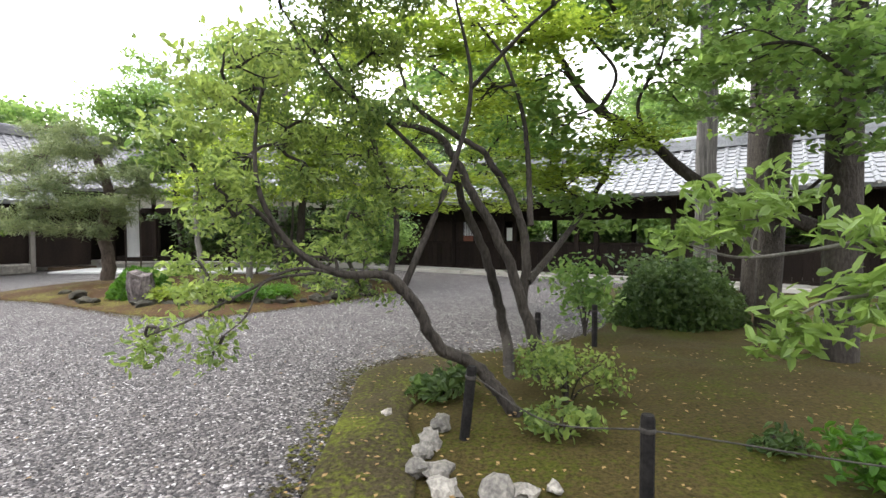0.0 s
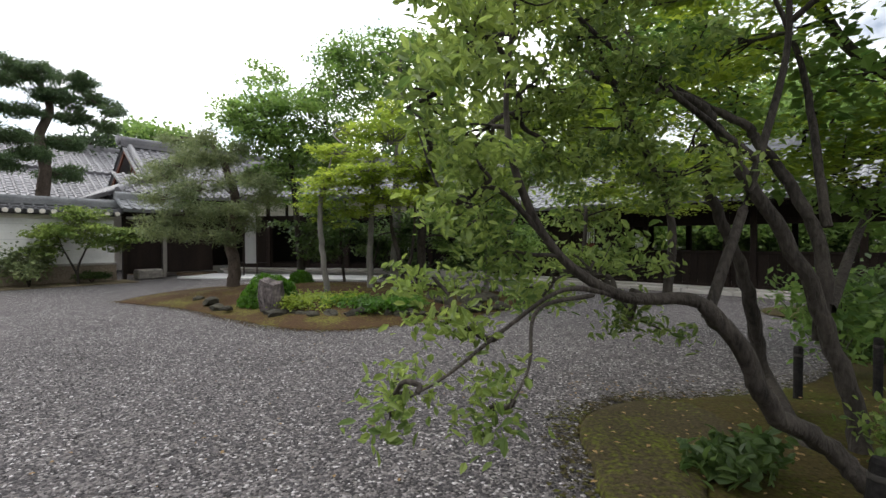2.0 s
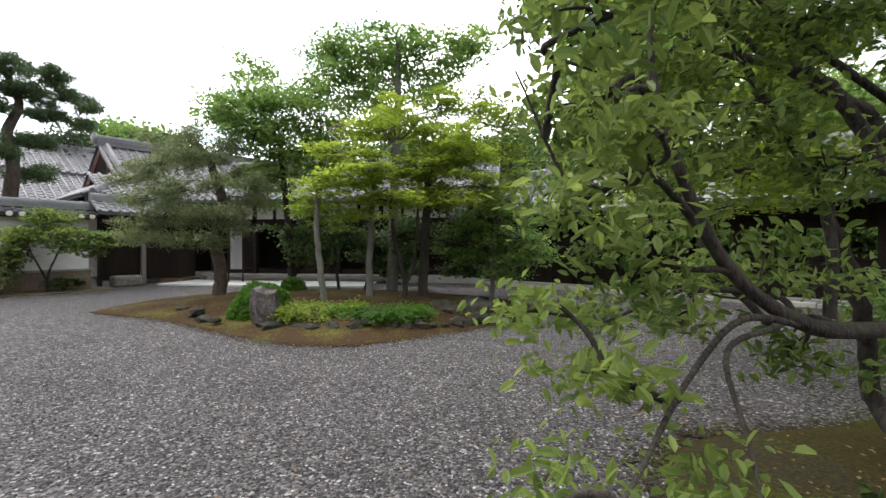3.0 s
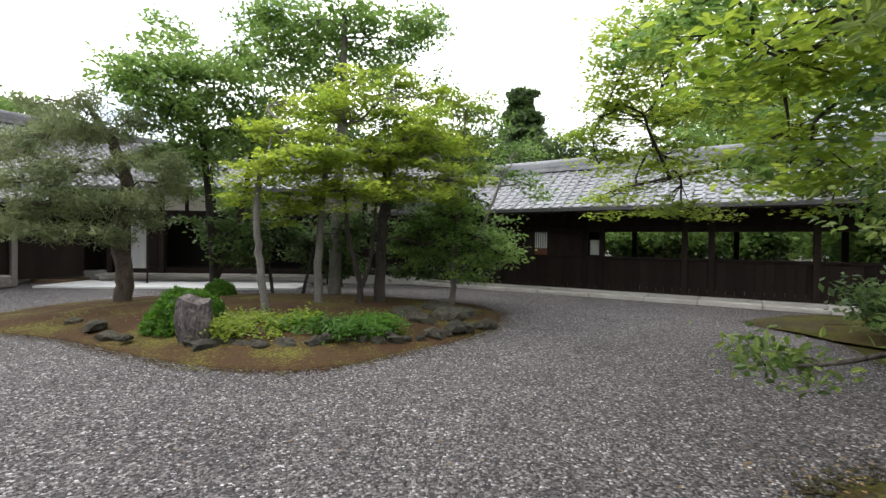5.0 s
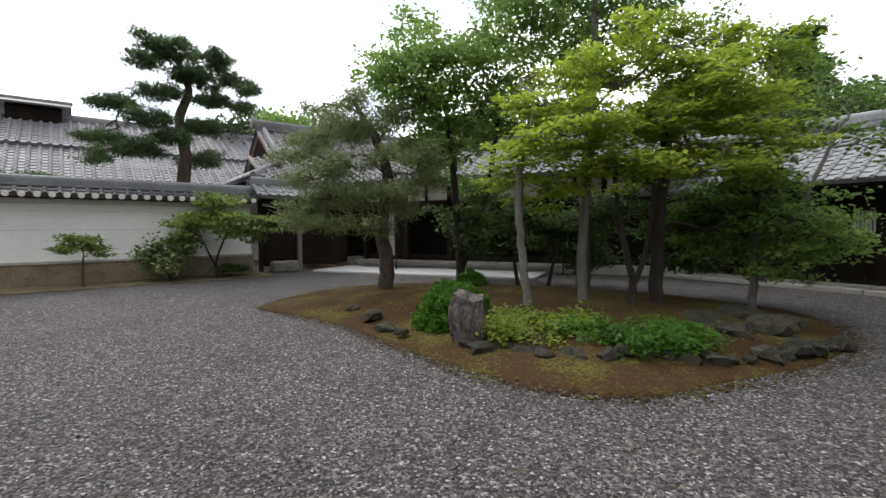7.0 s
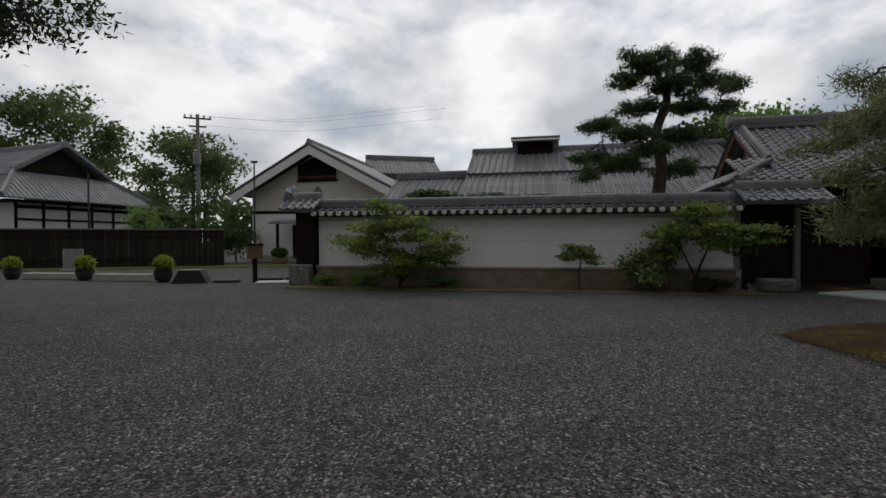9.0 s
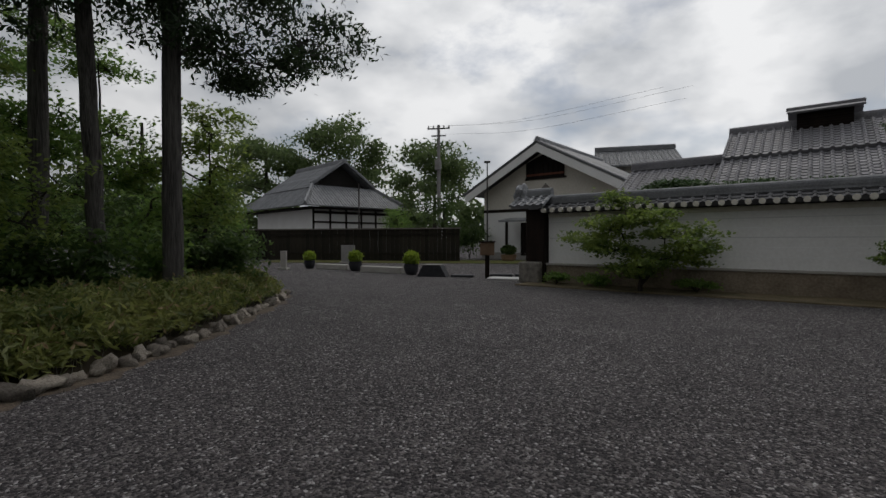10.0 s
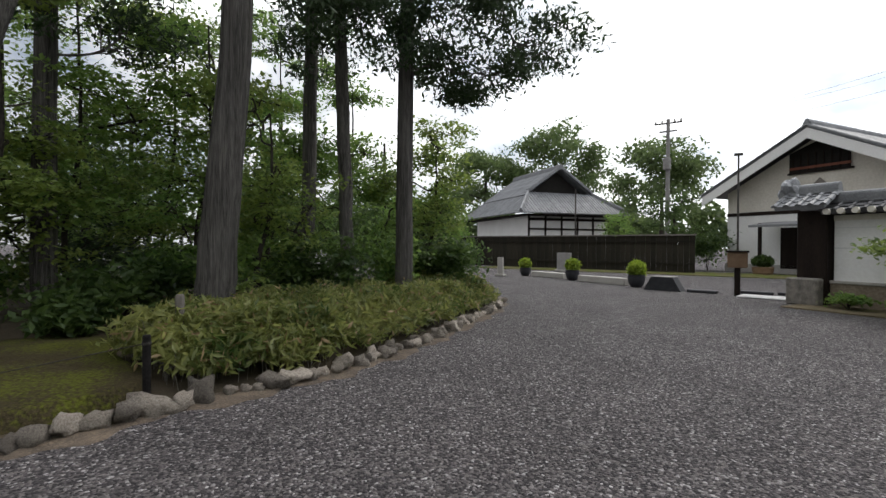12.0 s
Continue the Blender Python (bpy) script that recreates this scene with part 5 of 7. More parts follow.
tree("island_pine", (-9.2, 12.85, 0.15), [([(-9.2, 12.85, 0.0), (-9.1, 12.8, 0.8), (-9.25, 12.85, 1.6), (-9.05, 12.8, 2.6), (-9.3, 12.8, 3.4), (-9.6, 12.9, 3.8), (-9.9, 12.85, 4.3)], 0.18, 0.04)],
     [((-9.94, 12.23, 3.79), (0.66, 0.60, 0.15)), ((-10.14, 11.82, 3.31), (0.63, 0.57, 0.15)), ((-9.35, 12.64, 3.62), (0.64, 0.57, 0.16)), ((-8.84, 12.72, 3.07), (0.70, 0.63, 0.16)), ((-9.44, 11.97, 2.82), (0.86, 0.78, 0.15)), ((-10.20, 11.64, 2.65), (0.57, 0.51, 0.14)), ((-8.59, 13.10, 2.65), (0.67, 0.60, 0.17)), ((-8.94, 12.19, 2.31), (0.89, 0.80, 0.17)), ((-9.70, 11.65, 2.14), (0.83, 0.75, 0.16)), ((-10.18, 11.39, 1.81), (0.60, 0.54, 0.14)), ((-9.37, 11.89, 1.64), (0.86, 0.77, 0.16)), ((-8.76, 13.00, 1.97), (0.48, 0.43, 0.14)), ((-9.69, 12.41, 4.16), (0.50, 0.45, 0.15)), ((-11.28, 13.16, 4.34), (0.60, 0.54, 0.15)), ((-8.92, 13.08, 3.96), (0.50, 0.45, 0.15)), ((-11.48, 12.50, 3.16), (0.60, 0.54, 0.15)), ((-8.13, 12.53, 2.96), (0.45, 0.41, 0.15)), ((-10.65, 13.20, 3.71), (0.70, 0.63, 0.16))], BARK_PINE, L_GREYPINE, "old grey-green pine with a dark rough trunk", leaf=0.017, spray=0.22, per=95, density=0.55, flat=0.6, up=0.15, longness=9.0, limb_r=0.03, twig=0.014)
tree("sparse_tree", (-2.2, 13.2, 0.2), [([(-2.2, 13.2, 0.0), (-2.15, 13.3, 1.5), (-2.0, 13.6, 3.0), (-1.9, 13.8, 4.6)], 0.07, 0.02), ([(-2.1, 13.2, 0.6), (-1.5, 13.2, 2.0), (-1.0, 13.4, 3.2)], 0.05, 0.02)],
     [((-2.18, 14.76, 5.13), (0.36, 0.33, 0.23)), ((-1.46, 14.70, 4.84), (0.36, 0.33, 0.22)), ((-1.16, 14.66, 4.26), (0.51, 0.46, 0.26)), ((-1.88, 14.74, 3.98), (0.51, 0.46, 0.26)), ((-0.56, 14.05, 3.73), (0.48, 0.43, 0.21)), ((-0.39, 13.50, 2.84), (0.39, 0.35, 0.16)), ((-1.12, 13.95, 3.15), (0.54, 0.49, 0.22)), ((-2.46, 15.08, 5.66), (0.33, 0.29, 0.18))], BARK_PALE, L_MAPLE, "thin sparse tree with pale branches", leaf=0.06, spray=0.28, per=30, density=1.1)
tree("shade_shrub", (-6.6, 14.6, 0.2), [([(-6.6, 14.6, 0.0), (-6.7, 14.6, 0.9), (-6.8, 14.7, 1.8)], 0.05, 0.02), ([(-6.0, 15.0, 0.0), (-5.7, 15.2, 1.5)], 0.05, 0.02)],
     [((-7.30, 14.47, 1.31), (0.70, 0.63, 0.49)), ((-6.84, 15.16, 1.75), (0.66, 0.60, 0.44)), ((-7.97, 14.74, 1.72), (0.57, 0.51, 0.40)), ((-6.15, 15.88, 1.46), (0.63, 0.56, 0.55)), ((-4.93, 16.12, 0.84), (0.64, 0.58, 0.40)), ((-5.34, 16.56, 1.64), (0.74, 0.67, 0.50))] + [((-4.42, 15.05, 1.97), (0.67, 0.60, 0.43)), ((-3.37, 15.02, 1.48), (0.69, 0.62, 0.40)), ((-2.45, 14.91, 1.92), (0.66, 0.59, 0.38)), ((-1.98, 14.62, 1.17), (0.57, 0.51, 0.33)), ((-2.95, 15.18, 0.79), (0.58, 0.52, 0.29)), ((-1.46, 14.50, 1.68), (0.50, 0.45, 0.35)), ((-5.39, 15.80, 1.35), (0.61, 0.55, 0.47)), ((-8.81, 17.09, 1.64), (0.67, 0.60, 0.50)), ((-8.34, 17.24, 2.63), (0.75, 0.68, 0.50)), ((-3.80, 14.84, 2.75), (0.70, 0.63, 0.35)), ((-1.73, 14.77, 2.52), (0.57, 0.51, 0.31))], BARK, L_DEEP, "dark leafy shrub in the island's shade", leaf=0.08, spray=0.32, per=30, density=1.8)

# ---- near trees of the moss garden ----
# the clumps above z 3.3 extend the crown and were added to shade the moss
tree("leaning_tree", (0.55, 3.62, 0.05), [([(0.58, 3.68, 0.05), (0.43, 3.73, 0.25), (0.28, 3.78, 0.41), (-0.03, 3.66, 0.61), (-0.18, 3.61, 0.91), (-0.37, 3.59, 1.14)], 0.056, 0.04)], [((-1.54, 3.88, 2.53), (0.32, 0.29, 0.21)), ((-1.52, 3.68, 2.01), (0.30, 0.27, 0.22)), ((-1.34, 3.95, 2.91), (0.37, 0.33, 0.21)), ((-0.98, 4.17, 3.23), (0.44, 0.40, 0.22)), ((-0.78, 4.11, 2.69), (0.31, 0.28, 0.19)), ((-1.26, 3.98, 2.33), (0.33, 0.30, 0.19)), ((-1.07, 3.95, 1.86), (0.30, 0.27, 0.16)), ((-0.84, 3.90, 1.35), (0.32, 0.29, 0.10)), ((-1.50, 3.59, 1.64), (0.25, 0.23, 0.15)), ((-0.51, 4.34, 3.11), (0.36, 0.32, 0.23))] + [((-1.67, 3.30, 1.28), (0.14, 0.13, 0.06)), ((-1.59, 3.13, 1.08), (0.12, 0.11, 0.06)), ((-1.73, 2.83, 0.87), (0.09, 0.08, 0.11)), ((-1.37, 2.91, 0.81), (0.08, 0.07, 0.10)), ((-1.15, 3.72, 1.14), (0.14, 0.13, 0.06)), ((-0.65, 3.85, 1.01), (0.19, 0.17, 0.07)), ((-1.38, 3.53, 1.36), (0.15, 0.14, 0.08))] + [((-1.24, 4.81, 0.97), (0.17, 0.16, 0.07))] + [((-1.50, 3.05, 2.35), (0.25, 0.23, 0.16)), ((-1.25, 3.25, 2.65), (0.30, 0.27, 0.18)), ((-0.90, 4.30, 3.70), (0.55, 0.50, 0.28)), ((-1.20, 3.70, 3.50), (0.45, 0.41, 0.23)), ((-0.30, 4.40, 3.75), (0.55, 0.50, 0.28)), ((-0.50, 3.70, 3.70), (0.50, 0.45, 0.25)), ((0.50, 3.30, 3.60), (0.50, 0.45, 0.25)), ((1.60, 3.40, 3.40), (0.50, 0.45, 0.25)), ((-1.58, 2.90, 2.02), (0.22, 0.20, 0.16)), ((-1.42, 3.05, 1.76), (0.24, 0.22, 0.13)), ((-1.10, 4.30, 2.45), (0.35, 0.32, 0.17)), ((-0.75, 4.15, 2.15), (0.33, 0.30, 0.17)), ((-0.50, 3.95, 2.45), (0.33, 0.30, 0.17)), ((-0.35, 3.95, 1.85), (0.30, 0.27, 0.15)), ((-0.80, 4.60, 1.65), (0.30, 0.27, 0.15))], BARK, L_NEAR, "leaning tree with a crooked trunk and hanging leafy sprays", leaf=0.0225, spray=0.12, per=34, density=0.8, flat=0.5, up=0.45, ragged=2, longness=2.3, oval=True,
     limbs=[([(-0.18, 3.61, 0.91), (-0.39, 3.59, 1.15), (-0.76, 3.53, 1.18), (-1.06, 3.45, 1.37), (-1.25, 3.38, 1.69), (-1.33, 3.45, 2.09), (-1.29, 3.56, 2.69)], 0.037, 0.009), ([(-1.06, 3.45, 1.37), (-1.37, 3.33, 1.70), (-1.60, 3.32, 1.64), (-1.80, 3.42, 2.09)], 0.017, 0.003), ([(-0.76, 3.53, 1.18), (-1.05, 3.41, 1.22), (-1.31, 3.16, 1.08), (-1.52, 2.86, 0.95), (-1.63, 2.69, 0.91)], 0.014, 0.004), ([(-0.91, 3.47, 1.19), (-1.18, 3.22, 1.15), (-1.22, 3.00, 0.96), (-1.29, 2.78, 0.86)], 0.012, 0.003), ([(-0.3, 3.75, 1.05), (0.05, 4.0, 1.9), (0.25, 4.1, 2.7), (0.1, 4.05, 3.5)], 0.03, 0.01), ([(0.05, 4.0, 1.9), (-0.45, 4.1, 2.4), (-0.9, 4.0, 2.75), (-1.3, 3.95, 3.3)], 0.022, 0.008), ([(0.25, 4.1, 2.7), (0.7, 3.8, 3.1), (1.2, 3.6, 3.45)], 0.02, 0.007), ([(-0.43, 3.98, 1.11), (-0.39, 4.08, 1.63), (-0.61, 4.26, 2.29), (-0.82, 4.32, 2.80), (-1.12, 4.36, 3.31)], 0.028, 0.008)], limb_r=0.022, twig=0.007)
tree("garden_maple", (0.9, 4.6, 0.05), [([(0.94, 4.56, -0.04), (0.92, 4.60, 0.28), (0.80, 4.63, 0.72), (0.62, 4.65, 1.27), (0.29, 4.69, 1.88), (0.10, 4.69, 2.24), (-0.09, 4.69, 2.45), (-0.76, 4.56, 2.61)], 0.065, 0.022), ([(0.67, 4.61, 0.00), (0.71, 5.31, 0.34), (0.58, 5.25, 0.87), (0.42, 5.19, 1.37), (0.20, 5.13, 1.86), (0.14, 5.06, 2.21)], 0.065, 0.03), ([(0.81, 4.78, 0.75), (0.85, 4.84, 1.38), (0.70, 5.02, 1.91), (0.52, 5.04, 2.20), (0.40, 5.05, 2.35), (-0.07, 5.06, 2.65), (-0.48, 4.96, 2.94)], 0.05, 0.02), ([(0.91, 4.90, 1.55), (0.91, 5.05, 2.15), (0.86, 5.13, 2.76), (0.65, 5.16, 3.42)], 0.035, 0.014)], [((-0.52, 5.41, 3.64), (0.71, 0.64, 0.26)), ((0.31, 5.51, 3.81), (0.72, 0.65, 0.26)), ((1.16, 5.56, 3.71), (0.66, 0.59, 0.26)), ((-0.99, 5.18, 2.47), (0.55, 0.50, 0.25)), ((-0.26, 5.18, 1.98), (0.61, 0.55, 0.21)), ((0.45, 5.67, 3.03), (0.61, 0.55, 0.24)), ((1.46, 5.66, 2.09), (0.60, 0.54, 0.20)), ((2.07, 5.90, 2.61), (0.63, 0.57, 0.28))] + [((0.14, 9.98, 2.29), (0.49, 0.44, 0.19)), ((0.87, 9.86, 2.86), (0.74, 0.67, 0.31)), ((0.57, 10.01, 3.59), (0.67, 0.60, 0.31)), ((0.92, 9.83, 4.33), (0.74, 0.66, 0.37)), ((1.43, 9.54, 4.89), (0.79, 0.71, 0.35)), ((1.34, 8.99, 3.48), (0.77, 0.69, 0.32)), ((1.22, 8.47, 2.48), (0.60, 0.54, 0.25)), ((1.56, 8.21, 3.86), (0.71, 0.64, 0.30)), ((1.41, 7.69, 2.85), (0.64, 0.58, 0.26)), ((1.24, 7.16, 2.11), (0.47, 0.42, 0.19)), ((0.89, 9.39, 2.03), (0.53, 0.48, 0.12)), ((-0.52, 8.71, 3.35), (0.40, 0.36, 0.18)), ((-0.66, 8.92, 2.92), (0.36, 0.32, 0.16)), ((-0.28, 8.71, 3.86), (0.45, 0.41, 0.20)), ((-0.47, 9.10, 2.62), (0.34, 0.31, 0.15)), ((-0.23, 8.51, 4.21), (0.45, 0.41, 0.20))], BARK, L_BRIGHT, "many-stemmed garden maple with layered sprays of fine leaves", leaf=0.045, spray=0.25, per=52, density=1.5, flat=0.16, up=0.7,
     limbs=[([(0.86, 4.77, 0.98), (1.39, 5.40, 1.43), (1.97, 5.99, 2.06), (2.39, 6.38, 2.85)], 0.04, 0.02)], limb_r=0.036, twig=0.010)
# the last list of clumps is overhead canopy added for shading the moss
tree("old_camellia", (4.6, 6.4, 0.05), [([(4.75, 6.9, 0.0), (4.72, 6.8, 1.6), (4.75, 6.6, 3.4), (4.9, 6.5, 6.5)], 0.17, 0.12)], [((2.65, 6.15, 4.01), (0.66, 0.59, 0.29)), ((1.92, 6.11, 4.21), (0.58, 0.52, 0.25)), ((3.32, 6.04, 3.62), (0.65, 0.58, 0.29)), ((3.83, 5.97, 3.94), (0.64, 0.57, 0.28)), ((3.22, 6.55, 3.27), (0.62, 0.56, 0.22)), ((4.12, 6.38, 3.14), (0.61, 0.55, 0.27)), ((4.09, 5.16, 3.48), (0.49, 0.44, 0.37)), ((3.86, 4.71, 2.48), (0.39, 0.35, 0.22)), ((3.70, 4.18, 2.70), (0.25, 0.22, 0.25))] + [((-0.10, 7.01, 3.92), (0.54, 0.49, 0.27)), ((0.75, 6.77, 3.88), (0.54, 0.48, 0.25)), ((1.23, 6.03, 3.40), (0.45, 0.41, 0.24)), ((1.39, 5.37, 2.83), (0.32, 0.28, 0.23)), ((0.28, 7.23, 3.16), (0.49, 0.44, 0.21)), ((1.01, 6.68, 2.84), (0.46, 0.42, 0.22)), ((1.42, 5.93, 2.47), (0.39, 0.35, 0.18)), ((0.64, 7.13, 2.31), (0.44, 0.40, 0.17)), ((1.47, 6.47, 2.01), (0.41, 0.37, 0.15)), ((1.69, 5.77, 1.83), (0.30, 0.27, 0.15)), ((-0.27, 7.54, 3.65), (0.37, 0.34, 0.21))] + [((2.20, 4.30, 4.20), (0.70, 0.63, 0.28)), ((3.00, 4.00, 4.00), (0.70, 0.63, 0.28)), ((2.40, 3.40, 3.70), (0.60, 0.54, 0.24)), ((3.20, 5.00, 4.40), (0.80, 0.72, 0.32)), ((2.20, 5.40, 4.50), (0.80, 0.72, 0.32)), ((3.40, 3.20, 3.60), (0.50, 0.45, 0.20)), ((1.20, 6.60, 4.90), (0.80, 0.72, 0.32)), ((2.60, 6.80, 4.90), (0.80, 0.72, 0.32)), ((3.90, 4.20, 3.10), (0.45, 0.41, 0.18)), ((2.90, 4.60, 3.20), (0.50, 0.45, 0.20))], BARK, L_MAPLE, "dark tree with a long crooked limb over the moss", leaf=0.07, spray=0.26, per=32, density=0.8,
     limbs=[([(4.23, 5.43, 1.55), (3.42, 5.75, 1.90), (2.95, 5.90, 2.26), (2.53, 5.99, 2.69), (1.99, 6.08, 3.03), (1.72, 6.17, 3.38), (1.46, 6.13, 3.76), (0.90, 6.24, 4.34), (0.50, 6.29, 4.94)], 0.085, 0.02), ([(1.99, 6.08, 3.03), (2.18, 6.02, 3.47), (1.85, 6.13, 4.01), (1.65, 6.19, 4.67)], 0.03, 0.01), ([(2.53, 5.99, 2.69), (2.50, 6.11, 3.15), (2.78, 6.10, 3.71), (2.87, 6.16, 4.30)], 0.03, 0.01)], limb_r=0.04, twig=0.010)
tree("broad_leaved_tree", (3.6, 3.3, 0.05), [([(3.6, 3.3, 0.0), (3.5, 3.3, 0.9), (3.3, 3.25, 2.2)], 0.06, 0.03)], [((1.99, 3.11, 1.63), (0.35, 0.31, 0.10)), ((1.67, 3.18, 1.45), (0.26, 0.23, 0.11)), ((2.17, 3.11, 1.74), (0.22, 0.20, 0.08)), ((2.30, 2.61, 1.48), (0.14, 0.12, 0.07)), ((2.14, 2.62, 1.05), (0.24, 0.22, 0.08)), ((1.87, 2.71, 0.91), (0.11, 0.10, 0.06)), ((2.17, 2.46, 1.14), (0.14, 0.13, 0.07))], BARK_PALE, L_BROAD, "young tree with large pale green leaves", leaf=0.040, spray=0.12, per=11, density=0.6, flat=0.5, up=0.45, longness=2.7, oval=True,
     limbs=[([(2.38, 2.40, 1.45), (2.27, 2.64, 1.42), (2.10, 2.91, 1.35), (1.86, 3.07, 1.32), (1.61, 3.22, 1.41)], 0.016, 0.006), ([(2.31, 2.32, 1.24), (2.17, 2.46, 1.16), (2.09, 2.67, 1.08), (1.87, 2.71, 0.91)], 0.014, 0.005)], limb_r=0.008, twig=0.005)


def conifer_trunk(name, path, ra, rb, clumps, label, leaf=0.052, density=0.42, mat=None, per=60, bark=None):
    """A straight conifer; a tall one gets an unseen crown above the listed boughs, added to shade the ground."""
    # crown clumps above the view, added to block light from the zenith
    if path[-1][2] < 11.4 and path[-1][2] > 7.5:
        x, y, z = path[-1]
        for q in range(6):
            clumps = clumps + [((x + 1.3 * math.cos(q * 2.4), y + 1.3 * math.sin(q * 2.4), z - 0.8 + 0.55 * q), (1.9 - 0.14 * q, 1.9 - 0.14 * q, 0.7))]
    return tree(name, path[0], [(path, ra, rb)], clumps, bark or BARK_CEDAR, mat or L_CONIFER, label, leaf=leaf, spray=0.34, per=per, density=density, flat=0.5, up=0.25, longness=2.8, limb_r=0.04, twig=0.014, droop=0.8, wobble=0.025, ragged=2)


conifer_trunk("cedar", [(6.3, 11.3, 0.0), (6.3, 11.3, 4.0), (6.35, 11.3, 11.0)], 0.26, 0.16, [((6.3, 11.3, 8.5), (2.0, 2.0, 1.0)), ((6.2, 11.2, 10.2), (1.6, 1.6, 1.0))], "tall grey-barked cedar in front of the corridor")
# BARK_CEDAR suits sunlit trunks; the next two take dark BARK for shade and moss
conifer_trunk("cedar", [(5.9, 8.9, 0.0), (5.95, 8.9, 3.0), (6.1, 8.9, 9.0)], 0.24, 0.17, [((6.4, 8.7, 5.6), (1.5, 1.5, 0.7)), ((6.0, 8.9, 7.5), (2.0, 2.0, 0.9))], "cedar with rough bark, coloured darker for shade, on the moss", bark=BARK)
conifer_trunk("cedar", [(4.35, 5.2, 0.0), (4.4, 5.25, 2.5), (4.6, 5.4, 8.0)], 0.19, 0.14, [((5.4, 5.0, 3.4), (1.0, 1.0, 0.5)), ((4.8, 5.4, 5.8), (1.6, 1.4, 0.8))], "cedar with mossy bark beside the path", bark=BARK)


# ---- low plants, posts and stones of the moss garden ----
def low_shrub(x, y, r, h, label, mat, n=700, leaf=0.06, name="low_shrub"):
    root = thing(name, (x, y, 0.03), label, "shrub")
    w = Wood()
    tips = []
    for k in range(9):
        a, q = random.uniform(0, 6.28), random.uniform(0.3, 1.0)
        e = (r * q * math.cos(a), r * q * math.sin(a), h * random.uniform(0.5, 1.0))
        w.tube(smooth_path([(0, 0, -0.05), (e[0] * 0.3, e[1] * 0.3, e[2] * 0.6), e], 3), 0.012, 0.004, 5)
        tips.append(e)
    tagged(w.make("stem", BARK, root), kind="stuff")
    p = np.array(tips)[np.random.randint(0, len(tips), n)] + np.random.normal(size=(n, 3)) * (r * 0.28, r * 0.28, h * 0.16)
    p[:, 2] = np.maximum(p[:, 2], 0.02)
    v, f = leaf_cloud(p, leaf, 0.5, 1.9, oval=leaf < 0.05)
    raw_object("foliage", v, f, 4, mat, root)


low_shrub(1.05, 3.95, 0.32, 0.46, "fresh green leafy shrub at the foot of the leaning tree", L_NEAR, 1100, 0.026)
low_shrub(0.85, 3.25, 0.22, 0.2, "low green seedlings on the moss", L_NEAR, 260, 0.034)
low_shrub(-0.02, 4.15, 0.24, 0.22, "small dark-leaved plant on the moss", L_DEEP, 380, 0.045)
low_shrub(2.15, 3.1, 0.18, 0.14, "small dark-leaved plant on bare soil", L_DEEP, 160, 0.034)
low_shrub(2.45, 2.6, 0.26, 0.3, "fern-like green plant on the moss", L_BUSH, 320, 0.034)
low_shrub(2.0, 6.6, 0.5, 0.9, "leafy shrub under the garden maple", L_MAPLE, 900, 0.06)
low_shrub(4.6, 9.6, 0.8, 0.8, "dark shrub near the corridor", L_DEEP, 1500, 0.07)


def rope_post(x, y, h, lean, label):
    root = thing("rope_post", pose(x, y, 0, 0, lean, 0), label, "post", "rope fence posts")
    part("stake", lathe(bmesh.new(), [(0.033, -0.1), (0.036, 0.0), (0.036, h - 0.02), (0.03, h)], 12), BLACK_POST, root)
    part("band", lathe(bmesh.new(), [(0.039, h - 0.09), (0.041, h - 0.085), (0.041, h - 0.07), (0.039, h - 0.065)], 12), ROPE, root)


rope_post(0.15, 3.3, 0.56, 6, "short black stake leaning on the moss")
rope_post(1.05, 2.45, 0.55, 0, "short black stake holding a low rope")
rope_post(1.15, 5.7, 0.52, 0, "short black stake under the maple")
rope_post(1.9, 5.9, 0.58, 0, "short black stake beside the maple stems")
rope_post(4.4, 2.2, 0.55, 0, "short black stake at the garden's edge")
rope_post(-8.62, -1.8, 0.66, 0, "short black stake behind the border stones")
rope_post(-5.6, -3.2, 0.60, 0, "short black stake at the mossy corner")


def rope(a, b, sag, label):
    a, b = np.array(a), np.array(b)
    w = Wood()
    w.tube(smooth_path([a, (a + b) / 2 - (0, 0, sag), b], 10), 0.005, 0.005, 6)
    tagged(w.make("low_rope", ROPE, None), label, "rope")


rope((1.05, 2.45, 0.47), (4.4, 2.2, 0.47), 0.18, "thin dark rope strung between black stakes")
rope((1.05, 2.45, 0.47), (0.2, 3.3, 0.5), 0.14, "thin dark rope sagging over the moss")
rope((-8.62, -1.8, 0.58), (-5.6, -3.2, 0.52), 0.16, "thin dark rope along the mossy corner")
for k, (x, y, s) in enumerate(((0.01, 2.60, 0.085), (0.30, 2.60, 0.095), (-0.14, 2.83, 0.07), (-0.02, 2.78, 0.08), (-0.12, 3.06, 0.065), (-0.08, 3.18, 0.075), (0.46, 2.56, 0.06), (-0.01, 3.48, 0.075), (-0.10, 3.34, 0.045), (-0.02, 3.62, 0.04), (-0.42, 3.68, 0.05), (0.62, 2.62, 0.04))):
    ob = mesh_object("garden_stone", stone_mesh(k + 40, s * 1.1, s, s * 0.8, 0.42), STONE)
    ob.matrix_world = pose(x, y, 0.06 + s * 0.3, 0, 0, 61 * k)
    tagged(ob, "small rounded stone at the moss edge", "stone", "garden stones")

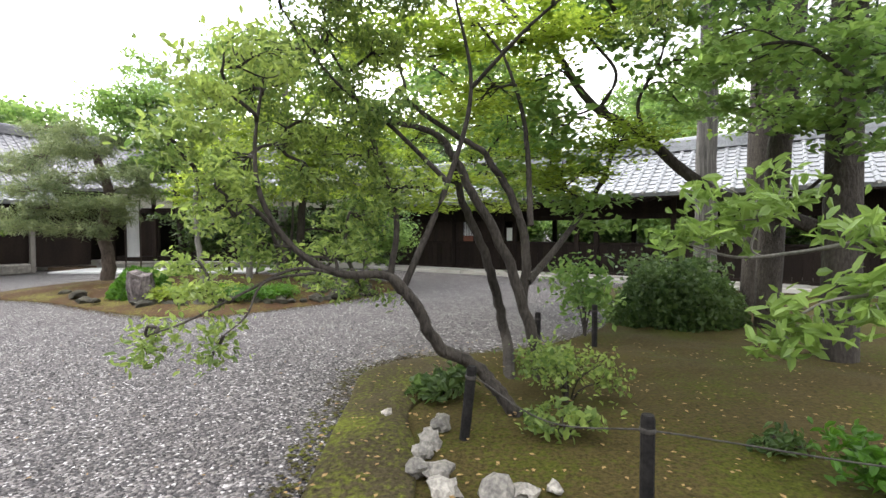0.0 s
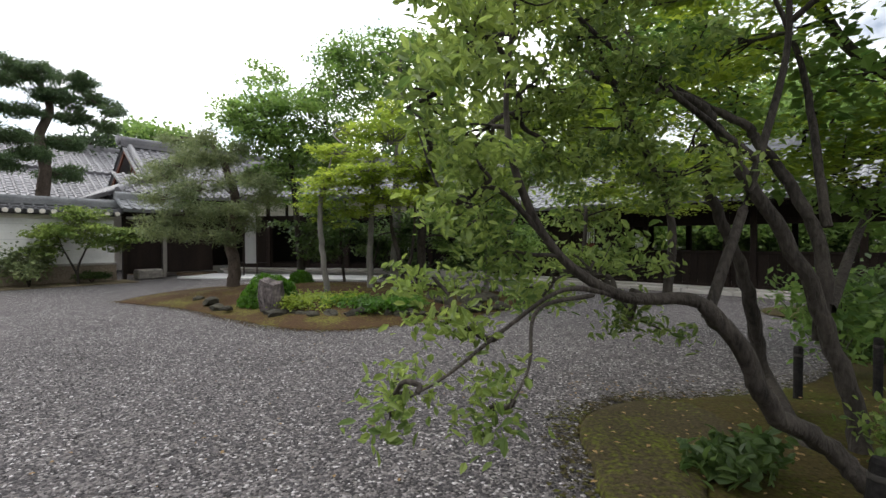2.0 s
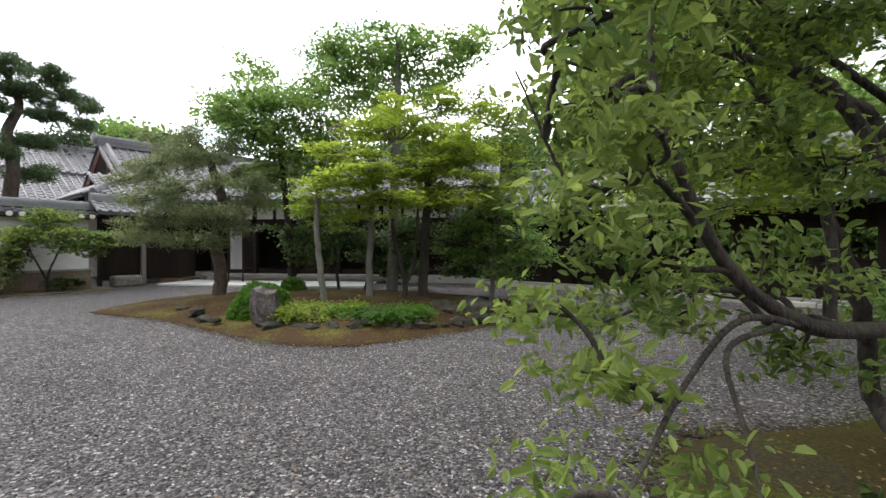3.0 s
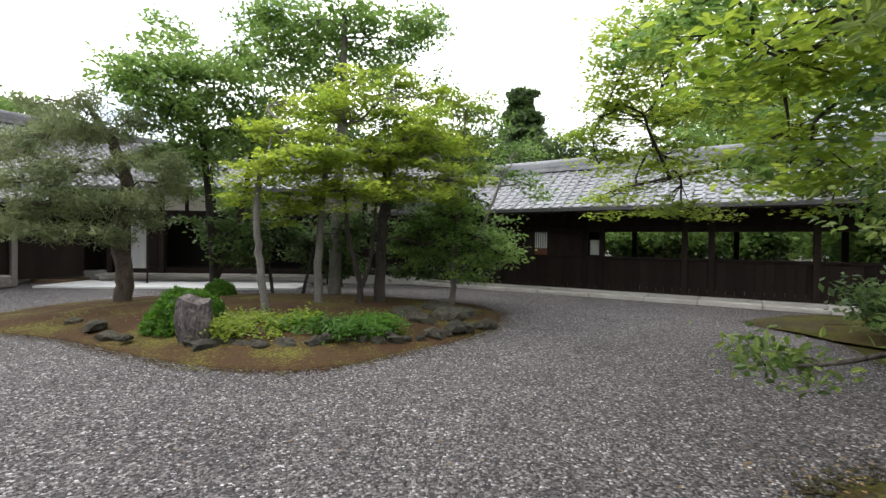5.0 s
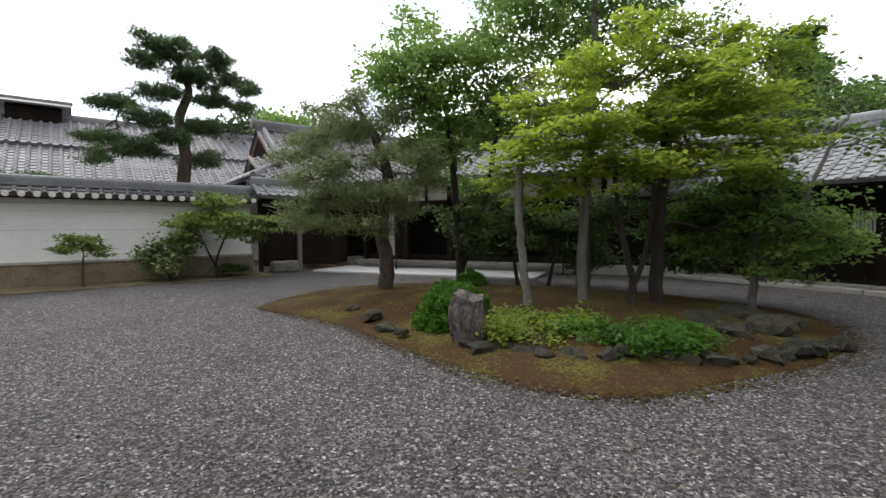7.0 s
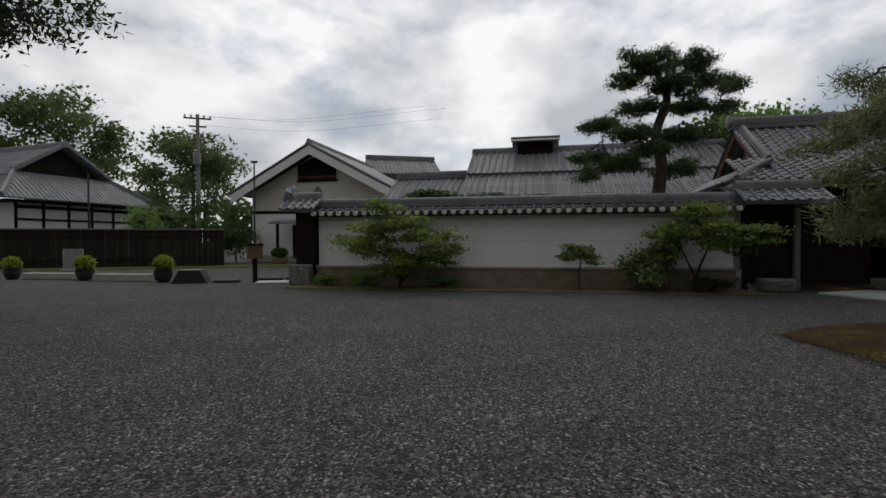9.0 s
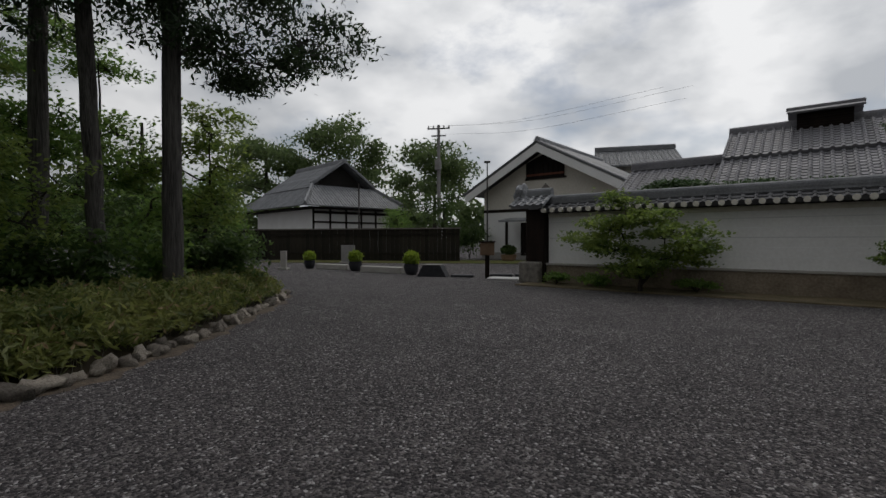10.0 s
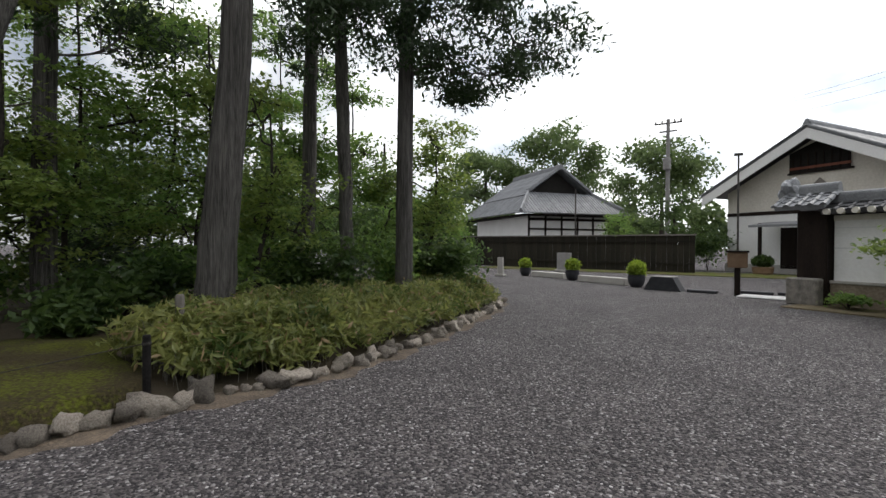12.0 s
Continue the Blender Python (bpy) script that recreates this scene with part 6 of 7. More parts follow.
# ---- planting along the white wall ----
tree("wall_maple", (-15.8, 14.3, 0), [([(-15.8, 14.3, 0.0), (-15.8, 14.3, 0.6), (-15.6, 14.5, 1.4)], 0.045, 0.02), ([(-15.8, 14.3, 0.3), (-16.1, 14.0, 1.3)], 0.035, 0.015)],
     [((-15.8, 14.4, 1.9), (0.8, 0.8, 0.2)), ((-15.2, 14.9, 1.5), (0.7, 0.7, 0.2)), ((-16.3, 13.9, 1.7), (0.7, 0.7, 0.2)), ((-15.8, 14.3, 2.35), (0.6, 0.6, 0.2)), ((-14.9, 15.3, 1.75), (0.6, 0.6, 0.18)), ((-16.5, 13.7, 1.25), (0.5, 0.5, 0.18))],
     BARK, L_NEAR, "small fresh green maple against the white wall", leaf=0.07, spray=0.26, per=34, density=1.6)
tree("spreading_maple", (-19.6, 6.4, 0), [([(-19.7, 6.6, 0.0), (-19.7, 6.6, 0.5), (-19.9, 6.4, 1.2)], 0.07, 0.03), ([(-19.7, 6.6, 0.2), (-19.3, 7.2, 1.0)], 0.05, 0.02)],
     [((-20.2, 5.9, 1.95), (0.8, 0.8, 0.22)), ((-19.7, 6.7, 2.1), (0.8, 0.8, 0.22)), ((-20.3, 5.3, 1.5), (0.7, 0.7, 0.2)), ((-19.4, 7.3, 1.65), (0.8, 0.8, 0.22)), ((-19.9, 6.2, 2.55), (0.55, 0.55, 0.2)), ((-19.9, 6.0, 1.2), (0.8, 0.8, 0.2)), ((-19.1, 7.8, 1.25), (0.7, 0.7, 0.18)), ((-19.5, 7.0, 0.9), (0.9, 0.9, 0.2)), ((-19.8, 6.3, 0.65), (0.8, 0.8, 0.2))],
     BARK, L_NEAR, "broad low maple spreading before the white wall", leaf=0.07, spray=0.26, per=32, density=1.3, ragged=2)
tree("small_tree", (-17.4, 11.5, 0), [([(-17.4, 11.5, 0.0), (-17.4, 11.5, 0.4), (-17.35, 11.5, 0.8)], 0.035, 0.02)],
     [((-17.4, 11.5, 1.25), (0.30, 0.32, 0.11)), ((-17.4, 11.8, 1.0), (0.24, 0.26, 0.09)), ((-17.4, 11.2, 1.05), (0.24, 0.26, 0.09))], BARK_PINE, L_NEAR, "small trained tree before the white wall", leaf=0.05, spray=0.2, per=40, density=1.4, longness=2.5, twigs=0.3)
low_shrub(-16.5, 13.3, 0.65, 1.0, "loose grey-green bush against the wall's foot", L_GREYPINE, 1800, 0.07)
for x in (0.6, 1.9, 4.6, 12.4):
    p = WALL @ Vector((x, -0.75, 0))
    low_shrub(p.x, p.y, 0.45, 0.3, "low weedy plants along the wall footing", L_MAPLE if x < 9 else L_DEEP, 650, 0.06)
strip = mesh_object("wall_border", boxed((-0.5, -1.5, -0.02), (13.6, -0.1, 0.035), 0.01), WALL_BED)
strip.matrix_world = WALL
tagged(strip, "narrow bed of tan soil and thin moss along the white wall", "soil", kind="structure")

tree("garden_pine", (-18.6, 15.5, 0), [([(-18.5, 15.3, 0.0), (-18.67, 15.43, 1.28), (-18.61, 15.50, 3.12), (-18.56, 15.56, 4.13), (-18.64, 15.46, 5.33), (-18.45, 15.69, 6.36), (-18.67, 15.42, 7.41)], 0.26, 0.09)], [((-18.05, 14.61, 7.32), (1.00, 0.90, 0.26)), ((-18.32, 16.40, 7.62), (0.90, 0.81, 0.26)), ((-19.61, 14.99, 7.32), (0.70, 0.63, 0.22)), ((-18.19, 15.44, 6.71), (0.90, 0.81, 0.24)), ((-18.39, 17.48, 7.17), (0.70, 0.63, 0.22)), ((-17.23, 17.10, 6.57), (0.45, 0.41, 0.20)), ((-18.81, 14.81, 6.11), (0.75, 0.68, 0.24)), ((-18.87, 17.23, 6.39), (0.80, 0.72, 0.22)), ((-17.59, 17.28, 5.95), (0.50, 0.45, 0.20)), ((-19.53, 13.85, 5.59), (0.75, 0.68, 0.24)), ((-18.21, 13.97, 4.99), (0.80, 0.72, 0.22)), ((-18.37, 16.10, 5.13), (0.80, 0.72, 0.24)), ((-19.94, 13.80, 4.46), (0.70, 0.63, 0.22)), ((-18.62, 13.97, 4.06), (0.75, 0.68, 0.22)), ((-18.74, 16.22, 3.98), (0.80, 0.72, 0.22)), ((-18.01, 14.59, 4.43), (0.70, 0.63, 0.20)), ((-19.32, 13.08, 3.73), (0.40, 0.36, 0.20))], BARK_PINE, L_PINE, "large layered black pine rising behind the wall", leaf=0.026, spray=0.20, per=80, density=1.1, flat=0.6, up=0.3, longness=6.0, ragged=1, limb_r=0.07, twig=0.02)
for x, y, z in ((-25.0, 12.2, 3.4), (-24.0, 14.0, 3.3), (-26.3, 9.6, 3.6)):
    tree("trained_pine", (x, y, 0), [([(x, y, 0), (x + 0.1, y, z - 0.5)], 0.12, 0.05)], [((x, y, z), (0.9, 1.2, 0.22)), ((x, y + 0.8, z - 0.4), (0.7, 0.9, 0.2)), ((x, y - 0.8, z - 0.35), (0.6, 0.8, 0.2))], BARK_PINE, L_PINE, "clipped pine showing above the wall's coping", leaf=0.07, spray=0.3, per=40, density=1.4, longness=3, twigs=0.3)


# ---- woods along the border ----
conifer_trunk("cedar", [(-10.8, -4.6, 0.0), (-10.85, -4.55, 1.6), (-11.0, -4.35, 4.6), (-11.2, -4.2, 11.0)], 0.34, 0.18, [((-11.4, -4.6, 8.2), (1.8, 1.8, 0.9)), ((-10.6, -4.0, 9.4), (1.8, 1.8, 0.9))], "large straight cedar with ridged grey bark")
conifer_trunk("cedar", [(-14.1, -6.4, 0.0), (-14.2, -6.4, 4.0), (-14.3, -6.4, 12.0)], 0.20, 0.13, [((-14.2, -6.0, 6.4), (1.5, 1.5, 0.6)), ((-14.0, -6.4, 8.2), (1.8, 1.8, 0.8))], "slender dark cedar in the border wood")
conifer_trunk("cedar", [(-14.4, -5.2, 0.0), (-14.2, -5.15, 3.3), (-13.9, -5.0, 7.0), (-13.8, -5.0, 11.0)], 0.17, 0.12, [((-13.8, -5.0, 7.2), (1.5, 1.5, 0.6))], "leaning grey cedar in the border wood")
conifer_trunk("cedar", [(-14.75, -3.8, 0.0), (-14.75, -3.8, 4.0), (-14.9, -3.8, 12.0)], 0.21, 0.14,
              [((-15.2, -3.2, 5.6), (1.4, 1.4, 0.35)), ((-16.0, -2.4, 5.4), (1.2, 1.2, 0.3)), ((-16.6, -1.6, 6.2), (1.3, 1.3, 0.35)), ((-15.0, -3.4, 6.6), (1.6, 1.6, 0.4)), ((-15.8, -2.2, 7.4), (1.6, 1.6, 0.4)), ((-14.4, -4.0, 7.6), (1.5, 1.5, 0.4)), ((-13.6, -4.2, 6.2), (1.2, 1.2, 0.35))], "dark cedar spreading its boughs over the gravel", density=0.85)
conifer_trunk("cedar", [(-9.4, -7.7, 0.0), (-9.4, -7.7, 4.0), (-9.5, -7.6, 11.0)], 0.21, 0.14, [((-9.6, -7.4, 7.0), (1.7, 1.7, 0.7)), ((-10.5, -7.4, 5.6), (1.3, 1.3, 0.5))], "dark cedar deep in the wood")
conifer_trunk("cedar", [(-8.0, -6.2, 0.0), (-8.1, -6.1, 3.0), (-8.7, -5.8, 6.0), (-8.9, -5.8, 9.0)], 0.15, 0.10, [((-8.7, -5.8, 6.6), (1.3, 1.3, 0.5))], "crooked dark trunk at the wood's edge")

WOOD_TREES = [(-8.6, -7.2, 3.4, 1.5), (-10.2, -9.0, 4.2, 1.8), (-12.2, -7.6, 4.0, 1.6), (-12.8, -10.5, 5.0, 2.0), (-16.2, -7.2, 3.8, 1.6), (-7.0, -9.5, 4.4, 1.8), (-17.6, -5.2, 2.6, 1.3), (-15.8, -10.0, 5.0, 1.9), (-9.6, -12.0, 5.4, 2.0), (-12.4, -5.6, 2.6, 1.1)]
for k, (x, y, h, r) in enumerate(WOOD_TREES):
    rng = np.random.RandomState(k + 3)
    cl = [((x + rng.uniform(-r, r) * 0.8, y + rng.uniform(-r, r) * 0.8, h * rng.uniform(0.25, 1.8)), (r * 0.5, r * 0.5, 0.34)) for _ in range(17)]
    tree("wood_maple", (x, y, 0.1), [([(x, y, 0.0), (x + 0.15, y, h * 0.4), (x - 0.1, y + 0.1, h * 0.9), (x, y + 0.2, h * 1.6)], 0.07, 0.015)], cl, BARK, L_MAPLE if k % 3 else L_NEAR, "slender understorey maple in the border wood", leaf=0.07, spray=0.26, per=26, density=0.6, flat=0.4, ragged=2)
for k, (x, y, r, h) in enumerate(((-11.6, -6.3, 0.9, 1.2), (-13.0, -4.6, 0.8, 1.3), (-15.6, -4.8, 1.0, 1.5), (-16.9, -4.0, 0.9, 1.3), (-9.0, -5.4, 0.45, 0.6), (-10.0, -6.2, 0.8, 1.0), (-13.6, -7.4, 1.1, 1.6), (-18.0, -6.4, 1.2, 1.7), (-8.0, -8.5, 1.0, 1.2))):
    # shrub 4 takes the deep leaf colour in place of the canopy's shade
    low_shrub(x, y, r, h, "dense dark evergreen shrub under the cedars", L_DEEP if k % 2 or k == 4 else L_MAPLE, 2200, 0.08)
for k, (x, y) in enumerate(((-4, -16), (-9, -17), (-14, -16), (-19, -15), (-22, -11), (-6, -13), (-17, -12.5), (-12, -14), (-24, -16), (1, -12))):
    rng = np.random.RandomState(k + 50)
    cl = [((x + rng.uniform(-1.6, 1.6), y + rng.uniform(-1.2, 1.2), rng.uniform(0.7, 5.2)), (1.2, 1.1, 0.7)) for _ in range(11)]
    tree("wood_evergreen", (x, y, 0.1), [([(x, y, 0), (x, y, 3), (x, y, 6)], 0.14, 0.05)], cl, BARK, L_CONIFER if k % 2 else L_DEEP, "dark evergreen tree closing the wood", leaf=0.10, spray=0.4, per=36, density=0.5, flat=0.6, up=0.35, twigs=0.2, ragged=2)


def bamboo_grass():
    """Low bamboo grass between the border stones and the cedars."""
    line = np.array([(-9.0, -1.85), (-9.8, -1.5), (-10.9, -1.45), (-12.4, -1.62), (-14.6, -2.1), (-16.4, -2.55), (-17.6, -3.1)])
    pts, stems = [], Wood()
    for k in range(3400):
        s = random.uniform(0, len(line) - 1.001)
        i = int(s)
        p = line[i] + (line[i + 1] - line[i]) * (s - i)
        d = random.uniform(0, 1) ** 0.8 * 2.5
        if i == 0 and d > 1.6:
            continue
        x, y = p[0] + random.gauss(0, 0.05), p[1] - d
        top = 0.26 + 0.30 * min(1, d / 0.6) + random.uniform(-0.12, 0.12) + 0.12 * float(np.sin(x * 4.3 + y) * np.sin(y * 5.1 - x))
        if k % 3 == 0:
            stems.tube(np.array([(x, y, 0.02), (x + random.gauss(0, 0.03), y + random.gauss(0, 0.03), top * 0.6), (x + random.gauss(0, 0.06), y + random.gauss(0, 0.06), top)]), 0.005, 0.002, 3)
        n = 20
        z = top * np.random.uniform(0.25, 1.0, n) ** 0.7
        pts.append(np.stack([x + np.random.normal(0, 0.10, n), y + np.random.normal(0, 0.10, n), 0.08 + z], 1))
    root = thing("bamboo_grass", (-12, -3, 0), "dense low bamboo grass with pale-edged leaves", "bamboo grass", kind="stuff")
    off = np.array((-12, -3, 0))
    stems.v = [q - off for q in stems.v]
    tagged(stems.make("stem", BARK_PALE, root), kind="stuff")
    v, f = leaf_cloud(np.vstack(pts) - off, 0.038, 0.35, 4.0)
    tagged(raw_object("foliage", v, f, 4, L_SASA, root), kind="stuff")
    dry = np.vstack(pts)
    dry = dry[np.random.randint(0, len(dry), 4200)] - off + np.random.normal(size=(4200, 3)) * (0.04, 0.04, 0.02)
    v, f = leaf_cloud(dry, 0.034, 0.2, 4.0, droop=0.8)
    tagged(raw_object("dry_foliage", v, f, 4, SASA_DRY, root, "withered straw-coloured leaves"), kind="stuff")


bamboo_grass()
grid_patch("mossy_corner", [(-6.6, -2.4), (-7.5, -1.95), (-8.5, -1.85), (-8.9, -2.3), (-9.1, -3.6), (-9.6, -4.8), (-8.6, -5.8), (-6.2, -5.6), (-4.8, -3.9)], MOSS_EDGE, 0.07, (-7.6, -3.8), "mossy corner of ground beside the bamboo grass", "moss ground", z0=0.17, rings=14, power=2.0)
grid_patch("moss_edge", [(-0.70, 2.2), (-0.79, 2.9), (-0.81, 4.0), (-0.82, 4.85), (-0.40, 5.4), (0.15, 5.5), (0.5, 5.0), (0.1, 4.4), (-0.25, 3.8), (-0.15, 3.0), (-0.2, 2.2)], MOSS_EDGE, 0.045, (-0.45, 4.1), "bright yellow-green moss along the gravel", "moss ground", z0=0.05, rings=14)
grid_patch("moss_edge", [(3.75, 10.5), (3.5, 11.5), (4.1, 12.1), (6.0, 12.6), (7.4, 11.7), (6.0, 11.2), (4.8, 11.3), (4.4, 10.6)], MOSS_EDGE, 0.05, (4.6, 11.6), "bright yellow-green moss near the corridor kerb", "moss ground", z0=0.05, rings=12)

EDGE = smooth_path([(-6.2, -2.1, 0), (-7.5, -1.6, 0), (-8.7, -1.52, 0), (-9.8, -1.32, 0), (-10.9, -1.28, 0), (-12.4, -1.47, 0), (-14.6, -1.95, 0), (-16.4, -2.4, 0), (-18.0, -3.1, 0)], 40)
border = thing("stone_border", (0, 0, 0), "row of rounded field stones edging the planting bed", "stone border", kind="structure")
k = 0
shapes = [mesh_object("border_stone", stone_mesh(q + 70, 1.15, 0.95, 0.95, 0.55), STONE_PALE, border, smooth=True) for q in range(9)]
run = 0.0
need = 0.0
for a, b in zip(EDGE, EDGE[1:]):
    run += np.linalg.norm(b - a)
    if run < need:
        continue
    s = random.uniform(0.06, 0.15) * (1.1 if a[0] > -9 else 0.9)
    ob = shapes[k] if k < 9 else new("border_stone", shapes[random.randrange(9)].data)
    ob.parent = border
    ob.matrix_local = pose(a[0], a[1] + random.uniform(-0.06, 0.06), s * 0.55, random.uniform(-20, 20), random.uniform(-20, 20), random.uniform(0, 360)) @ Matrix.Diagonal((s * random.uniform(0.8, 1.3), s, s * random.uniform(0.7, 1.2), 1))
    run, need = 0.0, s * 1.75
    k += 1
v = [(p[0], p[1] + w, h) for p in EDGE[::4] for w, h in ((-0.12, 0.03), (0.10, 0.014), (0.19 + 0.07 * math.sin(p[0] * 5.3) + 0.05 * math.sin(p[0] * 13.1), 0.006), (0.28 + 0.08 * math.sin(p[0] * 5.3) + 0.05 * math.sin(p[0] * 13.1), -0.02))]
n = len(EDGE[::4])
f = [(i * 4 + j, i * 4 + j + 1, i * 4 + j + 5, i * 4 + j + 4) for i in range(n - 1) for j in range(3)]
tagged(raw_object("sandy_verge", v, f, 4, SAND, smooth=True), "strip of pale sandy soil before the border stones", "soil", kind="structure")


def wooden_marker():
    root = thing("wooden_marker", (-9.3, -2.6, 0.15), "short weathered wooden stake at the bamboo grass", "stake")
    part("stake", lathe(bmesh.new(), [(0.05, 0), (0.05, 0.75), (0.04, 0.78)], 10), WOOD_GREY, root)


wooden_marker()


# ---- far trees ----
def dome_tree(x, y, r, h0, h1, label, mat, leaf=0.45, seed=1, n=26, bark=None):
    rng = np.random.RandomState(seed)
    cl = []
    for k in range(n):
        a, q = k * 2.4 + rng.uniform(-0.4, 0.4), math.sqrt((k + 0.5) / n) * 0.9
        top = h0 + (h1 - h0) * math.sqrt(max(0.05, 1 - q * q))
        z = h0 + (top - h0) * (rng.uniform(0.80, 0.95) if k % 3 else rng.uniform(0.25, 0.7))
        w = r * rng.uniform(0.24, 0.34)
        cl.append(((x + r * q * math.cos(a), y + r * q * math.sin(a), z), (w, w, (h1 - h0) * 0.11)))
    tree("broad_tree", (x, y, 0), [([(x, y, 0), (x + r * 0.03, y, h0), (x, y, h0 + (h1 - h0) * 0.7)], r * 0.06, r * 0.02)], cl, bark or BARK, mat, label, leaf=leaf * 0.62, spray=leaf * 2.2, per=22, density=1.15, flat=0.6, up=0.35, ragged=1, limb_r=r * 0.02, twig=0.03, twigs=0.25)


dome_tree(-78.6, -38.3, 8.5, 7, 18.5, "large rounded evergreen far behind the temple", L_FAR, 0.55, 2)
dome_tree(-80.7, -26.2, 8.0, 8, 21.5, "tall domed evergreen far behind the temple", L_FAR, 0.55, 3)
dome_tree(-60.5, -6.5, 5.0, 4.0, 13.4, "rounded tree behind the yard fence", L_FAR, 0.4, 4)
dome_tree(-41.5, -2.4, 2.4, 1.0, 5.6, "small tree beside the storehouse corner", L_DEEP, 0.14, 5, 9)
low_shrub(-41.5, -0.4, 1.4, 2.0, "dark evergreen bush at the storehouse corner", L_DEEP, 1600, 0.12, "yard_bush")
dome_tree(-38.4, -5.2, 1.2, 1.4, 3.9, "young green tree behind the fence", L_MAPLE, 0.14, 6, 10)
dome_tree(-19.2, -6.6, 1.8, 1.0, 3.6, "fresh green maple at the end of the bed", L_MAPLE, 0.11, 7, 14)
dome_tree(-36, 42, 7.0, 4, 13.5, "rounded tree behind the temple hall", L_MAPLE, 0.45, 8)
dome_tree(-26, 25, 2.6, 3.5, 8.2, "dark conifer beside the garden pine", L_CONIFER, 0.2, 9, 18)
for k, (x, y, r, h) in enumerate(((4, 26, 3.5, 7), (10, 23, 3.5, 8), (15, 19, 3.5, 9), (20, 15, 4, 9), (-2, 30, 4, 8), (13, 28, 5, 11), (22, 22, 5, 12), (7, 21.5, 2.0, 4), (1.5, 24, 2.0, 4), (12, 17.5, 2.0, 5))):
    dome_tree(x, y, r, 0.8, h, "leafy tree in the garden behind the corridor", L_MAPLE if k % 2 else L_DEEP, 0.22, 20 + k, 20)
conifer_trunk("cedar", [(3.3, 33, 0), (3.3, 33, 5), (3.3, 33, 11.5)], 0.25, 0.05, [((3.3, 33, 4.0 + q * 1.15), (2.9 - q * 0.36, 2.9 - q * 0.36, 0.55)) for q in range(7)], "pointed dark conifer behind the corridor", leaf=0.16, density=1.2, mat=L_DEEP)
for x, y in ((-7, 26), (-12, 27), (-2, 26)):
    dome_tree(x, y, 3.4, 2.0, 7.5, "dark tree behind the entrance wing", L_DEEP, 0.25, 41 + int(-x), 18)

for k in range(13):
    p = CORRIDOR @ Vector((0.5 + k * 1.35, 7.5 + 0.8 * (k % 3), 0))
    low_shrub(p.x, p.y, 1.2, 2.2, "leafy evergreen bush in the garden behind the corridor", L_DEEP if k % 2 else L_MAPLE, 1500, 0.13, "garden_bush")



def far_woods():
    """A belt of trees along the skyline."""
    line = np.array([(-60, -75), (-95, -60), (-110, -20), (-105, 25), (-75, 70), (-30, 95), (30, 85), (70, 50)], dtype=float)
    pts = []
    for a, b in zip(line, line[1:]):
        for q in np.linspace(0, 1, 16):
            c = a + (b - a) * q + np.random.normal(0, 3, 2)
            hh = np.random.uniform(7, 13)
            pts.append(ball_points(420, (c[0], c[1], hh * 0.5), (3.6, 3.6, hh * 0.5), 0.5))
    v, f = leaf_cloud(np.vstack(pts), 0.8, 0.3)
    tagged(raw_object("far_woods", v, f, 4, L_FAR), "belt of distant trees along the skyline", "woods", kind="stuff")


far_woods()

# ---- litter and loose stones ----
def litter(name, n, area, zs, size, mat, label, longness=1.6):
    x0, x1, y0, y1 = area
    p = np.stack([np.random.uniform(x0, x1, n), np.random.uniform(y0, y1, n), np.random.uniform(zs[0], zs[1], n)], 1)
    v, f = leaf_cloud(p, size, 0.9, longness)
    tagged(raw_object(name, v, f, 4, mat), label, "leaf litter", kind="stuff")


DRY_LEAF = material("dry_leaf", (0.13, 0.075, 0.03), (0.26, 0.17, 0.07), 9.0, 0.8, 0.1)
litter("leaf_litter", 700, (-0.9, 4.5, 2.4, 6.0), (0.09, 0.12), 0.022, DRY_LEAF, "scattered dry leaves on the moss")
litter("leaf_litter", 500, (-9.0, -2.5, 9.6, 12.5), (0.2, 0.34), 0.022, DRY_LEAF, "scattered dry leaves on the island")
litter("leaf_litter", 160, (-5.0, -1.2, 1.0, 8.0), (0.012, 0.02), 0.018, DRY_LEAF, "a few dry leaves on the gravel")


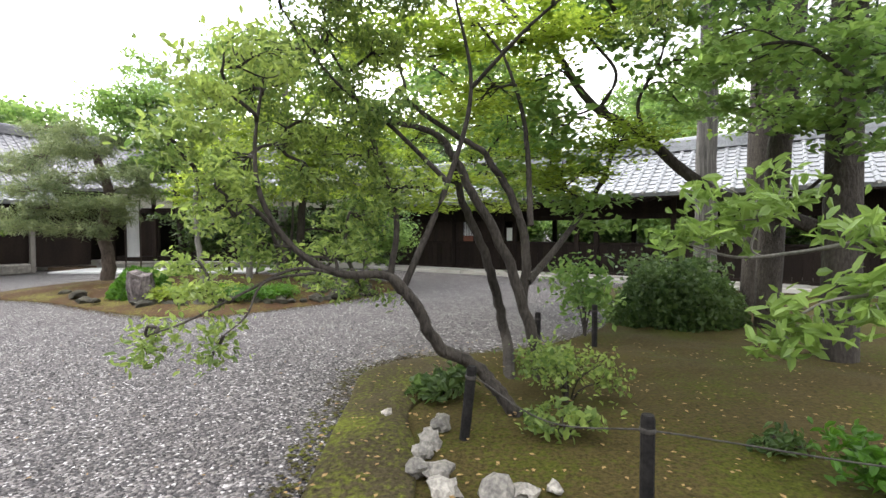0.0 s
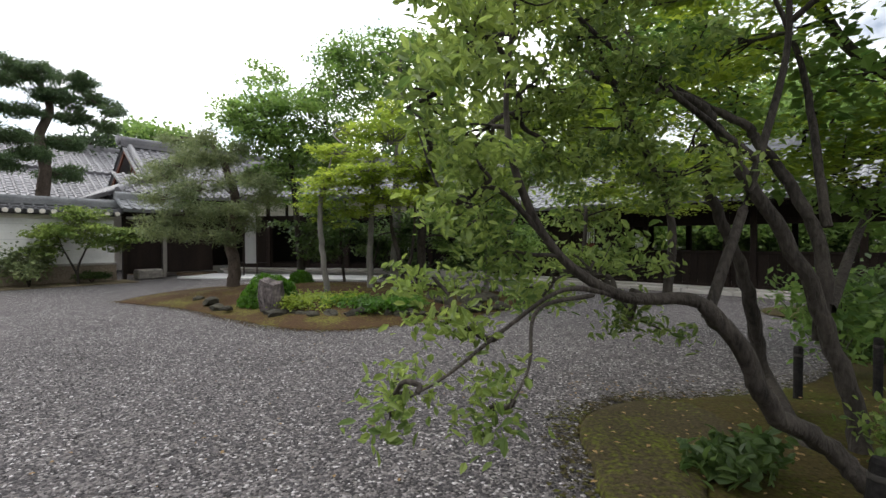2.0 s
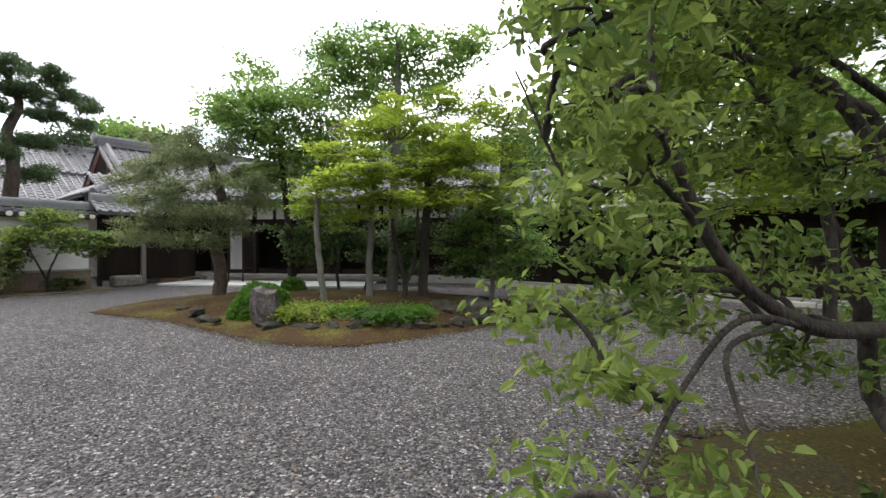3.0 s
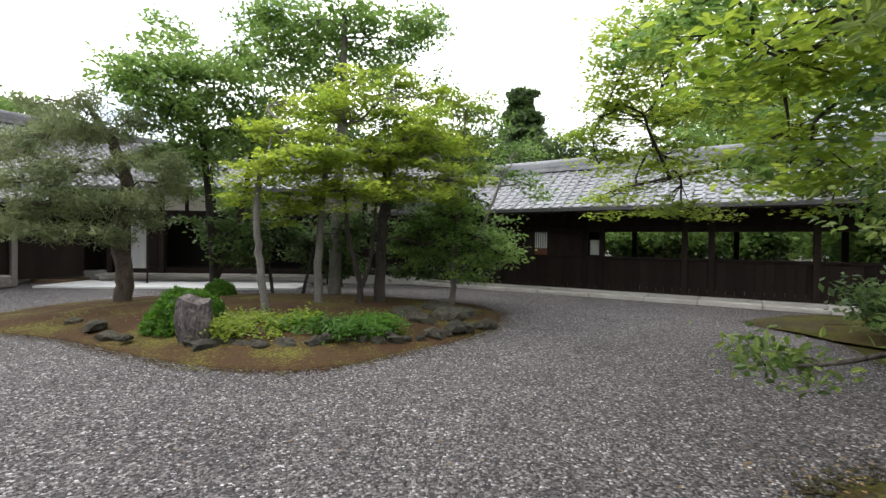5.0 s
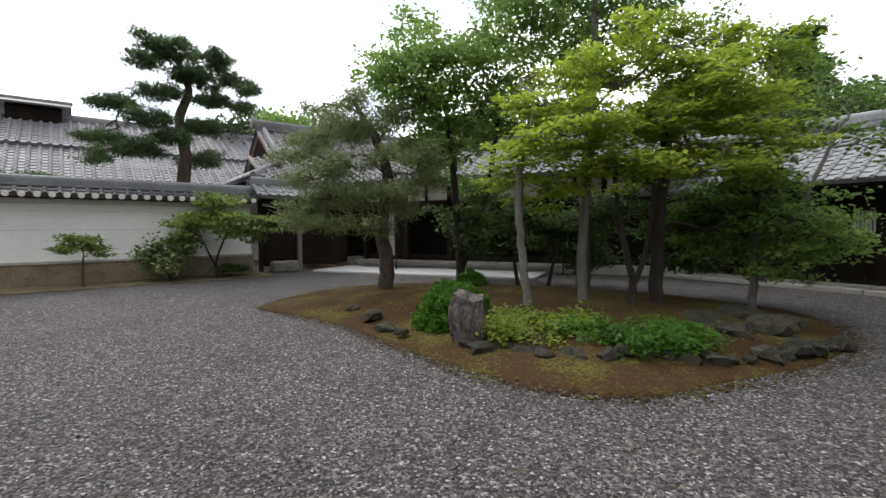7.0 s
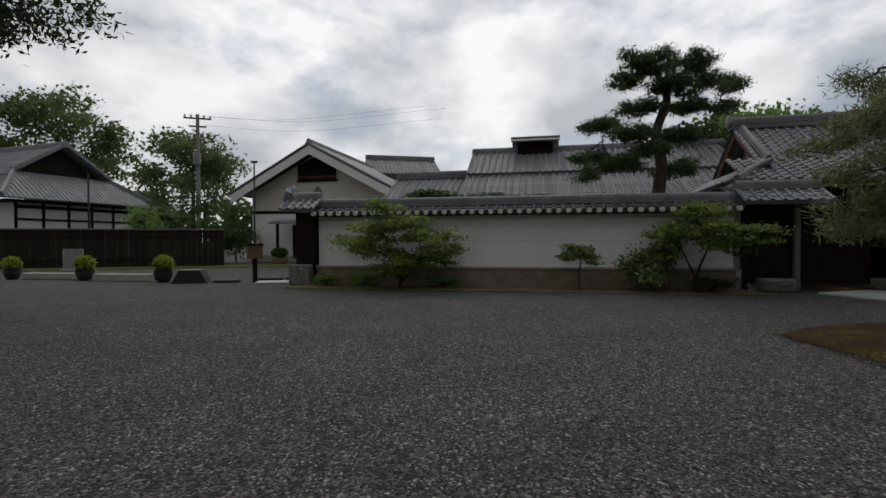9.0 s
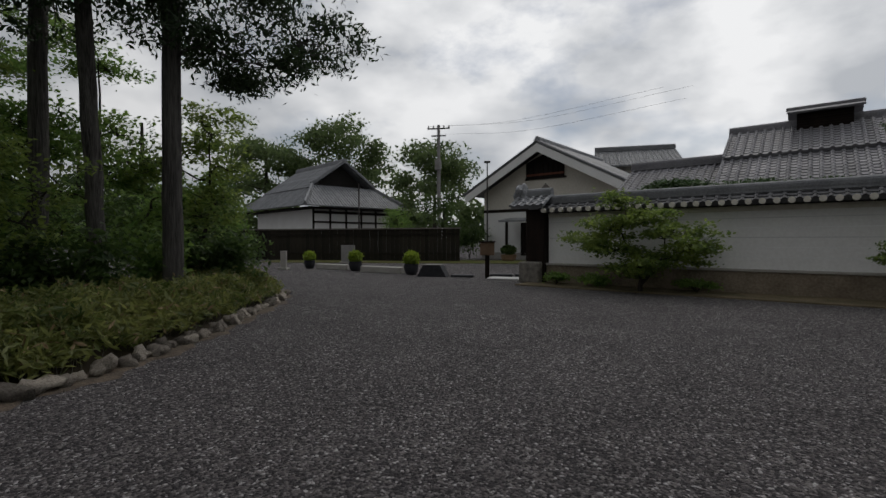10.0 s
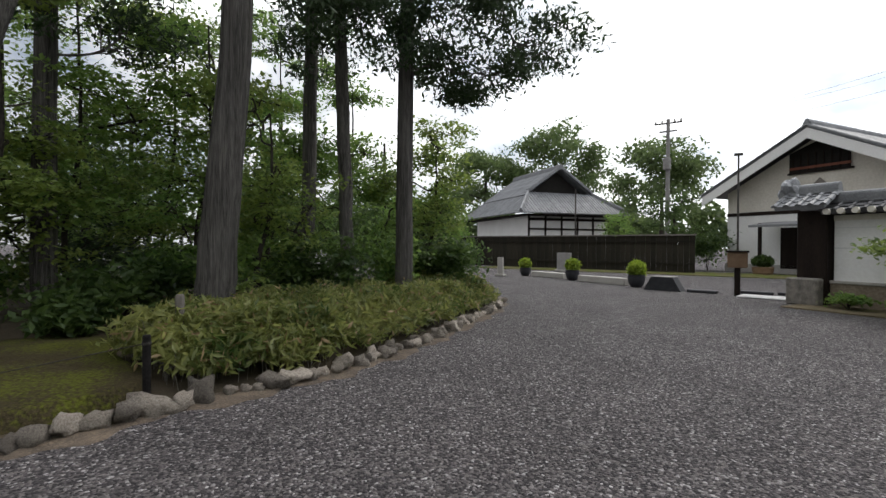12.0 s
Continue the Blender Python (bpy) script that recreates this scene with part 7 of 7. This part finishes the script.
def moss_tufts(name, line, n, mat, label):
    """Loose scraps of moss where the bed runs out into the gravel."""
    loop = smooth_path([(x, y, 0) for x, y in line], 12)
    p = loop[np.random.randint(0, len(loop), n)] + np.random.normal(size=(n, 3)) * (0.10, 0.10, 0.002) + (0, 0, 0.012)
    v, f = leaf_cloud(p, 0.03, 0.92, 1.2, 0.6)
    tagged(raw_object(name, v, f, 4, mat), label, "moss", kind="stuff")


moss_tufts("moss_scraps", GARDEN[:13], 2600, MOSS_EDGE, "scraps of moss scattered at the gravel's edge")
moss_tufts("moss_scraps", ISLAND[:10], 3200, DRY_MOSS, "scraps of brown moss round the island's edge")


def loose_gravel():
    """Loose chips on the forecourt, thickest along the walk."""
    n = 36000
    way = np.array([(0.0, 0.1), (-1.2, 1.1), (-2.8, 2.7), (-4.2, 3.8), (-5.5, 3.4), (-6.6, 2.9)])
    c = way[np.random.randint(0, len(way), n)] + np.random.normal(size=(n, 2)) * 2.6 + np.array((-0.4, 1.2))
    keep = ~((c[:, 0] > -1.12) & (c[:, 1] > 1.2) & (c[:, 0] * 0.55 + 6.6 > c[:, 1] - 0.2))
    keep &= c[:, 1] > np.interp(c[:, 0], [-17, -11, -7, -5, 3], [-2.3, -0.7, -0.8, -1.6, -3.0])
    keep &= ~((np.abs(c[:, 0] + 5.5) < 5.5) & (c[:, 1] > 8.3))
    c = c[keep]
    n = len(c)
    s = np.random.uniform(0.005, 0.013, (n, 1, 1))
    o = np.array([(1, 0, 0), (-1, 0, 0), (0, 1, 0), (0, -1, 0), (0, 0, 1), (0, 0, -1)], dtype=float)[None]
    o = o * np.random.uniform(0.5, 1.3, (n, 6, 1)) + np.random.normal(0, 0.25, (n, 6, 3))
    v = o * s * np.array([1.1, 1.1, 0.7]) + np.concatenate([c, s[:, :, 0] * 0.3], 1)[:, None]
    t = np.array([(0, 2, 4), (2, 1, 4), (1, 3, 4), (3, 0, 4), (2, 0, 5), (1, 2, 5), (3, 1, 5), (0, 3, 5)])
    f = (np.arange(n)[:, None, None] * 6 + t[None]).reshape(-1, 3)
    tagged(raw_object("gravel_chips", v.reshape(-1, 3), f, 3, CHIP), "loose grey and buff gravel chips", "gravel", kind="stuff")


loose_gravel()
